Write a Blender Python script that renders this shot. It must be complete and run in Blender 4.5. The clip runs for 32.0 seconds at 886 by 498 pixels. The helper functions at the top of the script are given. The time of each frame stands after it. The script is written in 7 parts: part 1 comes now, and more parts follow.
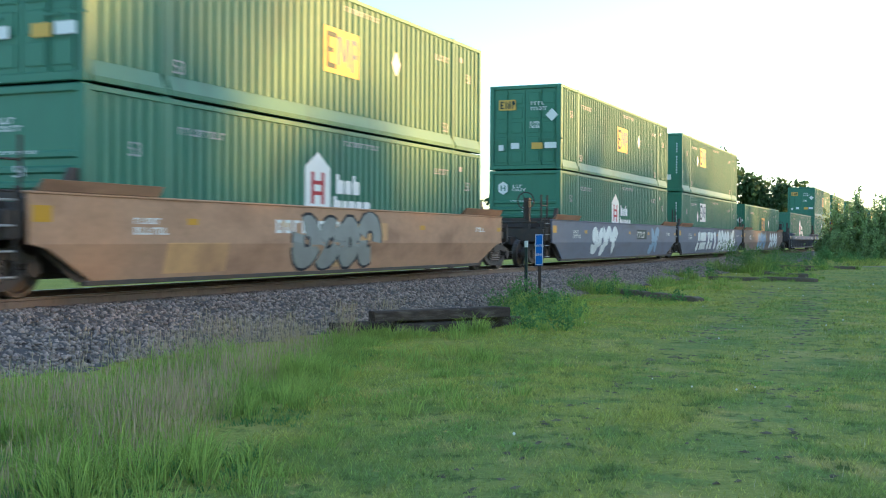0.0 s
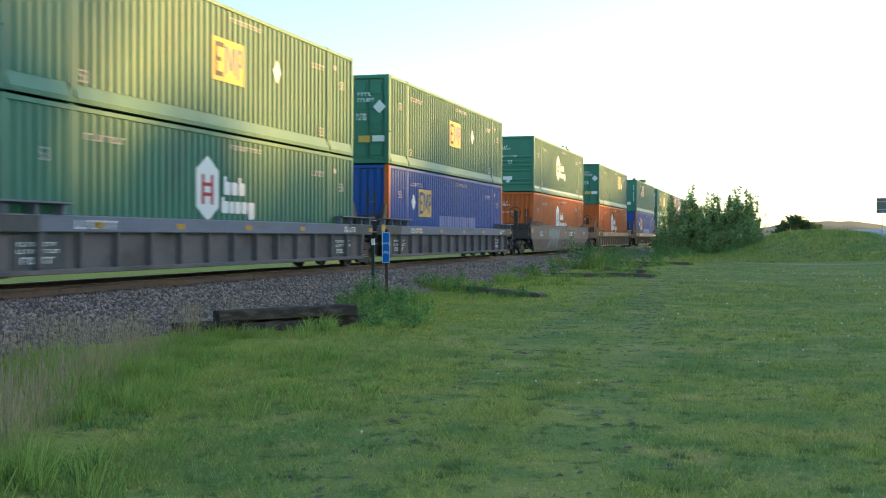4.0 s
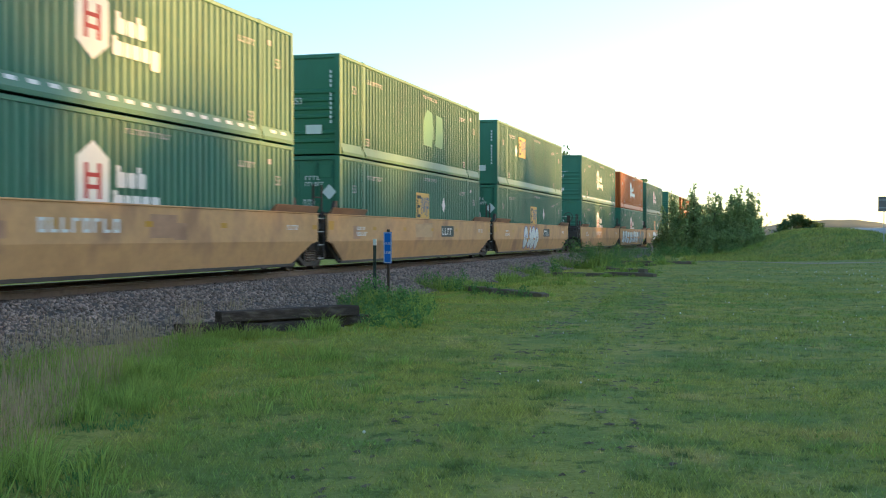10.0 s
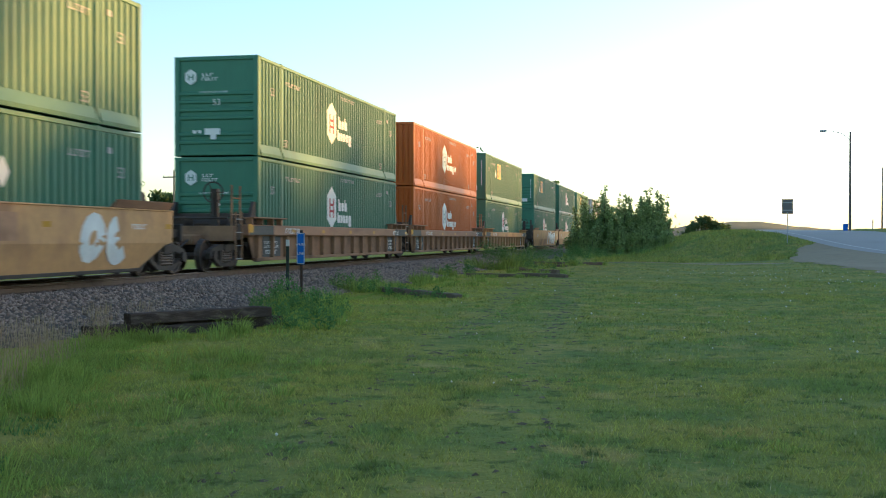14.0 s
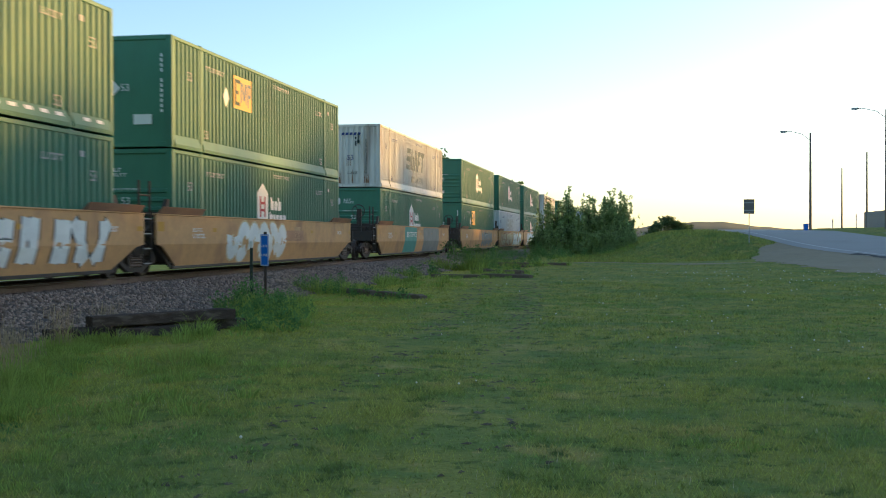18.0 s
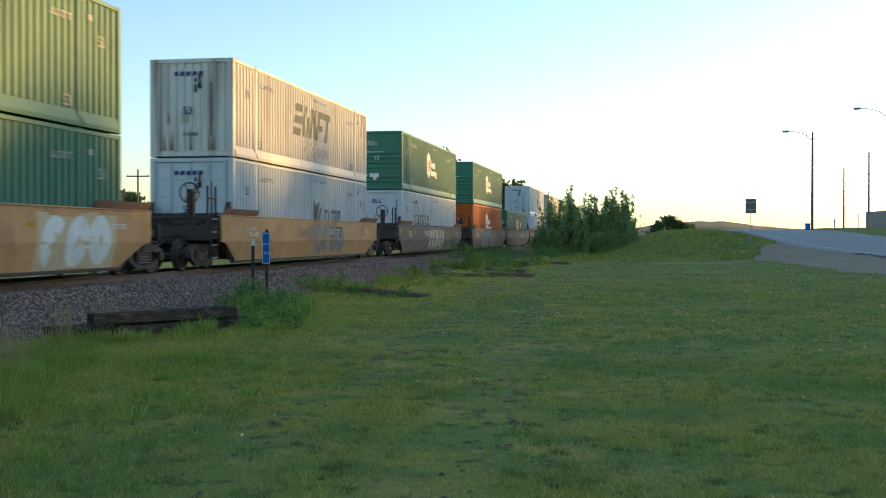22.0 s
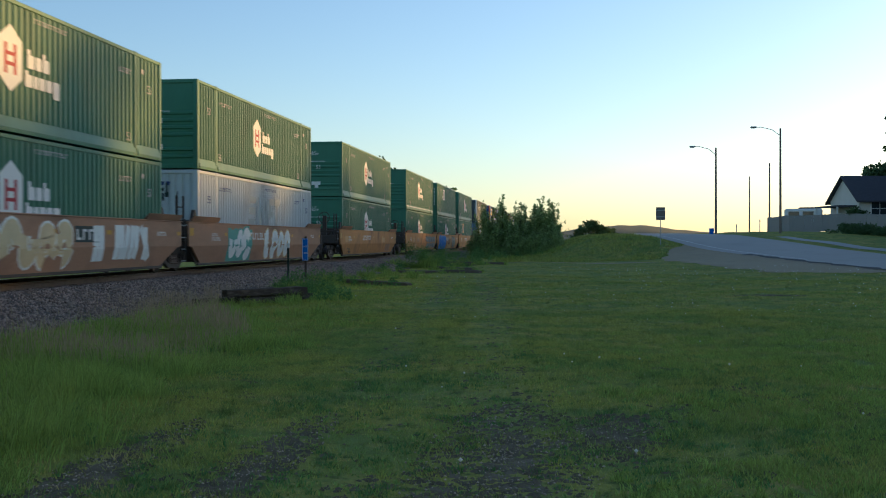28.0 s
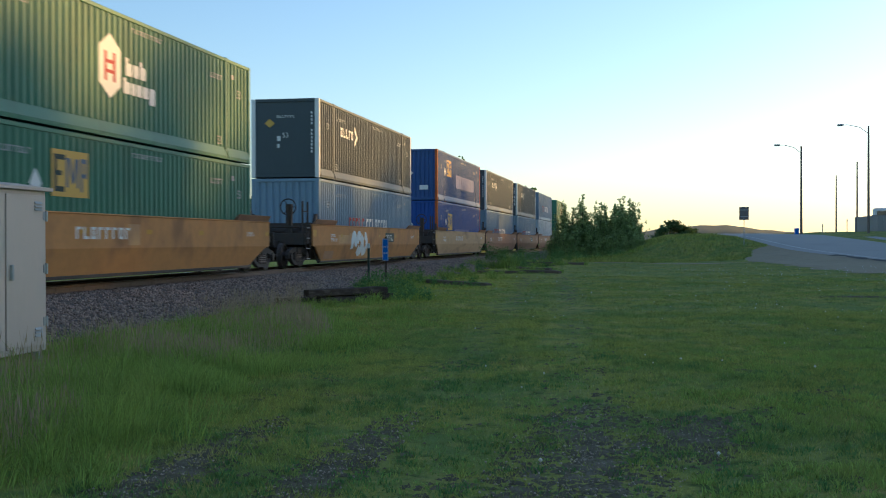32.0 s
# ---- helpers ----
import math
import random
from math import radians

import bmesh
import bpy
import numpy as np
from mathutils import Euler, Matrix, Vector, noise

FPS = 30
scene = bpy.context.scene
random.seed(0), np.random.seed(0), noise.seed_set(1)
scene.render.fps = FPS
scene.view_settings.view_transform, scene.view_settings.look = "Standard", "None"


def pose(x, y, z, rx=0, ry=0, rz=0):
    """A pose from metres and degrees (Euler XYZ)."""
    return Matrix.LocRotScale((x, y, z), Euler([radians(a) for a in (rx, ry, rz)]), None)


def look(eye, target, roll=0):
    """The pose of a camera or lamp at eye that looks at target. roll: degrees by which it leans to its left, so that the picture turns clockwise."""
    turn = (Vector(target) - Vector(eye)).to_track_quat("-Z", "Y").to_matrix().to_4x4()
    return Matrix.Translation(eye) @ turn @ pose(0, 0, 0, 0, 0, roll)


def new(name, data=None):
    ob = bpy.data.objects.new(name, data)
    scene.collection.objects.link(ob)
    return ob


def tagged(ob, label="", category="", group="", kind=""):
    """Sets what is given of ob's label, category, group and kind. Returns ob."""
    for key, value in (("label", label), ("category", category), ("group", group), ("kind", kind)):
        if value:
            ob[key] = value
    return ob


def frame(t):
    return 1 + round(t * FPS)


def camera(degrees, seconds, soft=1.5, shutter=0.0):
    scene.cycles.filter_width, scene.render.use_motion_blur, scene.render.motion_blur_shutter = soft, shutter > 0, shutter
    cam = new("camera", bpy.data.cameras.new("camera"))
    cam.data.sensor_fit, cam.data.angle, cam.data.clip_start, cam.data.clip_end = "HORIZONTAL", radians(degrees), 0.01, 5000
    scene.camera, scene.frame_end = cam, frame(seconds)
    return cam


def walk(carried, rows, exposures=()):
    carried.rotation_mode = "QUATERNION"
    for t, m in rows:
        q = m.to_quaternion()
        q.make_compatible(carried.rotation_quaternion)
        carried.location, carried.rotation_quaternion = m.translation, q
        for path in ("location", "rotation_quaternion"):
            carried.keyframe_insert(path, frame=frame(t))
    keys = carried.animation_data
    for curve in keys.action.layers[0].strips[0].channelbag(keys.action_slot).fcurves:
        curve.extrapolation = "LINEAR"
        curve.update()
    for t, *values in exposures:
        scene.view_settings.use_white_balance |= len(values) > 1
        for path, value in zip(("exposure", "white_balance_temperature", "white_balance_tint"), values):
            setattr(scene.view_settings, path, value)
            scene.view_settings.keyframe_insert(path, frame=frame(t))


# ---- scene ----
EYE = 1.6
# seconds, metres along the track, turn to the left, tilt, lean
PATH = (
    (0.0, 0.0, 23.72, -0.56, -0.37),
    (0.5, 0.0, 23.69, -0.56, -0.28),
    (1.0, 0.0, 23.61, -0.56, -0.28),
    (1.5, 0.0, 23.52, -0.56, -0.36),
    (2.0, 0.0, 18.35, -0.55, -0.35),
    (2.5, 0.0, 16.77, -0.52, -0.46),
    (3.0, 0.0, 16.51, -0.55, -0.28),
    (3.5, 0.0, 16.24, -0.6, -0.23),
    (5.5, 0.0, 15.83, -0.67, -0.04),
    (6.0, 0.0, 15.83, -0.68, 0.0),
    (6.5, 0.0, 15.83, -0.68, 0.0),
    (7.0, 0.0, 15.87, -0.7, -0.02),
    (7.5, 0.0, 15.92, -0.68, 0.03),
    (8.0, 0.0, 15.95, -0.67, 0.07),
    (8.5, 0.0, 15.99, -0.64, 0.01),
    (9.0, 0.0, 16.03, -0.63, 0.02),
    (9.5, 0.0, 16.07, -0.64, -0.06),
    (10.0, 0.0, 16.15, -0.63, 0.02),
    (10.5, 0.0, 16.2, -0.61, -0.05),
    (11.0, 0.0, 14.4, -0.57, -0.08),
    (11.5, 0.0, 11.74, -0.58, -0.19),
    (12.0, 0.0, 11.71, -0.57, -0.18),
    (12.5, 0.0, 11.75, -0.55, -0.13),
    (13.0, 0.0, 11.79, -0.59, -0.14),
    (13.5, 0.0, 11.81, -0.58, -0.11),
    (15.5, 0.0, 11.86, -0.58, -0.02),
    (16.0, 0.0, 11.76, -0.52, -0.01),
    (16.5, 0.0, 11.26, -0.34, -0.08),
    (17.0, 0.0, 10.29, -0.43, -0.07),
    (17.5, 0.0, 10.18, -0.49, 0.02),
    (18.0, 0.0, 10.06, -0.53, 0.13),
    (18.5, 0.0, 10.03, -0.54, 0.07),
    (19.0, 0.0, 9.98, -0.56, 0.16),
    (19.5, 0.0, 9.95, -0.59, 0.21),
    (20.0, 0.0, 10.02, -0.61, 0.17),
    (20.5, 0.0, 10.09, -0.61, 0.16),
    (21.0, 0.0, 10.11, -0.58, 0.09),
    (21.5, 0.0, 10.08, -0.6, -0.0),
    (22.0, 0.0, 10.14, -0.6, -0.06),
    (22.5, 0.0, 10.18, -0.59, -0.05),
    (23.0, 0.0, 10.18, -0.57, -0.14),
    (23.5, 0.0, 10.17, -0.57, -0.14),
    (24.0, 0.0, 10.19, -0.57, -0.14),
    (24.5, 0.0, 10.2, -0.57, -0.14),
    (25.3, 0.0, 10.18, -0.57, 0.0),
    (26.0, -0.3, 9.85, -0.52, 0.0),
    (26.5, -3.3, 8.53, -0.44, 0.11),
    (27.0, -7.51, 7.13, -0.36, 0.15),
    (27.5, -11.02, 6.39, -0.39, 0.12),
    (28.0, -11.0, 6.41, -0.39, 0.11),
    (28.5, -10.98, 6.42, -0.39, 0.12),
    (29.0, -11.03, 8.3, -0.45, 0.15),
    (29.5, -11.02, 10.03, -0.4, 0.11),
    (30.0, -11.0, 10.31, -0.38, -0.01),
    (30.5, -11.02, 10.38, -0.38, -0.02),
    (31.0, -10.95, 10.4, -0.38, -0.02),
    (31.5, -11.07, 10.38, -0.37, 0.07),
    (32.0, -11.03, 10.38, -0.37, 0.12),
)
cam = camera(42.29, 32.0, soft=1.0, shutter=0.2)
walk(cam, [(t, pose(0.0, y, EYE, 90 + tilt, lean, turn)) for t, y, turn, tilt, lean in PATH],
     [(0.0, 1.78, 5540, 8), (1.5, 1.78, 5600, 8), (3.0, 1.62, 5680, 8), (6.0, 1.45, 5720, 8), (10.0, 1.38, 5680, 8), (11.5, 1.25, 5730, 8), (16.0, 1.1, 5800, 8),
      (17.0, 0.90, 5780, 9), (24.5, 0.84, 5730, 9), (27.0, 0.5, 5550, 10), (28.0, 0.27, 5400, 10), (30.0, 0.45, 5400, 10), (32.0, 0.55, 5400, 10)])

# ---- light ----
SUN_TURN, SUN_RISE = 46.0, 10.0
world = bpy.data.worlds.new("sky")
scene.world = world
world.use_nodes = True
wn = world.node_tree.nodes
sky = wn.new("ShaderNodeTexSky")
sky.sky_type, sky.sun_disc = "NISHITA", False
sky.sun_elevation, sky.sun_rotation = radians(SUN_RISE), radians(SUN_TURN)
sky.air_density, sky.dust_density, sky.ozone_density = 1.0, 0.7, 1.5
wn["Background"].inputs["Strength"].default_value = 0.15
world.node_tree.links.new(sky.outputs[0], wn["Background"].inputs["Color"])
sun = new("sun", bpy.data.lights.new("sun", "SUN"))
sun.data.energy, sun.data.angle, sun.data.color = 4.3, radians(1.5), (1.0, 0.53, 0.11)
sun.matrix_world = look((60 * math.sin(radians(SUN_TURN)), 60 * math.cos(radians(SUN_TURN)), 60 * math.tan(radians(SUN_RISE))), (0, 0, 0))


# ---- materials ----
def mat(name, rgb, rough=0.6, metal=0.0, vary=0.25, scale=3.0, bump=0.0, dirt=None, dirt_amount=0.0, stretch=(1, 1, 1), fine=8.0, worlds=False, island=0.0, spec=0.5, through_light=0.0):
    """A surface with a base colour, broad stains, fine grain, and relief."""
    m = bpy.data.materials.new(name)
    m.use_nodes = True
    nt = m.node_tree
    n, ln = nt.nodes, nt.links
    b = n["Principled BSDF"]
    b.inputs["Metallic"].default_value = metal
    b.inputs["Specular IOR Level"].default_value = spec
    if worlds:
        co = n.new("ShaderNodeNewGeometry").outputs["Position"]
    else:
        co = n.new("ShaderNodeTexCoord").outputs["Object"]
    mp = n.new("ShaderNodeMapping")
    mp.inputs["Scale"].default_value = stretch
    ln.new(co, mp.inputs["Vector"])
    big, small = n.new("ShaderNodeTexNoise"), n.new("ShaderNodeTexNoise")
    for tex, s in ((big, scale), (small, scale * fine)):
        tex.inputs["Scale"].default_value = s
        tex.inputs["Detail"].default_value = 6
        ln.new(mp.outputs[0], tex.inputs["Vector"])
    hsv = n.new("ShaderNodeHueSaturation")
    hsv.inputs["Color"].default_value = (*rgb, 1)
    add = n.new("ShaderNodeMath")
    add.operation = "MULTIPLY_ADD"
    ln.new(big.outputs["Fac"], add.inputs[0])
    add.inputs[1].default_value = vary * 1.6
    add.inputs[2].default_value = 1 - vary * 1.2
    add2 = n.new("ShaderNodeMath")
    add2.operation = "MULTIPLY_ADD"
    ln.new(small.outputs["Fac"], add2.inputs[0])
    add2.inputs[1].default_value = vary * 0.8
    ln.new(add.outputs[0], add2.inputs[2])
    out = add2.outputs[0]
    if island:
        g = n.new("ShaderNodeNewGeometry")
        a3 = n.new("ShaderNodeMath")
        a3.operation = "MULTIPLY_ADD"
        ln.new(g.outputs["Random Per Island"], a3.inputs[0])
        a3.inputs[1].default_value = island
        ln.new(out, a3.inputs[2])
        out = a3.outputs[0]
    ln.new(out, hsv.inputs["Value"])
    col = hsv.outputs[0]
    if dirt:
        ramp = n.new("ShaderNodeMapRange")
        ln.new(big.outputs["Fac"], ramp.inputs["Value"])
        ramp.inputs["From Min"].default_value, ramp.inputs["From Max"].default_value = 0.5, 0.72
        ramp.inputs["To Max"].default_value = dirt_amount
        mix = n.new("ShaderNodeMix")
        mix.data_type = "RGBA"
        ln.new(ramp.outputs[0], mix.inputs["Factor"])
        ln.new(col, mix.inputs["A"])
        mix.inputs["B"].default_value = (*dirt, 1)
        col = mix.outputs["Result"]
    ln.new(col, b.inputs["Base Color"])
    r = n.new("ShaderNodeMapRange")
    ln.new(small.outputs["Fac"], r.inputs["Value"])
    r.inputs["To Min"].default_value, r.inputs["To Max"].default_value = max(rough - 0.12, 0.05), min(rough + 0.12, 1)
    ln.new(r.outputs[0], b.inputs["Roughness"])
    if bump:
        bp = n.new("ShaderNodeBump")
        bp.inputs["Strength"].default_value = bump
        bp.inputs["Distance"].default_value = 0.02
        ln.new(small.outputs["Fac"], bp.inputs["Height"])
        ln.new(bp.outputs[0], b.inputs["Normal"])
    if through_light:
        tr, ms = n.new("ShaderNodeBsdfTranslucent"), n.new("ShaderNodeMixShader")
        ln.new(col, tr.inputs["Color"])
        ms.inputs[0].default_value = through_light
        ln.new(b.outputs[0], ms.inputs[1])
        ln.new(tr.outputs[0], ms.inputs[2])
        ln.new(ms.outputs[0], n["Material Output"].inputs["Surface"])
    return m


RUST = (0.10, 0.045, 0.022)
SOOT = (0.03, 0.028, 0.026)


def paint(name, rgb, amount=0.25, rough=0.5, vary=0.16):
    return mat(name, rgb, rough, 0.0, vary, 1.3, 0.06, SOOT if sum(rgb) < 1.2 else RUST, amount, (1, 1, 0.35), 9, spec=0.26)


PAINT_RGB = {
    "green": (0.066, 0.202, 0.128), "faded": (0.055, 0.185, 0.105), "orange": (0.52, 0.118, 0.022), "blue": (0.028, 0.085, 0.33), "navy": (0.045, 0.10, 0.265),
    "lime": (0.185, 0.275, 0.07), "white": (0.66, 0.64, 0.58), "pale": (0.58, 0.62, 0.64), "slate": (0.07, 0.09, 0.10), "sky": (0.22, 0.31, 0.40)}
PAINT = {k: paint(k + "_container_paint", m) for k, m in PAINT_RGB.items()}
PAINT["white"] = mat("stained_white_paint", PAINT_RGB["white"], 0.5, 0.0, 0.16, 1.1, 0.06, (0.20, 0.12, 0.07), 0.75, (2.2, 2.2, 0.16), 9, spec=0.3)
# lower side rails: panel colour lifted a touch for reflected sky, stained slightly more
RAIL_PAINT = {k: paint("worn_rail_paint_" + k, tuple(0.98 * q + 0.018 for q in m), 0.3, 0.5) for k, m in PAINT_RGB.items()}
GLOSS = {
    "white": mat("white_vinyl", (0.78, 0.78, 0.75), 0.5, vary=0.06, scale=5, spec=0.12),
    "yellow": mat("yellow_vinyl", (0.66, 0.41, 0.10), 0.5, vary=0.08, scale=5, spec=0.12),
    "ink": mat("dark_vinyl", (0.03, 0.05, 0.05), 0.5, vary=0.1, scale=5, spec=0.12),
    "red": mat("red_vinyl", (0.42, 0.05, 0.06), 0.5, vary=0.1, scale=5, spec=0.12),
    "navy": mat("blue_vinyl", (0.05, 0.07, 0.2), 0.5, vary=0.1, scale=5, spec=0.12),
    "grey": mat("grey_vinyl", (0.36, 0.38, 0.38), 0.5, vary=0.15, scale=5, spec=0.12),
    "slate": mat("slate_blue_vinyl", (0.13, 0.16, 0.22), 0.5, vary=0.12, scale=5, spec=0.12),
    "pale_green": mat("pale_green_vinyl", (0.085, 0.255, 0.15), 0.5, vary=0.15, scale=5, spec=0.12),
    "teal": mat("teal_spray_paint", (0.13, 0.36, 0.30), 0.6, vary=0.3, scale=2, spec=0.12),
    "spray_white": mat("white_spray_paint", (0.80, 0.81, 0.78), 0.6, vary=0.25, scale=2, spec=0.12),
    "spray_black": mat("black_spray_paint", (0.03, 0.03, 0.035), 0.6, vary=0.3, scale=2, spec=0.12),
    "spray_blue": mat("blue_spray_paint", (0.035, 0.20, 0.62), 0.6, vary=0.3, scale=2, spec=0.12),
    "spray_pale_blue": mat("pale_blue_spray_paint", (0.30, 0.42, 0.55), 0.6, vary=0.25, scale=2, spec=0.12),
    "spray_purple": mat("purple_spray_paint", (0.20, 0.215, 0.42), 0.6, vary=0.25, scale=2, spec=0.12),
    "spray_red": mat("red_spray_paint", (0.35, 0.05, 0.05), 0.6, vary=0.25, scale=2, spec=0.12),
    "spray_grey": mat("grey_spray_paint", (0.28, 0.285, 0.26), 0.6, vary=0.3, scale=2, spec=0.12),
    "spray_cream": mat("cream_spray_paint", (0.66, 0.54, 0.33), 0.6, vary=0.25, scale=2, spec=0.12),
    "rust": mat("rust_stain", (0.26, 0.15, 0.085), 0.85, vary=0.5, scale=6, spec=0.1),
    "reflector": mat("amber_reflector", (0.55, 0.29, 0.03), 0.35, vary=0.06, scale=5, spec=0.12),
}
WELL = {
    "tan": mat("tan_car_paint", (0.63, 0.365, 0.165), 0.6, 0, 0.45, 1.1, 0.08, (0.33, 0.185, 0.105), 0.85, (1, 0.9, 0.8), 9, spec=0.15),
    "rust": mat("rusty_tan_car_paint", (0.47, 0.275, 0.165), 0.65, 0, 0.45, 1.1, 0.08, (0.26, 0.14, 0.085), 0.8, (1, 0.7, 1.2), 9, spec=0.15),
    "buff": mat("buff_car_paint", (0.60, 0.395, 0.215), 0.65, 0, 0.3, 0.8, 0.05, (0.15, 0.09, 0.06), 0.6, (1, 0.6, 2.0), 9, spec=0.15),
    "amber": mat("orange_brown_car_paint", (0.56, 0.27, 0.095), 0.65, 0, 0.45, 1.1, 0.08, (0.25, 0.125, 0.06), 0.85, (1, 0.9, 0.8), 9, spec=0.15),
    "brown": mat("brown_car_paint", (0.40, 0.225, 0.14), 0.65, 0, 0.35, 0.8, 0.08, (0.15, 0.085, 0.06), 0.6, (1, 0.6, 2.0), 9, spec=0.15),
    "grey": mat("grey_brown_car_paint", (0.265, 0.195, 0.155), 0.7, 0, 0.35, 0.8, 0.08, (0.12, 0.08, 0.065), 0.6, (1, 0.6, 2.0), 9, spec=0.15),
    "blue": mat("faded_blue_car_paint", (0.19, 0.20, 0.25), 0.65, 0, 0.3, 0.8, 0.05, (0.10, 0.08, 0.07), 0.5, (1, 0.6, 2.0), 9, spec=0.15),
    "red": mat("red_brown_car_paint", (0.29, 0.11, 0.075), 0.65, 0, 0.3, 0.8, 0.05, (0.10, 0.05, 0.035), 0.6, (1, 0.6, 2.0), 9, spec=0.15),
}
# stained plates and posts, with recess shade below the chord mixed into the colour
RIB_PLATE = {
    "buff": mat("buff_rib_plate", (0.35, 0.225, 0.14), 0.7, 0, 0.35, 1.0, 0.08, (0.07, 0.05, 0.04), 0.7, (1, 0.8, 1.2), 9, spec=0.12),
    "blue": mat("blue_rib_plate", (0.17, 0.15, 0.145), 0.7, 0, 0.35, 1.0, 0.08, (0.05, 0.04, 0.035), 0.7, (1, 0.8, 1.2), 9, spec=0.12),
    "brown": mat("brown_rib_plate", (0.33, 0.19, 0.11), 0.7, 0, 0.35, 1.0, 0.08, (0.05, 0.035, 0.03), 0.7, (1, 0.8, 1.2), 9, spec=0.12),
    "tan": mat("tan_rib_plate", (0.46, 0.28, 0.14), 0.7, 0, 0.35, 1.0, 0.08, (0.07, 0.05, 0.04), 0.7, (1, 0.8, 1.2), 9, spec=0.12),
}
STENCIL = mat("dark_grey_stencil_panel", (0.055, 0.06, 0.062), 0.65, 0, 0.3, 2.0, 0.05, (0.10, 0.08, 0.06), 0.5)
GRAB = mat("worn_white_iron", (0.30, 0.285, 0.26), 0.65, 0.1, 0.35, 6, 0.1, RUST, 0.6)
IRON = mat("sooty_iron", (0.060, 0.046, 0.038), 0.7, 0.2, 0.4, 4, 0.15, RUST, 0.4)
WHEEL_STEEL = mat("worn_wheel_steel", (0.09, 0.07, 0.06), 0.5, 0.6, 0.3, 6, 0.1, RUST, 0.5)
RAIL_RUST = mat("rusty_rail", (0.20, 0.14, 0.105), 0.7, 0.2, 0.3, 5, 0.15, (0.05, 0.035, 0.03), 0.5)
RAIL_TOP = mat("polished_rail_head", (0.5, 0.48, 0.46), 0.3, 0.9, 0.1, 5)
PEBBLE = mat("brown_pebble", (0.30, 0.235, 0.17), 0.9, 0, 0.25, 8, 0.3, island=1.0, worlds=True)
STONE = mat("ballast_stone", (0.165, 0.120, 0.093), 0.85, 0, 0.3, 8, 0.3, island=1.8, worlds=True)
# bed colour is darkened to give the shaded gaps between stones
BALLAST = mat("ballast_bed", (0.12, 0.09, 0.073), 0.9, 0, 0.7, 9, 1.0, (0.035, 0.033, 0.032), 0.8, fine=4, worlds=True)
TIE_GREY = mat("weathered_tie_wood", (0.20, 0.155, 0.115), 0.9, 0, 0.5, 3, 0.6, (0.10, 0.075, 0.055), 0.6, (1, 5, 5), 6, spec=0.1)
TIE_WOOD = mat("creosote_wood", (0.075, 0.054, 0.043), 0.85, 0, 0.6, 3, 0.8, (0.19, 0.155, 0.12), 0.7, (1, 5, 5), 6, spec=0.15)


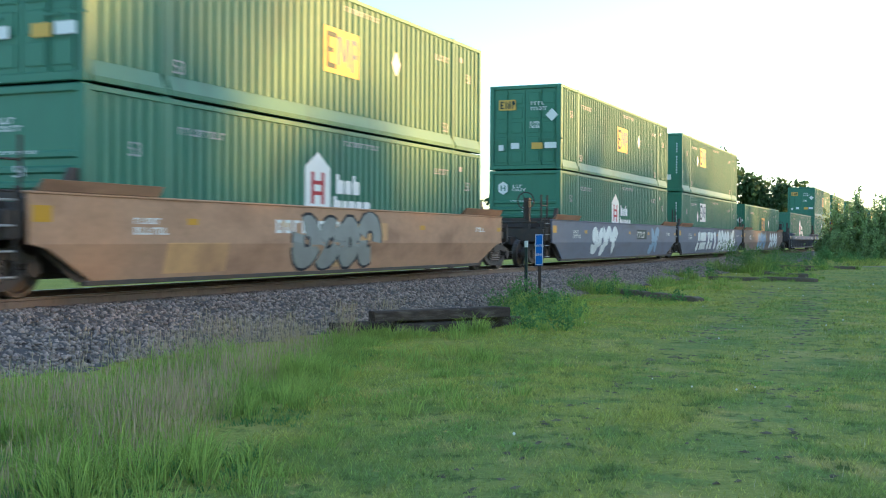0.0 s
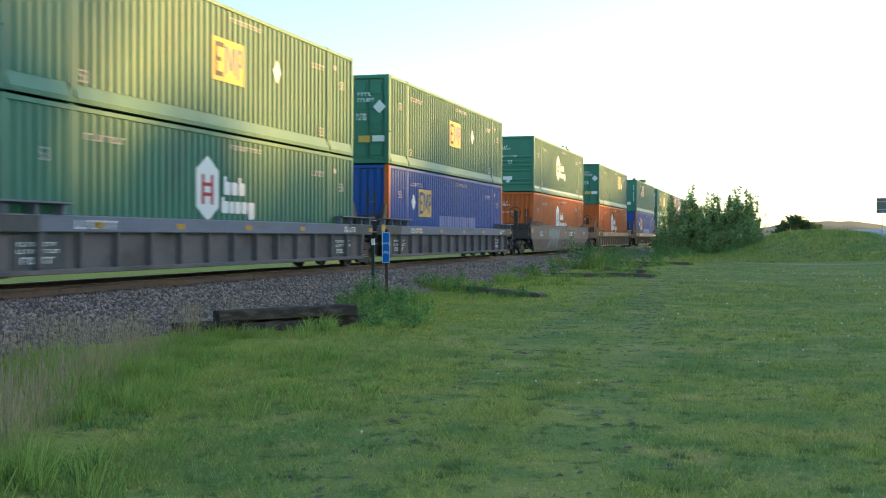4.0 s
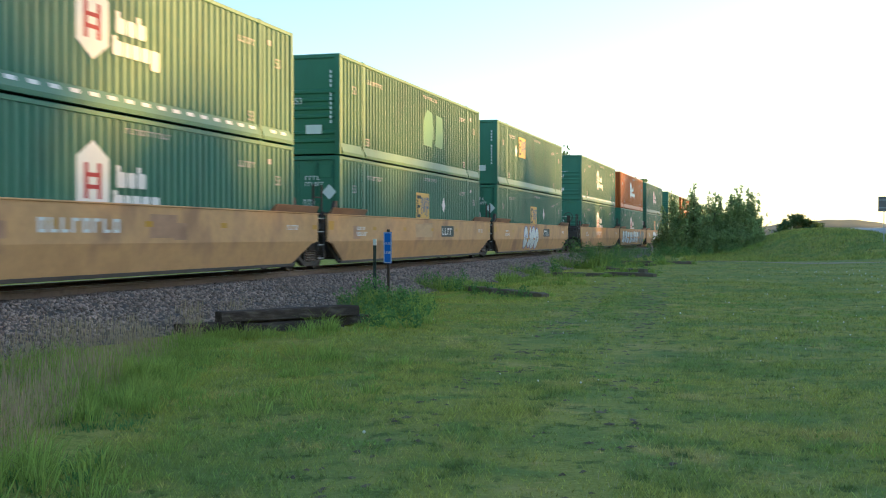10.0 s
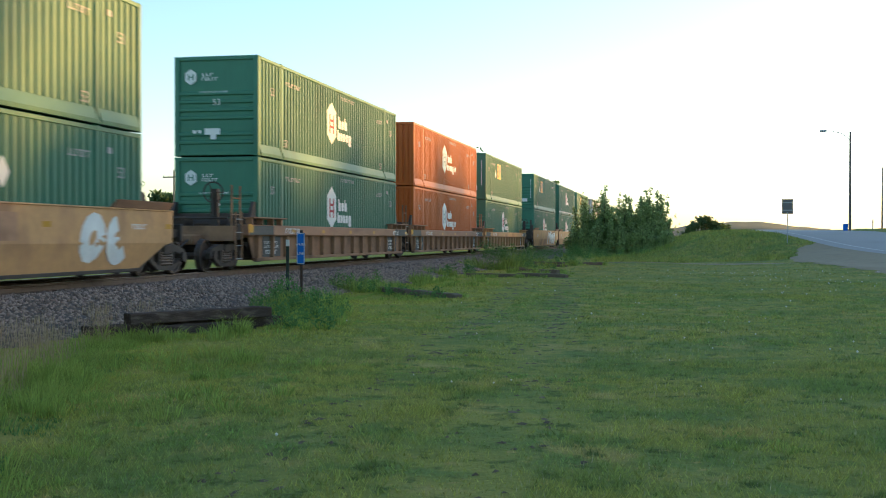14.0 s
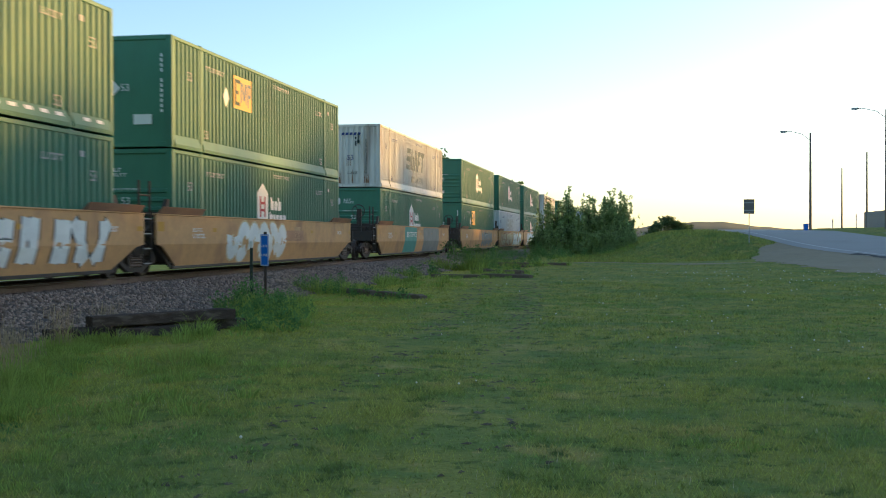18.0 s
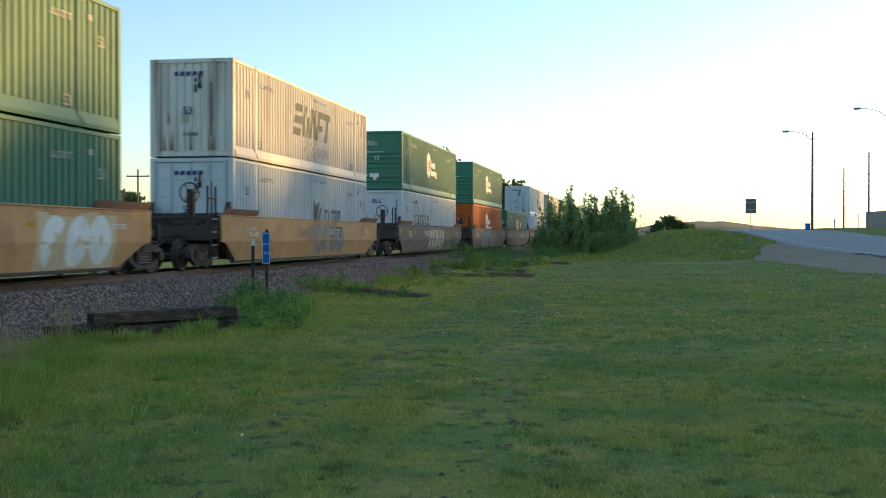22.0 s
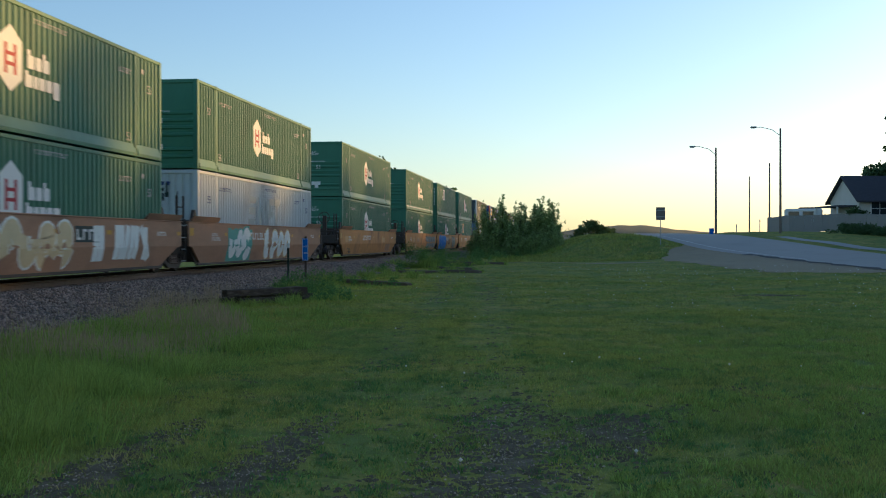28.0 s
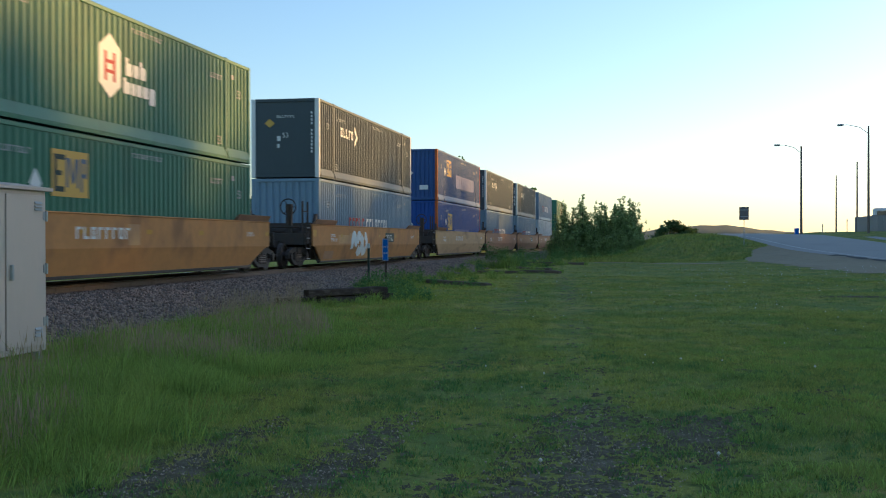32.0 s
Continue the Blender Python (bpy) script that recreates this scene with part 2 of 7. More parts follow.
def grass_mat(name, mid, dark, pale, island=0.5, shine=0.08, through_light=0.4, bump=0.0, mute=1.0):
    """Grass whose green drifts over the field: deep green clumps, dark blotches painted for shaded gaps, straw-yellow
    worn spots, fine uneven growth.
    """
    m = bpy.data.materials.new(name)
    m.use_nodes = True
    n, ln = m.node_tree.nodes, m.node_tree.links
    b = n["Principled BSDF"]
    b.inputs["Roughness"].default_value, b.inputs["Specular IOR Level"].default_value = 0.85, shine
    g = n.new("ShaderNodeNewGeometry")

    deep = tuple(0.62 * q for q in dark)

    def field_noise(scale, detail, lo, hi):
        t, r = n.new("ShaderNodeTexNoise"), n.new("ShaderNodeMapRange")
        t.inputs["Scale"].default_value, t.inputs["Detail"].default_value, t.inputs["Roughness"].default_value = scale, detail, 0.6
        ln.new(g.outputs["Position"], t.inputs["Vector"])
        ln.new(t.outputs["Fac"], r.inputs["Value"])
        r.inputs["From Min"].default_value, r.inputs["From Max"].default_value = lo, hi
        r.interpolation_type = "SMOOTHSTEP"
        return t.outputs["Fac"], r.outputs[0]

    def blend(fac, a, c):
        x = n.new("ShaderNodeMix")
        x.data_type = "RGBA"
        ln.new(fac, x.inputs["Factor"])
        for sock, v in ((x.inputs["A"], a), (x.inputs["B"], c)):
            if isinstance(v, tuple):
                sock.default_value = (*(q * mute for q in v), 1)
            else:
                ln.new(v, sock)
        return x.outputs["Result"]

    col = blend(field_noise(0.45, 5, 0.42, 0.64)[1], mid, dark)
    col = blend(field_noise(0.8, 6, 0.53, 0.70)[1], col, pale)
    # darker blotches put the small shadows between clumps into the colour
    col = blend(field_noise(1.5, 5, 0.50, 0.66)[1], col, dark)
    col = blend(field_noise(3.6, 4, 0.52, 0.68)[1], col, deep)
    col = blend(field_noise(5.3, 3, 0.60, 0.76)[1], col, pale)
    place, toward = n.new("ShaderNodeSeparateXYZ"), n.new("ShaderNodeMapRange")
    ln.new(g.outputs["Position"], place.inputs[0])
    ln.new(place.outputs["X"], toward.inputs["Value"])
    toward.inputs["From Min"].default_value, toward.inputs["From Max"].default_value = -3.0, -8.5
    toward.inputs["To Max"].default_value = 0.6
    toward.interpolation_type = "SMOOTHSTEP"
    col = blend(toward.outputs[0], col, tuple(1.12 * q for q in (mid[0] * 1.08, mid[1], mid[2] * 0.7)))
    fine, _ = field_noise(24.0, 4, 0, 1)
    v = n.new("ShaderNodeMath")
    v.operation = "MULTIPLY_ADD"
    ln.new(fine, v.inputs[0])
    v.inputs[1].default_value, v.inputs[2].default_value = 0.9, 0.55 - island / 2
    w = n.new("ShaderNodeMath")
    w.operation = "MULTIPLY_ADD"
    ln.new(g.outputs["Random Per Island"], w.inputs[0])
    w.inputs[1].default_value = island
    ln.new(v.outputs[0], w.inputs[2])
    hsv = n.new("ShaderNodeHueSaturation")
    ln.new(w.outputs[0], hsv.inputs["Value"])
    ln.new(col, hsv.inputs["Color"])
    ln.new(hsv.outputs[0], b.inputs["Base Color"])
    if bump:
        bp = n.new("ShaderNodeBump")
        bp.inputs["Strength"].default_value, bp.inputs["Distance"].default_value = bump, 0.03
        ln.new(fine, bp.inputs["Height"])
        ln.new(bp.outputs[0], b.inputs["Normal"])
    if through_light:
        tr, ms = n.new("ShaderNodeBsdfTranslucent"), n.new("ShaderNodeMixShader")
        ln.new(hsv.outputs[0], tr.inputs["Color"])
        ms.inputs[0].default_value = through_light
        ln.new(b.outputs[0], ms.inputs[1])
        ln.new(tr.outputs[0], ms.inputs[2])
        ln.new(ms.outputs[0], n["Material Output"].inputs["Surface"])
    return m


# turf is the blade colours taken down, shade between blades painted in
TURF = grass_mat("turf", (0.335, 0.335, 0.082), (0.21, 0.272, 0.076), (0.455, 0.38, 0.128), 0.0, 0.04, 0.0, 1.0, 0.88)
BLADE = grass_mat("lawn_blades", (0.42, 0.425, 0.099), (0.255, 0.342, 0.092), (0.56, 0.465, 0.155), 0.6, 0.08, 0.45)
CLOVER = mat("clover_leaves", (0.19, 0.275, 0.068), 0.8, 0, 0.5, 0.9, 0, worlds=True, island=0.8, spec=0.1, through_light=0.45)
TALL = mat("tall_grass_blades", (0.22, 0.287, 0.064), 0.75, 0, 0.55, 0.9, 0, (0.33, 0.35, 0.09), 0.6, worlds=True, island=1.0, spec=0.1, through_light=0.5)
STRAW = mat("pale_seed_stalks", (0.44, 0.40, 0.24), 0.8, 0, 0.3, 2, 0, worlds=True, island=0.5, spec=0.1, through_light=0.4)
WEED = mat("weed_leaves", (0.10, 0.185, 0.055), 0.75, 0, 0.4, 1.5, 0, (0.17, 0.25, 0.07), 0.5, worlds=True, island=0.8, spec=0.15, through_light=0.45)
BUSH_LEAF = mat("bush_leaves", (0.25, 0.315, 0.115), 0.75, 0, 0.5, 0.8, 0, (0.17, 0.23, 0.08), 0.5, worlds=True, island=0.8, spec=0.15, through_light=0.3)
DRY = mat("dry_seed_stalks", (0.36, 0.275, 0.165), 0.8, 0, 0.3, 2, 0, worlds=True, island=0.5, spec=0.1, through_light=0.35)
LEAF = mat("leaf_green", (0.16, 0.225, 0.075), 0.7, 0, 0.4, 1.2, 0, worlds=True, island=0.8, spec=0.2, through_light=0.5)
LEAF_FAR = mat("far_leaf_green", (0.06, 0.10, 0.04), 0.8, 0, 0.4, 0.3, 0, worlds=True, island=0.7, spec=0.2, through_light=0.3)
BARK = mat("grey_bark", (0.08, 0.065, 0.05), 0.9, 0, 0.4, 5, 0.4)
ASPHALT = mat("old_asphalt", (0.36, 0.34, 0.30), 0.85, 0, 0.2, 0.4, 0.3, (0.33, 0.31, 0.275), 0.6, fine=60, worlds=True)
GRAVEL = mat("pale_gravel", (0.31, 0.245, 0.14), 0.95, 0, 0.4, 0.8, 0.6, (0.20, 0.165, 0.10), 0.7, fine=20, worlds=True)
SOIL = mat("bare_soil", (0.12, 0.094, 0.046), 0.95, 0, 0.8, 3.5, 0.9, (0.22, 0.175, 0.115), 0.7, fine=12, worlds=True)
HILL = mat("far_hillside", (0.075, 0.10, 0.06), 0.95, 0, 0.4, 0.02, 0, (0.10, 0.09, 0.06), 0.5, worlds=True)
STEEL = mat("galvanised_steel", (0.42, 0.43, 0.42), 0.5, 0.5, 0.15, 2, 0.05, (0.30, 0.29, 0.27), 0.4)
CABINET = mat("aluminium_cabinet", (0.60, 0.505, 0.43), 0.55, 0.2, 0.12, 1.2, 0.03, (0.38, 0.35, 0.31), 0.35, (1, 1, 0.4))
POST = mat("dark_green_post", (0.03, 0.05, 0.04), 0.6, 0.2, 0.2, 6)
SIGN_BLUE = mat("sign_blue", (0.012, 0.16, 0.62), 0.45, 0, 0.05, 6)
SIGN_BACK = mat("sign_back", (0.16, 0.15, 0.14), 0.55, 0.4, 0.2, 3)
POLE_WOOD = mat("weathered_pole", (0.19, 0.15, 0.12), 0.85, 0, 0.3, 4, 0.3, stretch=(1, 1, 0.1))
FENCE_WOOD = mat("weathered_fence_board", (0.27, 0.25, 0.23), 0.85, 0, 0.35, 2, 0.2, (0.12, 0.11, 0.10), 0.5, (1, 1, 0.2))
SIDING = mat("pale_siding", (0.62, 0.60, 0.52), 0.7, 0, 0.1, 1, 0.05)
SHINGLE = mat("dark_shingles", (0.055, 0.055, 0.065), 0.9, 0, 0.3, 3, 0.4)
TRIM_WHITE = mat("white_trim", (0.75, 0.74, 0.70), 0.5, 0, 0.06, 3)
GLASS = mat("dark_window_glass", (0.03, 0.04, 0.05), 0.08, 0, 0.05, 1, spec=0.8)
CONCRETE = mat("pale_concrete", (0.36, 0.35, 0.32), 0.9, 0, 0.2, 1.5, 0.2, worlds=True)
PETAL = mat("white_petals", (0.78, 0.74, 0.62), 0.7, 0, 0.1, 9)


# ---- building helpers ----
def box(bm, x0, x1, y0, y1, z0, z1, bevel=0.0):
    vs = [bm.verts.new((x, y, z)) for x in (x0, x1) for y in (y0, y1) for z in (z0, z1)]
    fs = [bm.faces.new([vs[i] for i in q]) for q in ((0, 1, 3, 2), (4, 6, 7, 5), (0, 4, 5, 1), (2, 3, 7, 6), (0, 2, 6, 4), (1, 5, 7, 3))]
    if bevel:
        es = list({e for f in fs for e in f.edges})
        bmesh.ops.bevel(bm, geom=es, offset=bevel, segments=1, affect="EDGES")
    return vs


def tube(bm, a, b, r0, r1=None, n=8):
    a, b = Vector(a), Vector(b)
    q = (b - a).to_track_quat("Z", "Y")
    rings = []
    for c, r in ((a, r0), (b, r0 if r1 is None else r1)):
        rings.append([bm.verts.new(c + q @ Vector((r * math.cos(6.28318 * i / n), r * math.sin(6.28318 * i / n), 0))) for i in range(n)])
    for i in range(n):
        bm.faces.new((rings[0][i], rings[0][(i + 1) % n], rings[1][(i + 1) % n], rings[1][i]))
    bm.faces.new(rings[0][::-1])
    bm.faces.new(rings[1])


def prism(bm, outline, y0, y1, axis="y"):
    """A closed outline of (x, z) drawn out along y, or of (y, z) along x."""
    put = (lambda p, c: (p[0], c, p[1])) if axis == "y" else (lambda p, c: (c, p[0], p[1]))
    a = [bm.verts.new(put(p, y0)) for p in outline]
    b = [bm.verts.new(put(p, y1)) for p in outline]
    n = len(outline)
    for i in range(n):
        bm.faces.new((a[i], a[(i + 1) % n], b[(i + 1) % n], b[i]))
    bm.faces.new(a[::-1])
    bm.faces.new(b)


def mesh_of(bm, material, smooth=False):
    bmesh.ops.recalc_face_normals(bm, faces=bm.faces[:])
    me = bpy.data.meshes.new("mesh")
    bm.to_mesh(me)
    bm.free()
    me.materials.append(material)
    if smooth:
        me.polygons.foreach_set("use_smooth", [True] * len(me.polygons))
    return me


def part(name, bm, material, parent, label="", at=None, smooth=False):
    """Links a bmesh, or a mesh made before, as one object under a thing or a part."""
    me = bm if isinstance(bm, bpy.types.Mesh) else mesh_of(bm, material, smooth)
    ob = new(name, me)
    ob.parent = parent
    if at is not None:
        ob.matrix_basis = at
    if label:
        ob["label"] = label
    return ob


MADE = {}


def once(key, build, material):
    """The mesh of a shape in a material, built the first time it is asked for."""
    key = (key, material.name)
    if key not in MADE:
        bm = bmesh.new()
        build(bm)
        MADE[key] = mesh_of(bm, material)
    return MADE[key]


def soup(name, verts, faces, material, **tags):
    me = bpy.data.meshes.new(name)
    verts = np.asarray(verts, dtype=np.float32).reshape(-1, 3)
    faces = np.asarray(faces, dtype=np.int32)
    k = faces.shape[1]
    me.vertices.add(len(verts))
    me.vertices.foreach_set("co", verts.ravel())
    me.loops.add(faces.size)
    me.loops.foreach_set("vertex_index", faces.ravel())
    me.polygons.add(len(faces))
    me.polygons.foreach_set("loop_start", np.arange(0, faces.size, k, dtype=np.int32))
    me.update(calc_edges=True)
    me.materials.append(material)
    ob = new(name, me)
    return tagged(ob, **tags) if tags else ob


def letters(text, size, material, thick=0.003):
    """Flat lettering in the x-y plane, centred, as a mesh."""
    key = ("text", text, size, material.name)
    if key not in MADE:
        cu = bpy.data.curves.new("lettering", "FONT")
        cu.body, cu.size, cu.align_x, cu.align_y, cu.extrude = text, size, "CENTER", "CENTER", thick
        ob = new("lettering", cu)
        me = bpy.data.meshes.new_from_object(ob.evaluated_get(bpy.context.evaluated_depsgraph_get()))
        bpy.data.objects.remove(ob)
        me.materials.clear()
        me.materials.append(material)
        MADE[key] = me
    return MADE[key]


# ---- ground ----
rng = np.random.default_rng(4)


def ease(a, b, v):
    u = np.clip((v - a) / (b - a), 0, 1)
    return u * u * (3 - 2 * u)


def road_x(y):
    return np.interp(y, (-60, -10, 30, 48, 61, 70, 80, 85, 95, 112, 140), (27, 24.5, 20.5, 19.2, 18.5, 17.4, 14.8, 13.3, 10.6, 7.0, 2.0))


def road_z(y):
    return np.interp(y, (20, 30, 40, 48, 61, 70, 77, 85, 95, 112, 140, 220), (0.0, 0.03, 0.1, 0.2, 0.35, 0.6, 0.95, 1.5, 2.1, 2.35, 1.9, 1.2))


def terrain(x, y):
    """Height of the ground: a flat field, a mound with the road over it, a rise beyond the road."""
    x, y = np.asarray(x, float), np.asarray(y, float)
    xr, zr = road_x(y), road_z(y)
    near_road = ease(xr - 14, xr + 1, x)
    mound = 2.05 * ease(81, 95, y + 0.15 * x) * ease(-5.0, 4.0, x) * (1 - 0.5 * ease(120, 200, y))
    z = np.maximum(zr * near_road, mound * (1 - near_road) + zr * near_road)
    z = z + 0.12 * ease(xr + 5, xr + 12, x) * ease(35, 60, y) + 0.75 * ease(105, 150, y) * ease(12, 22, x) * (1 - ease(29, 35, x)) * (1 - ease(200, 400, y))
    rough_ground = 0.03 * np.sin(x * 0.9 + 0.4 * y) + 0.03 * np.sin(0.7 * y - 0.3 * x)
    return z + rough_ground * ease(-9.5, -8, x) * (1 - ease(xr - 6, xr - 4, x) * (1 - ease(xr + 4, xr + 6, x)))


def ground_sheet():
    xs = np.concatenate(([-2500, -900, -400, -200, -100, -60], np.arange(-40, -10, 3.0), np.arange(-10, 40, 0.75), (42, 46, 52, 60, 75, 100, 200, 400, 900, 2500)))
    ys = np.concatenate(([-900, -300, -100, -50, -30], np.arange(-20, 130, 0.9), (132, 137, 145, 160, 180, 220, 300, 400, 700, 1500, 3000)))
    gx, gy = np.meshgrid(xs, ys)
    v = np.stack((gx, gy, terrain(gx, gy)), -1)
    nx, ny = len(xs), len(ys)
    i = (np.arange(ny - 1)[:, None] * nx + np.arange(nx - 1)).ravel()
    ob = soup("ground", v, np.stack((i, i + 1, i + nx + 1, i + nx), 1), TURF, label="mown green field with worn and yellowed patches", category="ground", kind="structure")
    ob.data.polygons.foreach_set("use_smooth", [True] * len(ob.data.polygons))


ground_sheet()


def strip(name, centre, half, material, lift, label, kind="structure", category="road"):
    """A ribbon laid on the ground along points (x, y)."""
    pts = np.array(centre, float)
    d = np.gradient(pts, axis=0)
    d /= np.linalg.norm(d, axis=1)[:, None]
    nrm = np.stack((d[:, 1], -d[:, 0]), 1)
    cols = np.linspace(-1, 1, 9)
    half = np.broadcast_to(np.asarray(half, float), len(pts))
    g = pts[:, None, :] + nrm[:, None, :] * cols[None, :, None] * half[:, None, None]
    z = terrain(g[..., 0], g[..., 1]) + lift
    v = np.concatenate((g, z[..., None]), -1)
    ny, nx = v.shape[:2]
    i = (np.arange(ny - 1)[:, None] * nx + np.arange(nx - 1)).ravel()
    return soup(name, v, np.stack((i, i + 1, i + nx + 1, i + nx), 1), material, label=label, category=category, kind=kind)


ry = np.arange(-60, 190, 1.0)
strip("road", np.stack((road_x(ry), ry), 1), 4.0, ASPHALT, 0.035, "worn grey asphalt road climbing over a low rise")
ay = np.linspace(44, 85, 50)
al, ar = np.interp(ay, (44, 46, 55, 67, 78, 85), (12.5, 9.8, 8.9, 7.9, 6.7, 8.9)) + 0.35 * np.sin(ay * 0.9) + 0.25 * np.sin(ay * 2.1), np.interp(ay, (44, 55, 67, 78, 85), (15.4, 14.8, 14.2, 11.6, 9.7))
strip("gravel_apron", np.stack(((al + ar) / 2, ay), 1), (ar - al) / 2, GRAVEL, 0.02, "pale gravel turnout beside the road")
# dark ribbon that paints the shadow along the road's near edge
ey = np.arange(40, 74, 0.5)
strip("road_edge", np.stack((road_x(ey) - 4.0 + 0.08 * np.sin(ey * 0.9) + 0.06 * np.sin(ey * 2.3), ey), 1), 0.3 + 0.12 * np.sin(ey * 1.3), mat("shaded_road_edge", (0.07, 0.065, 0.055), 0.95, 0, 0.5, 1.5, 0.8, worlds=True), 0.045, "dark crumbling edge of the road", category="road edge")
wy = np.arange(64, 112, 0.5)
strip("road_line", np.stack((road_x(wy) - 3.25, wy), 1), 0.06, mat("worn_white_line", (0.62, 0.61, 0.57), 0.8, 0, 0.35, 1.2, 0.1, (0.40, 0.38, 0.34), 0.7, worlds=True), 0.05, "worn white line along the edge of the road", category="road marking")
px = np.linspace(-8.5, 7, 40)
strip("gravel_path", np.stack((px, 72.5 - 0.15 * px), 1), 0.7, GRAVEL, 0.015, "thin gravel track across the grass", category="path")

# ---- railway ----
RAIL = 0.67          # height of the rail heads
TRACK = -13.265      # the middle of the track


def rails():
    for side in (-1, 1):
        bm = bmesh.new()
        c = TRACK + side * 0.753
        out = [(c + u, RAIL + w) for u, w in ((-0.07, -0.185), (0.07, -0.185), (0.07, -0.17), (0.012, -0.15), (0.012, -0.05), (0.036, -0.04), (0.036, -0.006), (0.028, 0), (-0.028, 0), (-0.036, -0.006), (-0.036, -0.04), (-0.012, -0.05), (-0.012, -0.15), (-0.07, -0.17))]
        prism(bm, out, -80, 420)
        rail = new("rail", mesh_of(bm, RAIL_RUST))
        tagged(rail, "rusty steel rail with a polished head, on ballast", "rail", "rails of the track", "structure")
        bm = bmesh.new()
        box(bm, c - 0.027, c + 0.027, -80, 420, RAIL + 0.0005, RAIL + 0.003)
        part("rail_head", bm, RAIL_TOP, rail, "polished running surface")


rails()


def bed_z(x):
    return np.interp(np.abs(x - TRACK), (0, 1.55, 3.75), (RAIL - 0.17, RAIL - 0.185, -0.03))


def ballast():
    xs = np.linspace(TRACK - 3.9, TRACK + 3.75, 60)
    ys = np.concatenate((np.arange(-60, 0, 2.0), np.arange(0, 70, 0.16), np.arange(70, 420, 5.0)))
    gx, gy = np.meshgrid(xs, ys)
    z = bed_z(gx) + rng.normal(0, 0.018, gx.shape)
    edge = np.abs(gx - TRACK) > 3.6
    gx2 = gx + np.where(edge, 0.25 * np.sin(gy * 1.3) + 0.18 * np.sin(gy * 3.1), 0)
    v = np.stack((gx2, gy, z), -1)
    nx, ny = len(xs), len(ys)
    i = (np.arange(ny - 1)[:, None] * nx + np.arange(nx - 1)).ravel()
    bed = soup("ballast_bed", v, np.stack((i, i + 1, i + nx + 1, i + nx), 1), BALLAST, label="grey crushed-stone ballast bank under the track", category="ballast", kind="structure")
    n = 33000
    y = 4 + 66 * rng.random(n) ** 1.7
    x = rng.uniform(TRACK + 0.85, TRACK + 3.75, n)
    stray = rng.random(n) < 0.06
    x = np.where(stray, x + 0.5 * rng.random(n), x)
    s = rng.uniform(0.019, 0.044, n) * (1 + 0.012 * y)
    z = np.maximum(bed_z(x), 0) + s * 0.25
    base = np.array([(1, 0, 0), (-1, 0.1, 0), (0, 1, 0.1), (0.1, -1, 0), (0, 0.2, 0.8), (0.1, 0, -0.7)])
    tri = np.array([(0, 2, 4), (2, 1, 4), (1, 3, 4), (3, 0, 4), (2, 0, 5), (1, 2, 5), (3, 1, 5), (0, 3, 5)])
    pts = base[None] * (1 + rng.uniform(-0.35, 0.35, (n, 6, 1))) * s[:, None, None] * rng.uniform(0.6, 1.25, (n, 1, 3))
    a, b = rng.uniform(0, 6.28, n), rng.uniform(-0.7, 0.7, n)
    ca, sa, cb, sb = np.cos(a)[:, None], np.sin(a)[:, None], np.cos(b)[:, None], np.sin(b)[:, None]
    X, Y, Z = pts[..., 0], pts[..., 1], pts[..., 2]
    Y, Z = Y * cb - Z * sb, Y * sb + Z * cb
    X, Y = X * ca - Y * sa, X * sa + Y * ca
    v = np.stack((X + x[:, None], Y + y[:, None], Z + z[:, None]), -1)
    f = (np.arange(n)[:, None, None] * 6 + tri[None]).reshape(-1, 3)
    st = soup("ballast_stones", v, f, STONE, label="loose grey ballast stones", kind="stuff")
    st.parent = bed


ballast()

# ---- containers ----
LONG, WIDE, HIGH = 16.154, 2.591, 2.896
HALF = WIDE / 2
POST_AT = (1.98, LONG - 1.98)     # lifting posts


def side_wall(bm):
    """A corrugated side sheet, facing +x."""
    y, pts, pitch = 0.16, [], 0.272
    n = int((LONG - 0.32) / pitch)
    pitch = (LONG - 0.32) / n
    for i in range(n):
        for u, d in ((0.0, 0.0), (0.36, 0.0), (0.52, -0.042), (0.84, -0.042)):
            pts.append((y + (i + u) * pitch, HALF - 0.012 + d))
    pts.append((LONG - 0.16, HALF - 0.012))
    lo = [bm.verts.new((x, yy, 0.34)) for yy, x in pts]
    hi = [bm.verts.new((x, yy, 2.80)) for yy, x in pts]
    for i in range(len(pts) - 1):
        bm.faces.new((lo[i], lo[i + 1], hi[i + 1], hi[i]))


def roof_sheet(bm):
    n = 80
    rows = []
    for i in range(n + 1):
        y = 0.06 + (LONG - 0.12) * i / n
        z = HIGH - 0.02 - (0.018 if i % 2 else 0)
        rows.append((bm.verts.new((-HALF + 0.04, y, z)), bm.verts.new((HALF - 0.04, y, z))))
    for a, b in zip(rows, rows[1:]):
        bm.faces.new((a[0], a[1], b[1], b[0]))


def bottom_rail(bm):
    for y0, y1 in ((0.16, POST_AT[0] - 0.1), (POST_AT[0] + 0.1, POST_AT[1] - 0.1), (POST_AT[1] + 0.1, LONG - 0.16)):
        prism(bm, [(HALF - 0.10, 0.012), (HALF + 0.022, 0.012), (HALF + 0.034, 0.10), (HALF - 0.03, 0.345), (HALF - 0.10, 0.345)], y0, y1)


def top_rail(bm):
    box(bm, HALF - 0.07, HALF, 0.16, LONG - 0.16, 2.79, HIGH - 0.008, 0.012)


def end_post(bm):
    box(bm, HALF - 0.16, HALF + 0.0, 0.0, 0.16, 0.0, HIGH, 0.012)


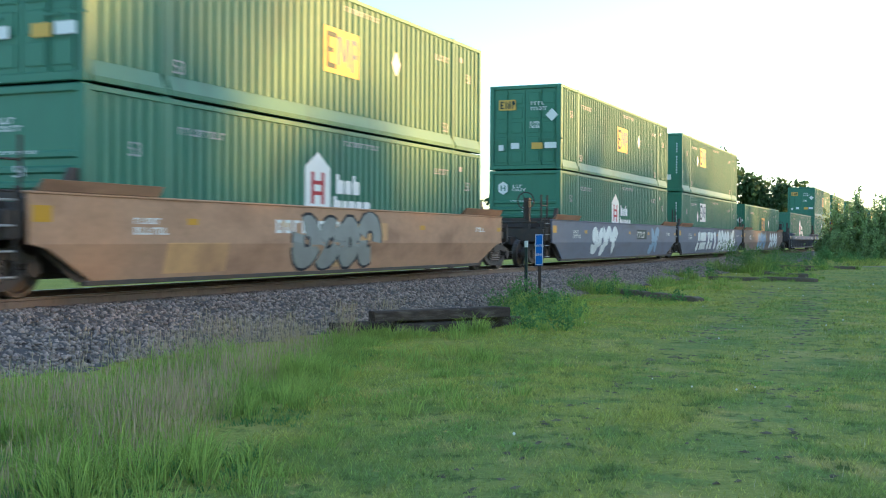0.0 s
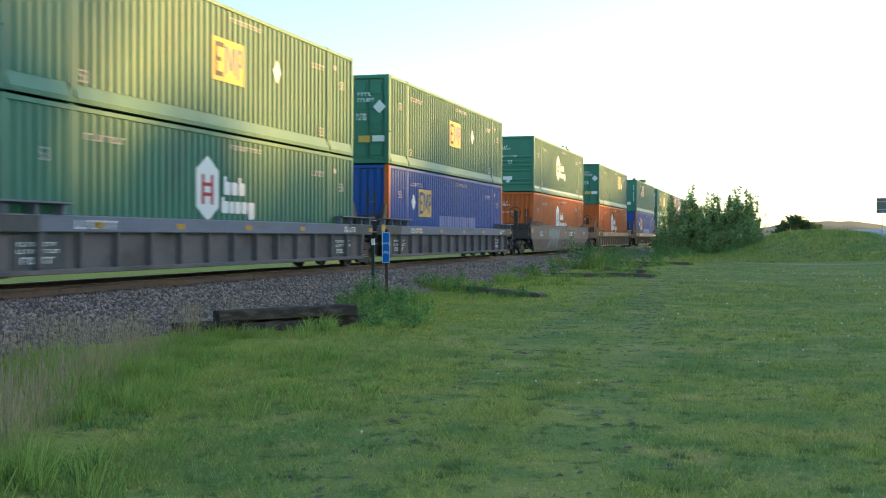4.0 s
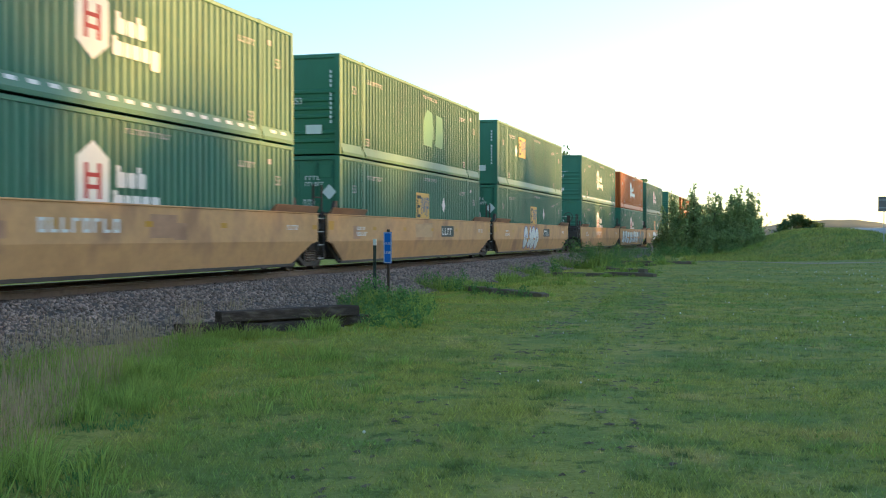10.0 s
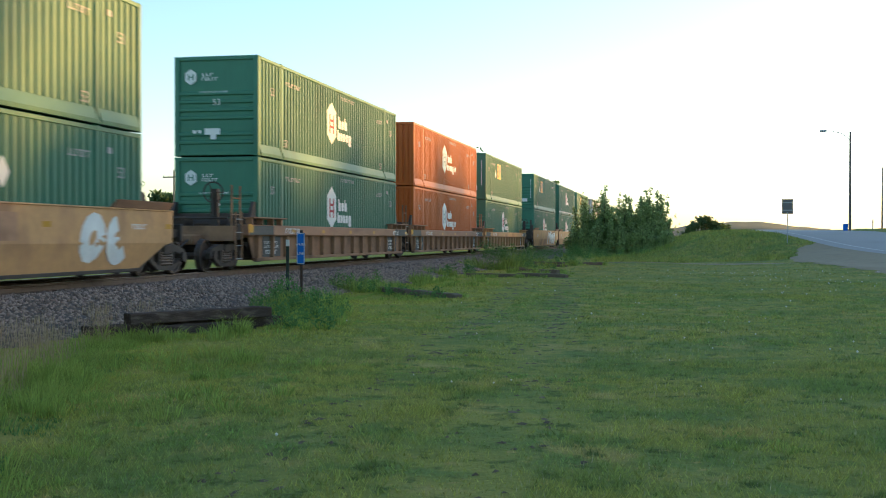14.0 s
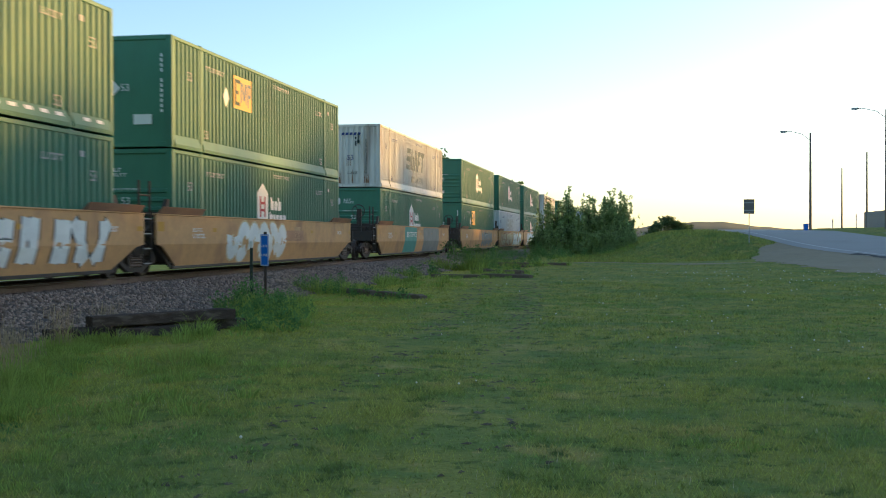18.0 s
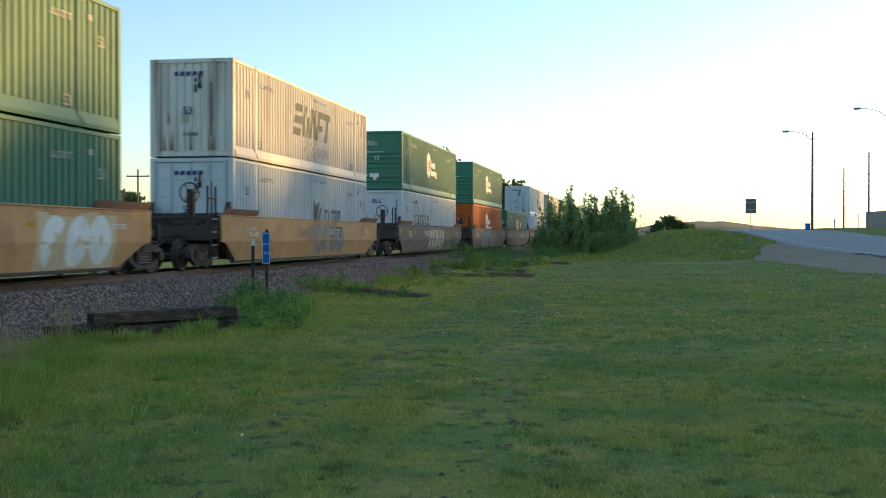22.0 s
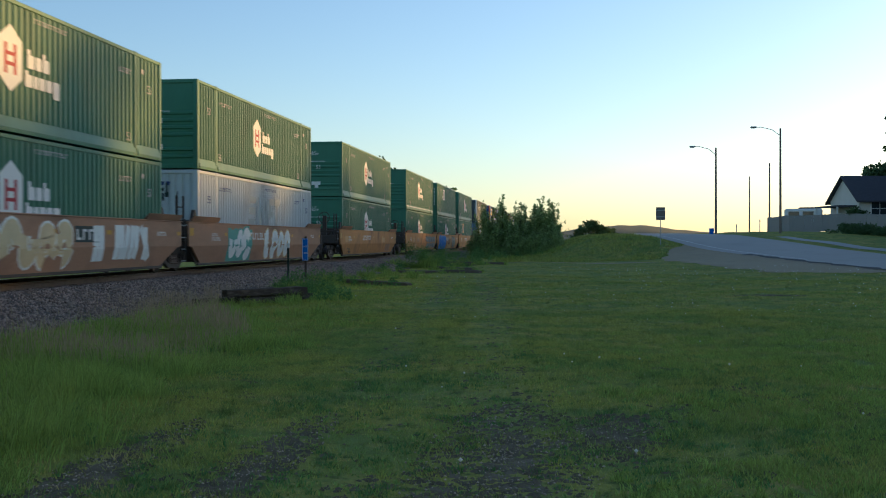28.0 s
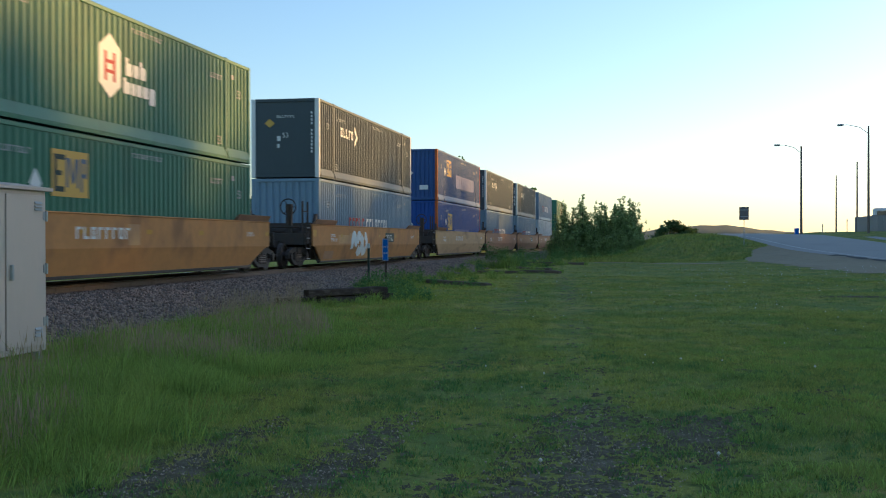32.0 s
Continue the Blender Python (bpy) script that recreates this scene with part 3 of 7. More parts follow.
def lifting_post(bm):
    box(bm, HALF - 0.09, HALF + 0.004, -0.075, 0.075, 0.12, HIGH - 0.1, 0.01)
    box(bm, HALF - 0.17, HALF + 0.012, -0.10, 0.10, 0.0, 0.13, 0.015)
    box(bm, HALF - 0.17, HALF + 0.012, -0.10, 0.10, HIGH - 0.12, HIGH + 0.012, 0.015)


def plain_end(bm):
    """An end wall with upright corrugation, facing -y."""
    pts, n = [], 9
    w = 2 * (HALF - 0.16)
    for i in range(n):
        for u, d in ((0.0, 0.03), (0.5, 0.03), (0.62, 0.075), (0.88, 0.075)):
            pts.append((-HALF + 0.16 + (i + u) * w / n, d))
    pts.append((HALF - 0.16, 0.03))
    lo = [bm.verts.new((x, y, 0.16)) for x, y in pts]
    hi = [bm.verts.new((x, y, HIGH - 0.12)) for x, y in pts]
    for i in range(len(pts) - 1):
        bm.faces.new((lo[i], lo[i + 1], hi[i + 1], hi[i]))


def ribbed_end(bm):
    """An end wall with lying ribs in its lower two thirds, facing -y."""
    x0, x1 = -HALF + 0.16, HALF - 0.16
    prof = [(0.16, 0.05)]
    for k in range(7):
        z = 0.34 + k * 0.235
        if k in (2,):
            continue
        prof += [(z, 0.05), (z + 0.03, 0.0), (z + 0.10, 0.0), (z + 0.13, 0.05)]
    prof.append((HIGH - 0.12, 0.05))
    a = [bm.verts.new((x0, y, z)) for z, y in prof]
    b = [bm.verts.new((x1, y, z)) for z, y in prof]
    for i in range(len(prof) - 1):
        bm.faces.new((a[i], b[i], b[i + 1], a[i + 1]))


def smooth_end(bm):
    box(bm, -HALF + 0.16, HALF - 0.16, 0.04, 0.07, 0.16, HIGH - 0.12, 0.006)


def end_sill(bm):
    box(bm, -HALF + 0.16, HALF - 0.16, 0.0, 0.12, 0.02, 0.16, 0.012)


def end_header(bm):
    box(bm, -HALF + 0.16, HALF - 0.16, 0.0, 0.12, HIGH - 0.12, HIGH, 0.012)


def door_leaf(bm):
    """One of two doors: pressed panels, facing -y, hung to the right of x = 0."""
    box(bm, 0.008, HALF - 0.165, 0.055, 0.10, 0.17, HIGH - 0.13, 0.006)


def door_panel(bm):
    box(bm, -0.2, 0.2, 0.036, 0.054, -0.19, 0.19, 0.014)


def lock_rod(bm):
    tube(bm, (0, 0.0, 0.08), (0, 0.0, HIGH - 0.06), 0.021, n=6)
    for z in (0.2, 0.9, 1.5, 2.1, 2.65):
        box(bm, -0.045, 0.045, -0.015, 0.05, z - 0.03, z + 0.03)
    box(bm, -0.02, 0.30, -0.035, -0.015, 1.02, 1.06)


def flat(bm, polys):
    for poly in polys:
        bm.faces.new([bm.verts.new((0.0, y, z)) for y, z in poly])


def rect(y, z, w, h):
    return [(y, z), (y + w, z), (y + w, z + h), (y, z + h)]


def bars(y, z, w, h, n, seed):
    """Lettering too small or not to be lettered, as bars of its size."""
    r = random.Random(seed)
    out, step = [], w / n
    for i in range(n):
        k = r.choice((0, 0, 1, 2))
        ww = step * 0.72
        yy = y + i * step
        out.append(rect(yy, z, ww * 0.34, h))
        if k != 1:
            out.append(rect(yy + ww * 0.36, z + h * 0.78, ww * 0.64, h * 0.22))
        if k != 0:
            out.append(rect(yy + ww * 0.36, z, ww * 0.64, h * 0.22))
        if k == 2:
            out.append(rect(yy + ww * 0.68, z + h * 0.22, ww * 0.30, h * 0.56))
    return out


def decal(name, polys, material, parent, key, label="", end=False, lift=0.004):
    """Flat marks on the +x side, or on the -y end (across = x)."""
    me = once(("decal", key), lambda bm: flat(bm, polys), material)
    m = pose(0, -lift, 0, 0, 0, -90) if end else pose(HALF - 0.012 + lift, 0, 0)
    ob = part(name, me, material, parent, label, m)
    if len(polys) > 1:
        ob["kind"] = "stuff"
    return ob


def block_row(y, z, shapes, h):
    """A row of plain blocks with the heights and gaps of a short word: (width, foot, top) in parts of the height."""
    out = []
    for w, lo, hi in shapes:
        a, b = z + lo * h, z + min(hi, 1.0) * h
        out.append([(y + 0.03, a), (y + w - 0.03, a), (y + w, a + 0.05), (y + w, b - 0.05), (y + w - 0.03, b), (y + 0.03, b), (y, b - 0.05), (y, a + 0.05)])
        if hi > 1:
            out.append(rect(y, b, w * 0.42, (hi - 1) * h))
        y += w + 0.05
    return out


def hub_mark(c, ink, style):
    """A tall white hexagon with a bar mark, and two rows of white blocks beside it."""
    y, z = (6.55, 0.88) if style == "g" else (6.4, 0.92)
    w, h = 1.05, 1.46
    hexa = [[(y, z + 0.32), (y + w / 2, z), (y + w, z + 0.32), (y + w, z + h - 0.32), (y + w / 2, z + h), (y, z + h - 0.32)]]
    e = decal("emblem", hexa, GLOSS["white"], c, "hub_hex" + style, "white upright hexagon emblem")
    mark = [rect(y + 0.24, z + 0.38, 0.13, 0.66), rect(y + 0.66, z + 0.38, 0.13, 0.66), rect(y + 0.37, z + 0.56, 0.29, 0.08), rect(y + 0.37, z + 0.78, 0.29, 0.08)]
    decal("emblem_bar", mark, ink, e, "hub_bar" + style, lift=0.002).matrix_basis = pose(0.003, 0, 0)
    first = block_row(y + 1.30, z + 0.62, ((0.34, 0, 1.4), (0.30, 0, 1.0), (0.32, 0, 1.4)), 0.30)
    second = block_row(y + 1.18, z + 0.20, ((0.36, 0, 1.3), (0.22, 0, 1.0), (0.30, 0, 1.0), (0.30, 0, 1.0), (0.32, -0.45, 1.0)) + (((0.10, 0, 0.4), (0.12, 0, 1.3), (0.24, 0, 1.0)) if style == "o" else ()), 0.28)
    decal("lettering", first + second, GLOSS["white"], c, "hub_words" + style, "white block lettering drawn as bars")


def emp_mark(c, ground, ink, y=4.6, key="", plac=-0.85, mid=2.0):
    """A pale square panel with a dark bar mark and a paler one beside it."""
    h = 0.97
    z = mid - h / 2
    e = decal("emblem", [rect(y, z, 1.55, h)], ground, c, "emp_sq" + key, "square emblem panel")
    mark = [rect(y + 0.10, z + 0.10, 0.12, h - 0.2), rect(y + 0.22, z + 0.10, 0.30, 0.11), rect(y + 0.22, z + h - 0.21, 0.34, 0.11), rect(y + 0.22, z + h / 2 - 0.05, 0.20, 0.10)]
    decal("emblem_bar", mark, ink, e, "emp_bar" + key).matrix_basis = pose(0.003, 0, 0)
    mark = [rect(y + 0.58, z + 0.20, 0.10, h - 0.36), [(y + 0.68, z + h - 0.16), (y + 0.84, z + 0.25), (y + 0.92, z + 0.35), (y + 0.78, z + h - 0.16)], [(y + 0.88, z + 0.30), (y + 0.96, z + 0.30), (y + 1.06, z + h - 0.16), (y + 0.96, z + h - 0.16)], rect(y + 1.04, z + 0.20, 0.08, h - 0.36)]
    mark += [rect(y + 1.20, z + 0.12, 0.09, h - 0.26), rect(y + 1.29, z + h - 0.24, 0.18, 0.10), rect(y + 1.29, z + 0.42, 0.18, 0.09), rect(y + 1.40, z + 0.50, 0.08, 0.26)]
    decal("emblem_bar", mark, GLOSS["slate"] if ink is GLOSS["ink"] else ink, e, "emp_bars" + key).matrix_basis = pose(0.003, 0, 0)
    d = y + plac
    decal("placard", [[(d, 1.75), (d + 0.24, 1.45), (d + 0.48, 1.75), (d + 0.24, 2.05)]], GLOSS["white"], c, "placard" + key, "white diamond placard")


def swift_mark(c, faint):
    ink = GLOSS["grey"] if faint else GLOSS["ink"]
    out, y = [], 5.8
    for i, w in enumerate((0.72, 0.95, 0.22, 0.6, 0.66)):
        s = 0.22
        def sl(a, z, b, h):
            return [(y + a + s * z, 0.95 + z), (y + b + s * z, 0.95 + z), (y + b + s * (z + h), 0.95 + z + h), (y + a + s * (z + h), 0.95 + z + h)]
        if i == 0:
            out += [sl(0, 0, w, 0.24), sl(0, 0.39, w, 0.26), sl(0, 0.80, w, 0.24)]
        elif i == 1:
            out += [sl(0, 0.0, 0.22, 1.04), sl(0.36, 0.0, 0.58, 0.7), sl(w - 0.22, 0, w, 1.04)]
        elif i == 2:
            out += [sl(0, 0, w, 1.04)]
        elif i == 3:
            out += [sl(0, 0, 0.24, 1.04), sl(0.24, 0.8, w, 0.24), sl(0.24, 0.36, w, 0.2)]
        else:
            out += [sl(0, 0.8, w, 0.24), sl(0.2, 0, 0.46, 0.8)]
        y += w + 0.12
    out = [[(5.8 + 1.22 * (a - 5.8), 1.18 + 1.05 * (b - 0.95)) for a, b in q] for q in out]
    decal("lettering", out, ink, c, "swift%d" % faint, "slanted dark block lettering drawn as bars")
    if faint:
        decal("small_lettering", bars(7.4, 0.62, 2.2, 0.16, 9, 8), GLOSS["grey"], c, "swift_small")
    else:
        part("small_lettering", letters("INTERMODAL", 0.5, GLOSS["grey"]), GLOSS["grey"], c, "grey lettering under the slanted mark", Matrix.Translation((HALF - 0.006, 8.6, 0.72)) @ pose(0, 0, 0, 90, 0, 90))


def ring(y, z, r0, r1, n=20):
    out = []
    for i in range(n):
        a, b = 6.28318 * i / n, 6.28318 * (i + 1) / n
        out.append([(y + 0.62 * r * math.cos(q), z + r * math.sin(q)) for r, q in ((r0, a), (r1, a), (r1, b), (r0, b))])
    return out


def small_writing(c, ink, key, seed):
    """Number rows, length marks and notices along the side."""
    ink = GLOSS["grey"] if ink is GLOSS["white"] else ink
    decal("number_mark", bars(2.35, 2.3, 1.4, 0.13, 9, seed), ink, c, "num" + key)
    decal("notice", bars(8.2, 2.55, 1.7, 0.11, 12, seed + 1), ink, c, "notice" + key)
    decal("notice", bars(13.0, 2.2, 0.9, 0.15, 6, seed + 2), ink, c, "notice_b" + key)
    for y, z in ((1.2, 1.95), (2.35, 0.5), (13.65, 0.5), (15.2, 1.95)):
        me = letters("53", 0.34, ink)
        part("length_mark", me, ink, c, "", Matrix.Translation((HALF - 0.006, y, z)) @ pose(0, 0, 0, 90, 0, 90))
    for y in (14.6,):
        decal("sticker", [rect(y, 2.35, 0.2, 0.13)], ink, c, "sticker%s%.1f" % (key, y))


def end_writing(c, kind, colour, code):
    """Marks on the near end."""
    ink = GLOSS["navy"] if colour in ("white", "pale") else GLOSS["white"]
    if code in ("hub", "hubo"):
        y, z, r = -0.78, 2.3, 0.23
        decal("end_emblem", [[(y + r * 0.87 * math.sin(q), z + r * math.cos(q)) for q in (0, 1.0472, 2.0944, 3.1416, 4.1888, 5.236)]], GLOSS["white"], c, "endhex" + code, "white hexagon emblem", True)
        decal("emblem_bar", [rect(y - 0.09, z - 0.09, 0.04, 0.18), rect(y + 0.05, z - 0.09, 0.04, 0.18), rect(y - 0.05, z - 0.015, 0.10, 0.03)], PAINT[colour], c, "endhexbar" + code, "", True, 0.006)
        decal("end_lettering", bars(y + 0.36, 2.31, 0.36, 0.10, 3, 5) + bars(y + 0.34, 2.19, 0.52, 0.09, 5, 6), GLOSS["white"], c, "endwords" + code, "", True)
        if kind != "door":
            decal("notice", bars(-0.5, 1.83, 0.9, 0.05, 14, 7) + [rect(-0.35, 0.62, 0.48, 0.18), rect(-0.17, 0.48, 0.18, 0.14), rect(-0.72, 0.66, 0.12, 0.09), rect(-0.55, 0.66, 0.1, 0.09)], GLOSS["white"], c, "endnotice" + code, "", True)
    elif code in ("emp", "empw", "blue", "faded", "lime"):
        y = -0.95
        e = decal("end_emblem", [rect(y, 2.05, 0.62, 0.36)], GLOSS["white" if code == "empw" else "yellow"], c, "endsq" + kind + code, "small square emblem panel", True)
        decal("emblem_bar", [rect(y + 0.05, 2.1, 0.05, 0.26), rect(y + 0.1, 2.1, 0.09, 0.05), rect(y + 0.1, 2.21, 0.07, 0.04), rect(y + 0.1, 2.31, 0.09, 0.05), rect(y + 0.24, 2.1, 0.05, 0.26), rect(y + 0.32, 2.1, 0.04, 0.2), rect(y + 0.38, 2.1, 0.05, 0.26), rect(y + 0.48, 2.1, 0.04, 0.26), rect(y + 0.52, 2.22, 0.06, 0.14)], GLOSS["ink"], e, "endbar" + kind, "").matrix_basis = pose(0.003, 0, 0)
        d = 0.75 if kind == "door" else -0.55
        zz = 1.85 if kind == "door" else 1.55
        decal("placard", [[(d, zz), (d + 0.22, zz - 0.22), (d + 0.44, zz), (d + 0.22, zz + 0.22)]], GLOSS["white"], c, "endplac" + kind, "white diamond placard", True)
        decal("notice", [rect(0.25, 0.6, 0.5, 0.26)] if kind != "door" else [rect(0.72, 0.72, 0.42, 0.2), rect(-0.95, 0.66, 0.18, 0.2), rect(-0.5, 0.72, 0.3, 0.2)], GLOSS["white"], c, "endnote" + kind, "", True)
        if kind == "door":
            decal("notice", [rect(0.25, 0.7, 0.4, 0.22)], GLOSS["yellow"], c, "endnotey", "", True)
            decal("number_mark", bars(0.22, 2.2, 0.5, 0.12, 4, 2) + bars(0.22, 2.02, 0.6, 0.12, 6, 3) + bars(0.18, 1.42, 0.36, 0.22, 5, 4), GLOSS["white"], c, "endnum", "", True)
    elif code == "swift":
        decal("end_lettering", [[(-0.55 + 0.19 * i, 2.4), (-0.42 + 0.19 * i, 2.4), (-0.38 + 0.19 * i, 2.52), (-0.51 + 0.19 * i, 2.52)] for i in range(5)], GLOSS["navy"], c, "endswift", "dark block lettering drawn as bars", True)
        decal("notice", bars(-0.25, 0.62, 0.5, 0.1, 6, 4) + [rect(0.1, 1.9, 0.07, 0.24), rect(0.1, 2.2, 0.07, 0.12)], GLOSS["ink"], c, "endswiftn", "", True)
        part("length_mark", letters("53", 0.32, ink), ink, c, "", Matrix.Translation((-0.12, -0.004, 1.36)) @ pose(0, 0, 0, 90, 0, 0))
        rust = GLOSS["rust"]
        rr = random.Random(21)
        streaks = []
        for i in range(16):
            x0, z0, w = rr.uniform(-1.1, 1.05), rr.choice((0.18, 0.2, 0.24, 1.0)), rr.uniform(0.02, 0.07)
            streaks.append([(x0, z0), (x0 + w, z0), (x0 + w * 0.8, z0 + rr.uniform(0.1, 0.3)), (x0 + w * 0.4, z0 + rr.uniform(0.35, 0.75)), (x0 + 0.1 * w, z0 + 0.2)])
        decal("rust_streak", streaks, rust, c, "endrust", "brown rust streaks", True, 0.003)
        decal("lock_plate", [rect(0.2, 2.02, 0.12, 0.16), rect(0.23, 2.18, 0.06, 0.3), rect(0.60, 0.6, 0.035, 1.6)], GLOSS["ink"], c, "endlock", "dark worn lock fittings", True, 0.005)
    elif code == "stg":
        decal("end_lettering", bars(-0.2, 2.25, 0.5, 0.2, 3, 9), GLOSS["navy"], c, "endstg", "", True)
    elif code == "grey":
        decal("end_lettering", bars(-0.3, 2.2, 0.7, 0.09, 7, 9) + [rect(-0.3, 1.35, 0.14, 0.18), rect(-0.3, 1.1, 0.1, 0.14)], GLOSS["white"], c, "endgrey", "", True)
        decal("placard", [[(-0.78, 2.0), (-0.58, 1.84), (-0.38, 2.0), (-0.58, 2.16)]], GLOSS["yellow"], c, "endgreyp", "", True)
    if kind in ("ribbed", "smooth") and code not in ("swift",):
        me = letters("53", 0.26, ink)
        part("length_mark", me, ink, c, "", Matrix.Translation((0.02, -0.004, 1.55)) @ pose(0, 0, 0, 90, 0, 0))
        for x in (() if code in ("hub", "hubo") else (1.02,)):
            decal("number_column", [rect(x - 0.03, 0.9 + 0.13 * i, 0.06, 0.085) for i in range(12) if i != 7], ink, c, "col%.1f" % x + ink.name, "", True)


COLOUR = {"emp": "green", "empw": "green", "hub": "green", "faded": "faded", "hubo": "orange", "blue": "blue", "navy": "navy", "swift": "white", "swift2": "pale", "swift0": "pale",
          "lime": "lime", "emp2": "green", "stg": "pale", "grey": "slate", "sky": "sky", "white": "pale"}
WORDS = {"lime": "lime green container", "green": "dark green container", "faded": "faded green container", "orange": "orange container", "blue": "bright blue container",
         "navy": "dark blue container", "white": "stained white container", "pale": "pale grey-white container", "slate": "dark grey container", "sky": "light blue container"}
MARKS = {"lime": "yellow square emblem", "emp2": "yellow square emblem", "emp": "yellow square emblem", "empw": "white square emblem", "hub": "white hexagon emblem", "hubo": "white hexagon emblem", "faded": "pale repaired patch", "blue": "yellow square emblem", "navy": "faded pale side lettering",
         "swift": "dark slanted lettering", "swift2": "dark slanted emblem", "swift0": "faint slanted lettering", "stg": "dark ring emblem", "grey": "pale line emblem", "sky": "faint lettering", "white": "plain sides"}


def dash_strip(bm):
    for i in range(26):
        y = 0.35 + i * 0.6
        if all(abs(y + 0.15 - q) > 0.3 for q in POST_AT):
            bm.faces.new([bm.verts.new(p) for p in ((HALF + 0.017, y, 0.205), (HALF + 0.017, y + 0.3, 0.205), (HALF - 0.006, y + 0.3, 0.285), (HALF - 0.006, y, 0.285))])


def container(code, end, level, dashes=False, mark_y=0.0, mark_z=2.0):
    """A 53-foot box, its near end at y = 0 and its base at z = 0."""
    colour = COLOUR[code]
    pm = PAINT[colour]
    c = new("shipping_container")
    place = "stacked on top" if level else "low in a well car"
    tagged(c, WORDS[colour] + " with " + MARKS[code] + ", " + place, "container", "containers of the train")
    flip = Matrix.Translation((0, LONG, 0)) @ pose(0, 0, 0, 0, 0, 180)
    for m in (Matrix(), flip):
        part("side_wall", once("side", side_wall, pm), pm, c, "", m)
        part("bottom_rail", once("brail", bottom_rail, RAIL_PAINT[colour]), RAIL_PAINT[colour], c, "", m)
        part("top_rail", once("trail", top_rail, pm), pm, c, "", m)
        for y in POST_AT:
            part("lifting_post", once("lpost", lifting_post, pm), pm, c, "", m @ Matrix.Translation((0, y, 0)))
    if dashes:
        tagged(part("reflective_tape", once("dash", dash_strip, GLOSS["white"]), GLOSS["white"], c, "white reflective dashes on the bottom rail"), kind="stuff")
    edge = PAINT["orange"] if code in ("blue", "navy") else (GLOSS["white"] if code == "grey" else pm)
    for x in (0, -2 * HALF + 0.16):
        for y in (0, LONG - 0.16):
            part("corner_post", once("epost", end_post, edge), edge, c, "", Matrix.Translation((x, y, 0)))
    part("roof", once("roof", roof_sheet, pm), pm, c)
    for m in (Matrix(), flip):
        part("end_sill", once("esill", end_sill, pm), pm, c, "", m)
        part("end_header", once("ehead", end_header, pm), pm, c, "", m)
    part("end_wall", once("plain_end", plain_end, pm), pm, c, "", flip)
    if end == "door":
        for s in (1, -1):
            d = part("door", once("leaf%d" % s, lambda bm: [door_leaf(bm), bmesh.ops.scale(bm, vec=(s, 1, 1), verts=bm.verts[:])], pm), pm, c)
            for k in range(5):
                for x in (0.30, 0.83):
                    part("pressed_panel", once("dpanel", door_panel, pm), pm, d, "", Matrix.Translation((s * x, 0, 0.45 + k * 0.5)))
            for x in (0.56, 1.06):
                part("lock_rod", once("rod", lock_rod, pm), pm, d, "", Matrix.Translation((s * x - (0.1 if s < 0 else 0.0), 0.02, 0)))
    elif end == "ribbed":
        part("end_wall", once("ribbed_end", ribbed_end, pm), pm, c)
    elif end == "plain":
        part("end_wall", once("plain_end", plain_end, pm), pm, c)
    else:
        part("end_wall", once("smooth_end", smooth_end, pm), pm, c)
    if code == "emp":
        emp_mark(c, GLOSS["yellow"], GLOSS["ink"], *((mark_y, "e%.1f" % mark_y, 1.9, mark_z) if mark_y else ((7.3, "d", 3.2, 1.62) if end == "door" else (4.5, "", -0.85))))
    elif code == "emp2":
        emp_mark(c, GLOSS["yellow"], GLOSS["ink"], 7.4, "m", -3.7, 1.65)
    elif code == "lime":
        emp_mark(c, GLOSS["yellow"], GLOSS["ink"], 6.6, "l", -2.7, 1.65)
    elif code == "empw":
        emp_mark(c, GLOSS["white"], GLOSS["ink"], key="w")
    elif code == "blue":
        emp_mark(c, GLOSS["yellow"], GLOSS["navy"], 3.3, "b", mid=1.75)
        decal("side_lettering", [rect(5.9 + 0.36 * i, 0.72, 0.28, 0.62) for i in range(15)], GLOSS["spray_purple"], c, "blueband", "faded lettering drawn as bars")
    elif code == "navy":
        decal("side_lettering", [rect(6.2 + 0.42 * i, 0.95, 0.34, 0.8) for i in range(17)], GLOSS["spray_purple"], c, "navyband", "pale lettering drawn as bars")
        emp_mark(c, GLOSS["yellow"], GLOSS["navy"], 3.0, "n", mid=2.0)
    elif code == "hub":
        hub_mark(c, GLOSS["red"], "g")
    elif code == "hubo":
        hub_mark(c, GLOSS["grey"], "o")
    elif code == "faded":
        decal("repair_patch", [[(8.2, 0.9), (9.2, 0.86), (9.4, 1.3), (9.3, 2.1), (8.6, 2.2), (8.2, 1.8)], [(9.6, 0.95), (10.6, 0.9), (10.7, 1.5), (10.5, 2.05), (9.8, 2.1), (9.7, 1.5)]], GLOSS["pale_green"], c, "patch", "paler repainted patch")
    elif code == "swift":
        swift_mark(c, 0)
    elif code == "swift0":
        swift_mark(c, 1)
    elif code == "swift2":
        decal("emblem", [[(8.2, 0.85), (8.6, 0.85), (9.0, 1.9), (8.5, 1.7), (8.2, 2.0)], [(8.7, 0.9), (8.9, 0.9), (9.3, 1.7), (9.05, 1.6)]], GLOSS["ink"], c, "sw2", "dark slanted emblem")
        decal("lettering", bars(9.7, 1.05, 2.3, 0.55, 5, 4), GLOSS["ink"], c, "sw2w", "dark lettering drawn as bars")
    elif code == "stg":
        decal("emblem", ring(3.6, 1.5, 1.02, 0.88), GLOSS["ink"], c, "stgring", "dark ring emblem")
        decal("lettering", bars(3.3, 1.2, 4.2, 0.55, 9, 12), GLOSS["ink"], c, "stgw", "dark lettering drawn as bars")
    elif code == "grey":
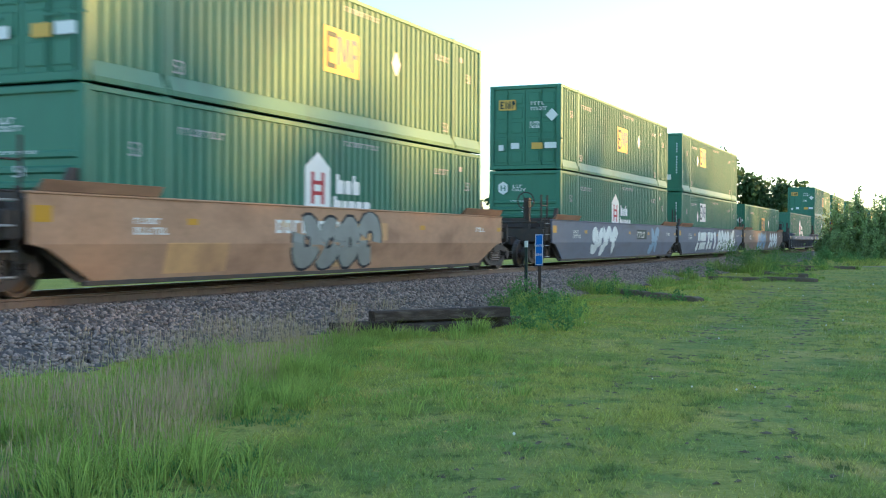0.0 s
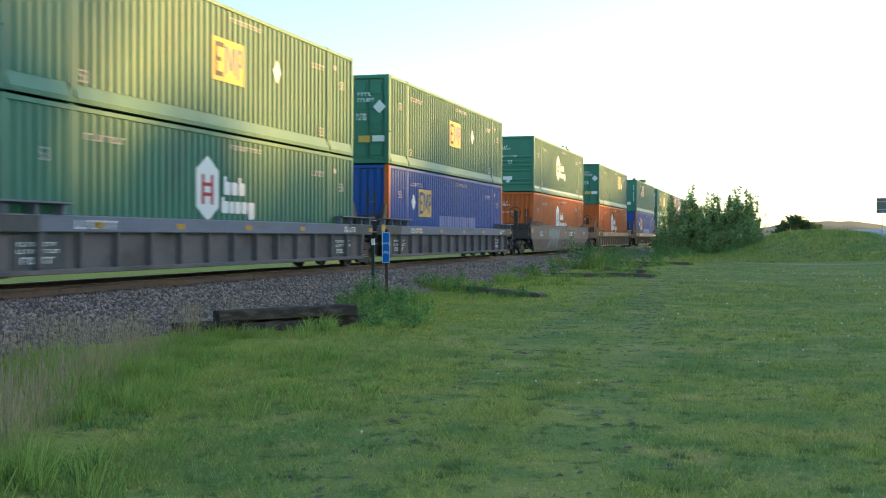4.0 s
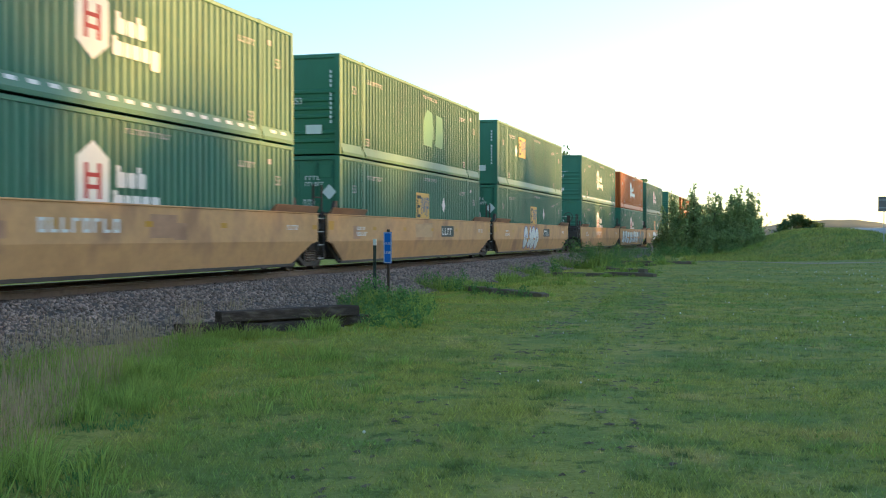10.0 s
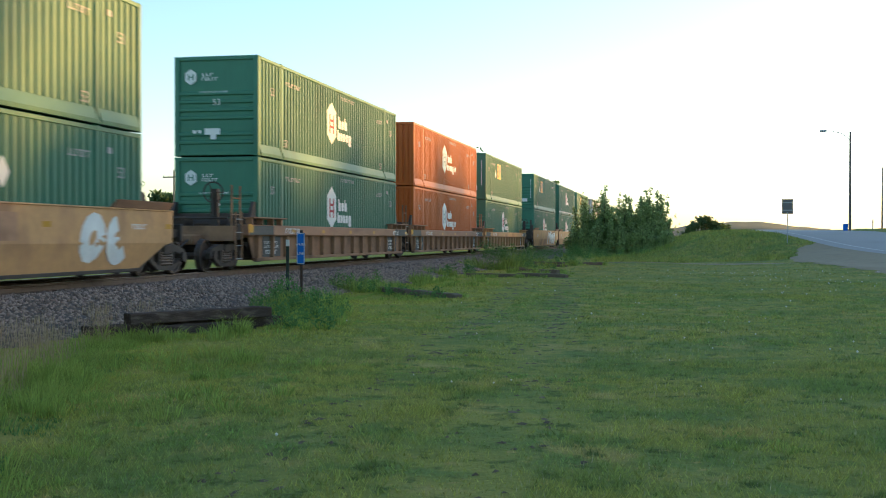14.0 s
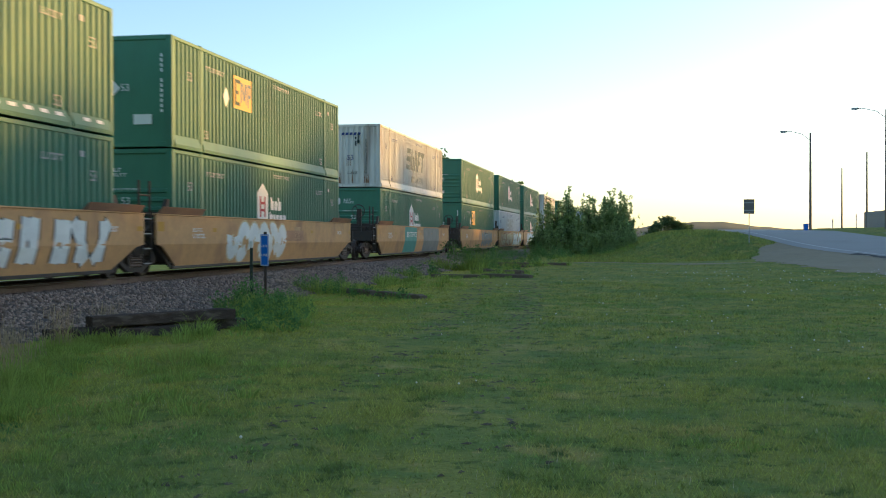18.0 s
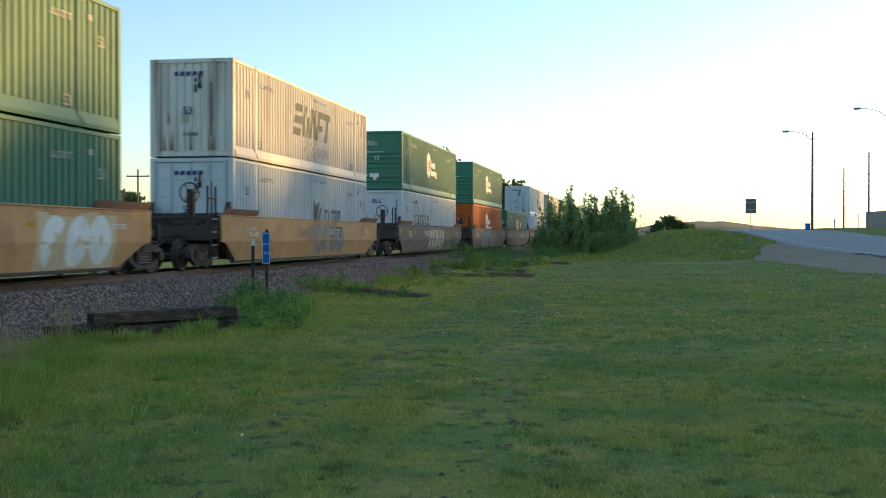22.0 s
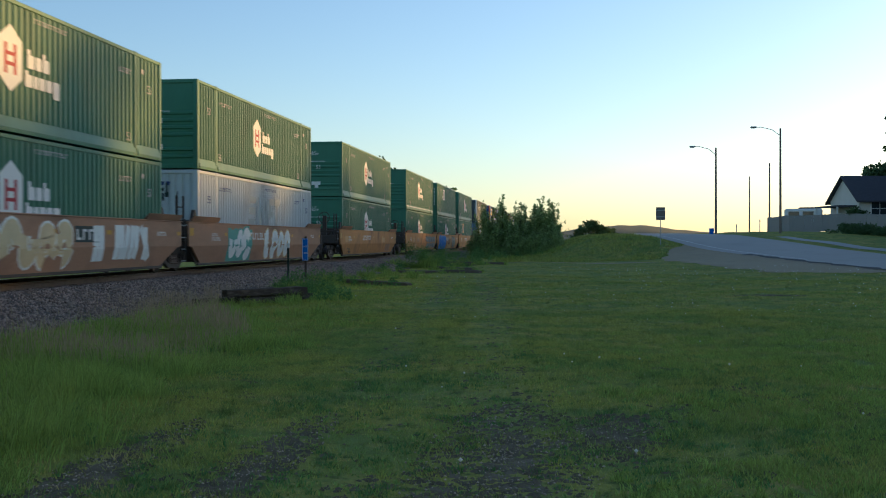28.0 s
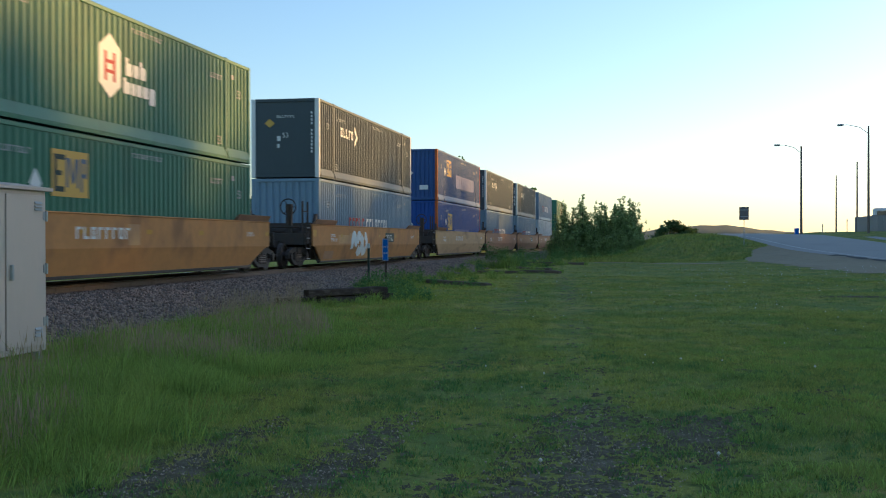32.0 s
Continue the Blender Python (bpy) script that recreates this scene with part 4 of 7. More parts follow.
        decal("lettering", bars(3.0, 1.75, 2.0, 0.36, 5, 12), GLOSS["white"], c, "greyw", "white lettering drawn as bars")
        decal("emblem", [[(5.1, 1.5), (5.6, 1.9), (5.1, 2.35), (5.1, 2.15), (5.35, 1.9), (5.1, 1.7)]], GLOSS["white"], c, "greye")
    elif code == "sky":
        decal("lettering", bars(4.2, 0.95, 2.6, 0.6, 5, 2), GLOSS["spray_red"], c, "skyr", "faded red lettering drawn as bars")
        decal("side_lettering", bars(7.0, 0.95, 4.2, 0.6, 8, 3), GLOSS["white"], c, "skyw", "white lettering drawn as bars")
    small_writing(c, GLOSS["navy"] if colour in ("white", "pale") else GLOSS["white"], colour, {"green": 3, "orange": 9}.get(colour, 5))
    end_writing(c, end, colour, {"swift2": "swift", "swift0": "swift", "navy": "blue", "emp2": "emp"}.get(code, code))
    return c


# ---- well cars ----
def car_side(z):
    """How far a panel-sided car stands out from its middle, at a height over the rail."""
    return float(np.interp(z, (0.20, 0.80, 1.50), (1.29, 1.44, 1.44)))


def panel_side(bm):
    """A smooth side: an upright upper band and a lower band that leans in, cut away over the trucks."""
    top0, top1 = -1.3, LONG + 1.3
    outer = {}
    rows = ((1.52, top0, top1), (0.80, top0 + 0.02, top1 - 0.02), (0.74, top0 + 0.4, top1 - 0.4), (0.20, 0.25, LONG - 0.25))
    for off, tag in ((0.0, "o"), (-0.05, "i")):
        outer[tag] = [[bm.verts.new((car_side(z) + off, a + (b - a) * i / 24, z)) for i in range(25)] for z, a, b in rows]
    for tag in "oi":
        for r0, r1 in zip(outer[tag], outer[tag][1:]):
            for i in range(24):
                bm.faces.new((r0[i], r0[i + 1], r1[i + 1], r1[i]))
    for k in (0, 3):
        for i in range(24):
            bm.faces.new((outer["o"][k][i], outer["o"][k][i + 1], outer["i"][k][i + 1], outer["i"][k][i]))
    for i in (0, 24):
        for k in range(3):
            bm.faces.new((outer["o"][k][i], outer["o"][k + 1][i], outer["i"][k + 1][i], outer["i"][k][i]))


def panel_cap(bm):
    box(bm, 1.335, 1.465, -1.32, LONG + 1.32, 1.52, 1.56, 0.012)


def bottom_chord(bm):
    box(bm, 1.20, 1.31, 0.0, LONG, 0.16, 0.235, 0.01)


def guide_flap(bm):
    """A hinged guide plate that leans out over the top edge."""
    prism(bm, [(1.36, 1.565), (1.47, 1.565), (1.56, 1.73), (1.53, 1.735)], 0, 2.7)


def guide_shelf(bm):
    """A thin shelf that stands out over the top chord on brackets."""
    prism(bm, [(1.30, 1.44), (1.60, 1.47), (1.60, 1.50), (1.30, 1.48)], 0, 2.7)
    for y in (0.1, 0.9, 1.75, 2.5):
        box(bm, 1.33, 1.50, y, y + 0.09, 1.27, 1.46)


def stencil_panel(bm):
    box(bm, 1.342, 1.356, 0, 1.5, 0.36, 0.96)


def stencil_band(bm):
    box(bm, 1.4705, 1.474, 0, 1.9, 1.0, 1.26)


def rib_chord(bm):
    box(bm, 1.30, 1.47, -1.2, LONG + 1.2, 0.98, 1.28, 0.02)


def rib_plate(bm):
    a = [bm.verts.new((1.34, y, z)) for y, z in ((-0.5, 0.30), (LONG + 0.5, 0.30), (LONG + 0.9, 0.98), (-0.9, 0.98))]
    bm.faces.new(a)
    b = [bm.verts.new((1.31, y, z)) for y, z in ((-0.5, 0.30), (LONG + 0.5, 0.30), (LONG + 0.9, 0.98), (-0.9, 0.98))]
    bm.faces.new(b[::-1])


def rib_foot(bm):
    box(bm, 1.30, 1.46, -0.5, LONG + 0.5, 0.25, 0.34, 0.012)


def rib_post(bm):
    prism(bm, [(1.34, 0.33), (1.44, 0.33), (1.465, 0.60), (1.465, 0.985), (1.34, 0.985)], -0.05, 0.05)


def well_floor(bm):
    box(bm, -1.3, 1.3, 0, LONG, 0.27, 0.345)


def end_deck(bm):
    """The platform over the truck, between the well and the coupling; runs towards -y."""
    prism(bm, [(-2.0, 0.92), (-0.1, 0.92), (0.0, 0.75), (0.0, 1.12), (-2.0, 1.12)], -1.28, 1.28, "x")
    box(bm, -0.45, 0.45, -2.6, -0.1, 0.72, 1.0, 0.03)
    box(bm, -1.36, 1.36, -2.02, -1.9, 0.82, 1.24, 0.015)


def end_bulkhead(bm):
    box(bm, -1.28, 1.28, -0.16, -0.06, 0.35, 1.45, 0.015)
    for x in (-0.9, -0.3, 0.3, 0.9):
        prism(bm, [(-0.16, 1.4), (-0.16, 0.9), (-0.85, 1.12), (-0.3, 1.4)], x - 0.03, x + 0.03, "x")
    for x in (-1.2, 1.2):
        prism(bm, [(-0.5, 0.95), (-0.06, 0.95), (-0.06, 1.95), (-0.2, 1.95), (-0.5, 1.45)], x - 0.05, x + 0.05, "x")
        side = 1.24 if x > 0 else -1.24
        prism(bm, [(-1.0, 0.80), (0.3, 0.80), (0.3, 0.22), (-0.12, 0.22)], side - 0.02, side + 0.02, "x")
    box(bm, -1.2, 1.2, -0.17, -0.05, 1.5, 1.62, 0.01)


def coupler(bm):
    box(bm, -0.12, 0.12, -3.25, -2.5, 0.74, 0.94, 0.03)
    box(bm, -0.22, 0.22, -3.66, -3.2, 0.70, 1.02, 0.06)
    tube(bm, (0.3, -2.6, 0.85), (0.16, -3.6, 0.35), 0.03, n=6)


def drawbar(bm):
    box(bm, -0.3, 0.3, -1.75, -0.1, 0.70, 1.0, 0.04)
    tube(bm, (0, -1.65, 0.62), (0, -1.65, 1.08), 0.32, n=12)


def stanchion(bm):
    """A stout upright at the corner of the end, with a foot."""
    tube(bm, (1.24, 0, 1.0), (1.24, 0, 2.35), 0.034, n=6)
    box(bm, 1.17, 1.31, -0.07, 0.07, 0.98, 1.14, 0.01)


def grab_iron(bm):
    tube(bm, (1.24, -1.85, 0), (1.24, -1.25, 0), 0.02, n=6)


def ladder_rail(bm):
    tube(bm, (1.40, 0, 0.30), (1.40, 0, 1.62), 0.024, n=6)


def rung(bm):
    tube(bm, (1.40, -1.97, 0), (1.40, -1.48, 0), 0.019, n=6)


def brake_wheel(bm):
    n, r = 18, 0.28
    for i in range(n):
        a, b = 6.28318 * i / n, 6.28318 * (i + 1) / n
        tube(bm, (0.75 + r * math.cos(a), -1.95, 2.15 + r * math.sin(a)), (0.75 + r * math.cos(b), -1.95, 2.15 + r * math.sin(b)), 0.022, n=5)
    for i in range(3):
        a = 6.28318 * i / 3
        tube(bm, (0.75, -1.95, 2.15), (0.75 + r * math.cos(a), -1.95, 2.15 + r * math.sin(a)), 0.015, n=5)
    tube(bm, (0.75, -1.95, 1.5), (0.75, -1.95, 2.15), 0.04, n=6)


def brake_stand(bm):
    prism(bm, [(-1.93, 1.12), (-1.80, 1.12), (-1.80, 1.85), (-1.74, 1.9), (-1.74, 2.25), (-1.93, 2.25)], 0.66, 0.86, "x")


def air_tank(bm):
    tube(bm, (0.0, -1.4, 1.3), (1.0, -1.4, 1.3), 0.16, n=10)


def brake_pipe(bm):
    tube(bm, (-1.1, -1.9, 1.45), (1.15, -1.9, 1.45), 0.045, n=6)


END_BOXES = ((-0.9, -0.2, -1.7, -1.1, 1.12, 1.5), (0.85, 1.28, -0.95, -0.4, 1.12, 1.5), (1.0, 1.34, -1.7, -1.3, 0.86, 1.3))


def wheel_disc(bm):
    """A flanged wheel about the x axis."""
    prof = [(-0.02, 0.0), (0.10, 0.0), (0.10, 0.12), (0.05, 0.16), (0.045, 0.34), (0.095, 0.37), (0.095, 0.43), (-0.02, 0.44), (-0.045, 0.46), (-0.055, 0.44), (-0.05, 0.37), (0.0, 0.34), (0.0, 0.16), (-0.05, 0.12)]
    n, rings = 24, []
    for x, r in prof:
        rings.append([bm.verts.new((x, r * math.cos(6.28318 * i / n), r * math.sin(6.28318 * i / n))) for i in range(n)] if r else None)
    rings = [q for q in rings if q]
    for r0, r1 in zip(rings, rings[1:]):
        for i in range(n):
            bm.faces.new((r0[i], r0[(i + 1) % n], r1[(i + 1) % n], r1[i]))
    bm.faces.new(rings[0])
    bm.faces.new(rings[-1][::-1])


def axle_bar(bm):
    tube(bm, (-1.0, 0, 0), (1.0, 0, 0), 0.085, n=10)


def side_frame(bm):
    """A cast truck side: arched top, dropped middle with springs, boxes over the axle ends."""
    up = [(-1.12, 0.50), (-1.02, 0.62), (-0.5, 0.74), (0.5, 0.74), (1.02, 0.62), (1.12, 0.50), (1.12, 0.36), (0.98, 0.36), (0.9, 0.48), (0.45, 0.58), (0.36, 0.58), (-0.36, 0.58), (-0.45, 0.58), (-0.9, 0.48), (-0.98, 0.36), (-1.12, 0.36)]
    prism(bm, up, 0.93, 1.06, "x")
    prism(bm, [(-0.98, 0.40), (-0.86, 0.46), (-0.36, 0.24), (0.36, 0.24), (0.86, 0.46), (0.98, 0.40), (0.42, 0.13), (-0.42, 0.13)], 0.93, 1.06, "x")
    for y in (-0.42, 0.32):
        box(bm, 0.93, 1.06, y, y + 0.10, 0.2, 0.62)
    for y in (-0.89, 0.89):
        tube(bm, (0.9, y, 0.44), (1.12, y, 0.44), 0.13, n=10)


def spring_nest(bm):
    out = [(0.93, 0.25)] + [(1.07 + (0.02 if k % 2 else -0.02), 0.25 + k * 0.033) for k in range(11)] + [(0.93, 0.58)]
    prism(bm, out, -0.29, 0.29)


def bolster(bm):
    box(bm, -1.1, 1.1, -0.22, 0.22, 0.5, 0.74, 0.03)


def truck(parent, y):
    t = part("truck", once("bolster", bolster, IRON), IRON, parent, "sooty two-axle truck", Matrix.Translation((0, y, 0)))
    for m in (Matrix(), pose(0, 0, 0, 0, 0, 180)):
        part("side_frame", once("sframe", side_frame, IRON), IRON, t, "", m)
        part("spring_nest", once("springs", spring_nest, RAIL_RUST), RAIL_RUST, t, "", m)
    for a in (-0.89, 0.89):
        part("axle", once("axle", axle_bar, WHEEL_STEEL), WHEEL_STEEL, t, "", Matrix.Translation((0, a, 0.44)))
        for s in (1, -1):
            part("wheel", once("wheel", wheel_disc, WHEEL_STEEL), WHEEL_STEEL, t, "worn steel wheel", Matrix.Translation((s * 0.753, a, 0.44)) @ pose(0, 0, 0, 0, 0, 0 if s > 0 else 180))


def band(y0, y1, z0, z1, slant=0.0, ribbed=False):
    """A patch on a car side between two heights, bent where the side bends: rows of (x, y, z)."""
    zs = [z0] + [z for z in (0.80,) if z0 < z < z1] + [z1]
    off = 0.006
    f = (lambda z: 1.475) if ribbed else car_side
    return [[(f(z) + off, y0 + slant * (z - z0), z), (f(z) + off, y1 + slant * (z - z0), z)] for z in zs]


def patch_mesh(bm, patches):
    for rows in patches:
        vs = [[bm.verts.new(p) for p in r] for r in rows]
        for a, b in zip(vs, vs[1:]):
            bm.faces.new((a[0], a[1], b[1], b[0]))


BLOCKY = (14, 20, 22, 25, 32, 37, 40)     # seeds of angular strokes


def graffiti(car, y0, y1, fill, line, seed, low=0.28, high=1.46, back=None):
    """Sprayed shapes that cannot be read: fat strokes with a dark outline."""
    r = random.Random(seed)
    n = max(2, int((y1 - y0) / 0.85))
    w = (y1 - y0) / n
    if back:
        edges, k = [], 8
        for i in range(k):
            a, b = y0 - 0.2 + (y1 - y0 + 0.4) * i / k, y0 - 0.2 + (y1 - y0 + 0.4) * (i + 1) / k
            edges.append(band(a, b, max(0.24, low - r.uniform(0, 0.1)), min(1.5, high + r.uniform(-0.12, 0.04))))
        g = bmesh.new()
        patch_mesh(g, edges)
        tagged(part("graffiti_ground", g, back, car, "sprayed ground of the graffiti", Matrix.Translation((-0.003, 0, 0))), kind="stuff")
    dark, light = [], []

    def ribbon(out, pts, wide, lift):
        """A fat brush stroke along points (y, z) of the side."""
        sides = []
        for j, (y, z) in enumerate(pts):
            a, b = pts[max(j - 1, 0)], pts[min(j + 1, len(pts) - 1)]
            dy, dz = b[0] - a[0], b[1] - a[1]
            d = math.hypot(dy, dz) or 1.0
            row = []
            for q in (-0.5, 0.5):
                zz = min(1.5, max(0.23, z + q * wide * dy / d))
                row.append((car_side(zz) + 0.009 + lift, y - q * wide * dz / d, zz))
            sides.append(row)
        out += [[a, b] for a, b in zip(sides, sides[1:])]

    turn = 6.28318
    for i in range(n):
        yc, zc = y0 + (i + 0.45) * w, (low + high) / 2 + r.uniform(-0.05, 0.05)
        rx, rz, s = w * 0.38, (high - low) / 2 - 0.16, r.uniform(-0.2, 0.25)
        k, t0 = r.randrange(4), r.uniform(0, turn)
        if seed in BLOCKY:
            top, foot, a, b = zc + rz * 1.05, zc - rz * 1.05, yc - rx * 0.9, yc + rx * 0.9
            mid, fat = zc + rz * r.uniform(-0.1, 0.2), r.uniform(0.28, 0.38)
            forms = ([(a, foot), (a + 0.05, top)], [(b, foot), (b, top)], [(a, top), (b, foot)], [(a, foot), (b, top)], [(yc, foot), (yc + 0.04, top)], [(a - 0.1, mid), (b, mid + 0.05)])
            for j, q in enumerate(r.choice(((0, 4), (4, 1), (0, 4, 1), (3, 4), (2, 4)))):
                (ya, za), (yb, zb) = forms[q]
                pts = [(ya + (yb - ya) * u + s * 0.6 * (za + (zb - za) * u - zc), za + (zb - za) * u) for u in (0, 0.34, 0.67, 1)]
                lift = 0.0004 * (i % 3) + 0.0012 * j
                ribbon(light, pts, fat, lift)
                ribbon(dark, pts, fat + 0.12, lift)
            continue
        if k == 0:
            strokes = [[(t0 + turn * j / 12, 0.8, 0.8, 0.0) for j in range(13)]]
        elif k == 1:
            strokes = [[(t0 + turn * 0.62 * j / 10, 0.9, 0.85, 0.0) for j in range(11)], [(t0 + 1.2 + turn * 0.3 * j / 6, 0.35, 0.3, 0.1) for j in range(7)]]
        elif k == 2:
            strokes = [[(t0 + turn * j / 10, 0.75, 0.34, 0.45) for j in range(11)], [(t0 + 2 + turn * 0.8 * j / 10, 0.85, 0.38, -0.42) for j in range(11)]]
        else:
            strokes = [[(t0 + turn * 0.5 * j / 8, 1.1, 0.9, 0.05) for j in range(9)], [(t0 + 3.3 + turn * 0.36 * j / 6, 0.9, 0.8, -0.1) for j in range(7)]]
        fat = r.uniform(0.34, 0.44)
        for j, st in enumerate(strokes):
            pts = []
            for t, fx, fz, up in st:
                z = zc + rz * (up + fz * math.sin(t))
                pts.append((yc + rx * fx * math.cos(t) + s * (z - zc), z))
            lift = 0.0004 * (i % 3) + 0.0012 * j
            ribbon(light, pts, fat, lift)
            ribbon(dark, pts, fat + 0.12, lift)
    if line:
        g = bmesh.new()
        patch_mesh(g, dark)
        tagged(part("graffiti_outline", g, line, car, "", Matrix.Translation((-0.004, 0, 0))), kind="stuff")
    g = bmesh.new()
    patch_mesh(g, light)
    tagged(part("graffiti", g, fill, car, "sprayed graffiti strokes", Matrix.Translation((0.0015, 0, 0))), kind="stuff")


def car_patch(car, name, y0, y1, z0, z1, material, ribbed=False, label="", slant=0.0):
    g = bmesh.new()
    patch_mesh(g, [band(y0, y1, z0, z1, slant, ribbed)])
    return part(name, g, material, car, label)


def well_car(kind, colour, near_shared, far_shared):
    """One unit of a well car: its well runs from y = 0 to LONG; each end carries a coupler, or leans on a truck shared with its neighbour."""
    pm = WELL[colour]
    car = new("well_car")
    words = {"tan": "faded yellow-tan", "amber": "dirty orange-brown", "rust": "rusty orange-tan", "buff": "dull buff", "brown": "dirty brown", "grey": "weathered grey-brown", "blue": "faded dark blue", "red": "red-brown"}[colour]
    tagged(car, words + " steel well car with " + ("smooth panelled" if kind == "panel" else "ribbed") + " sides, on rails", "rail car", "well cars of the train")
    flip = Matrix.Translation((0, LONG, 0)) @ pose(0, 0, 0, 0, 0, 180)
    ribbed = kind == "ribbed"
    fit = RIB_PLATE[colour] if ribbed and colour != "blue" else IRON
    for m in (Matrix(), flip):
        if ribbed:
            plate = RIB_PLATE[colour]
            side = part("side_plate", once("rplate", rib_plate, plate), plate, car, "dirty plate between the posts", m)
            part("top_chord", once("rchord", rib_chord, pm), pm, car, "", m)
            part("bottom_chord", once("rfoot", rib_foot, plate), plate, car, "", m)
            for i in range(15):
                part("side_post", once("rpost", rib_post, plate), plate, side, "", Matrix.Translation((0, -0.35 + i * (LONG + 0.7) / 14, 0)))
        else:
            side = part("side_panel", once("panel", panel_side, pm), pm, car, "", m)
            part("top_cap", once("cap", panel_cap, pm), pm, side)
            part("bottom_chord", once("chord", bottom_chord, IRON), IRON, car, "", m)
        for y in (-1.1, LONG - 1.6):
            if ribbed:
                part("guide_shelf", once("shelf", guide_shelf, pm), pm, car, "", m @ Matrix.Translation((0, y, 0)))
            else:
                part("guide_flap", once("flap", guide_flap, WELL["brown"]), WELL["brown"], car, "", m @ Matrix.Translation((0, y, 0)))
    if ribbed:
        for y in (0.2, LONG - 1.7):
            p = part("stencil_panel", once("spanel", stencil_panel, STENCIL), STENCIL, car, "dark grey panel with white stencils", Matrix.Translation((0, y, 0)))
            me = once("stencils", lambda bm: flat(bm, bars(0.15, 0.74, 1.1, 0.07, 9, 4) + bars(0.15, 0.62, 1.2, 0.07, 11, 5) + bars(0.25, 0.44, 0.95, 0.12, 5, 6)), GLOSS["white"])
            tagged(part("stencil", me, GLOSS["white"], p, "", Matrix.Translation((1.359, 0, 0))), kind="stuff")
        for y in (-1.1, LONG - 0.8):
            part("stencil_band", once("sband", stencil_band, STENCIL), STENCIL, car, "dark grey band on the top chord", Matrix.Translation((0, y, 0)))
    part("well_floor", once("wfloor", well_floor, IRON), IRON, car)
    for m, shared, far in ((Matrix(), near_shared, False), (flip, far_shared, True)):
        bk = part("bulkhead", once("bulk", end_bulkhead, IRON), IRON, car, "", m)
        if shared:
            part("drawbar", once("dbar", drawbar, IRON), IRON, car, "", m)
        else:
            part("end_deck", once("deck", end_deck, fit), fit, car, "", m)
            part("coupler", once("coup", coupler, IRON), IRON, car, "", m)
            part("brake_stand", once("bstand", brake_stand, IRON), IRON, bk)
            part("air_tank", once("btank", air_tank, IRON), IRON, bk)
            part("brake_pipe", once("bpipe", brake_pipe, IRON), IRON, bk)
            for k, q in enumerate(END_BOXES):
                part("equipment_box", once("ebox%d" % k, lambda bm: box(bm, *q, 0.03), IRON), IRON, bk)
            part("brake_wheel", once("bwheel", brake_wheel, IRON), IRON, bk)
        for y in (-1.85, -1.25):
            part("stanchion", once("stanchion", stanchion, fit), fit, car, "", m @ Matrix.Translation((0, y, 0)))
        for z in (1.55, 2.0):
            part("grab_iron", once("grab", grab_iron, fit), fit, car, "", m @ Matrix.Translation((0, 0, z)))
        if not shared or not far:
            ladder = part("ladder", once("ladder", ladder_rail, fit), fit, car, "", m @ Matrix.Translation((0, -1.5, 0)))
            part("ladder_rail", once("ladder", ladder_rail, fit), fit, ladder, "", Matrix.Translation((0, -0.45, 0)))
            for z in (0.34, 0.70, 1.06, 1.42):
                part("rung", once("rung", rung, GRAB), GRAB, ladder, "", Matrix.Translation((0, 1.5, z)))
        if not shared:
            truck(car, LONG + 1.75 if far else -1.75)
        elif far:
            truck(car, LONG + 1.64)
    for y in (-1.22, 2.4, 5.4, 8.6, 11.8, LONG + 0.9):
        z = (1.06, 1.22) if ribbed else (1.12, 1.30)
        big = y < 0
        z = (z[0], z[0] + (0.24 if big else 0.11))
        car_patch(car, "reflector", y, y + (0.38 if big else 0.3), *z, GLOSS["reflector"], ribbed, "amber reflector")
    return car

# ---- the train ----
A, C = 19.43, 23.40       # spacing of units that share a truck, and of coupled cars
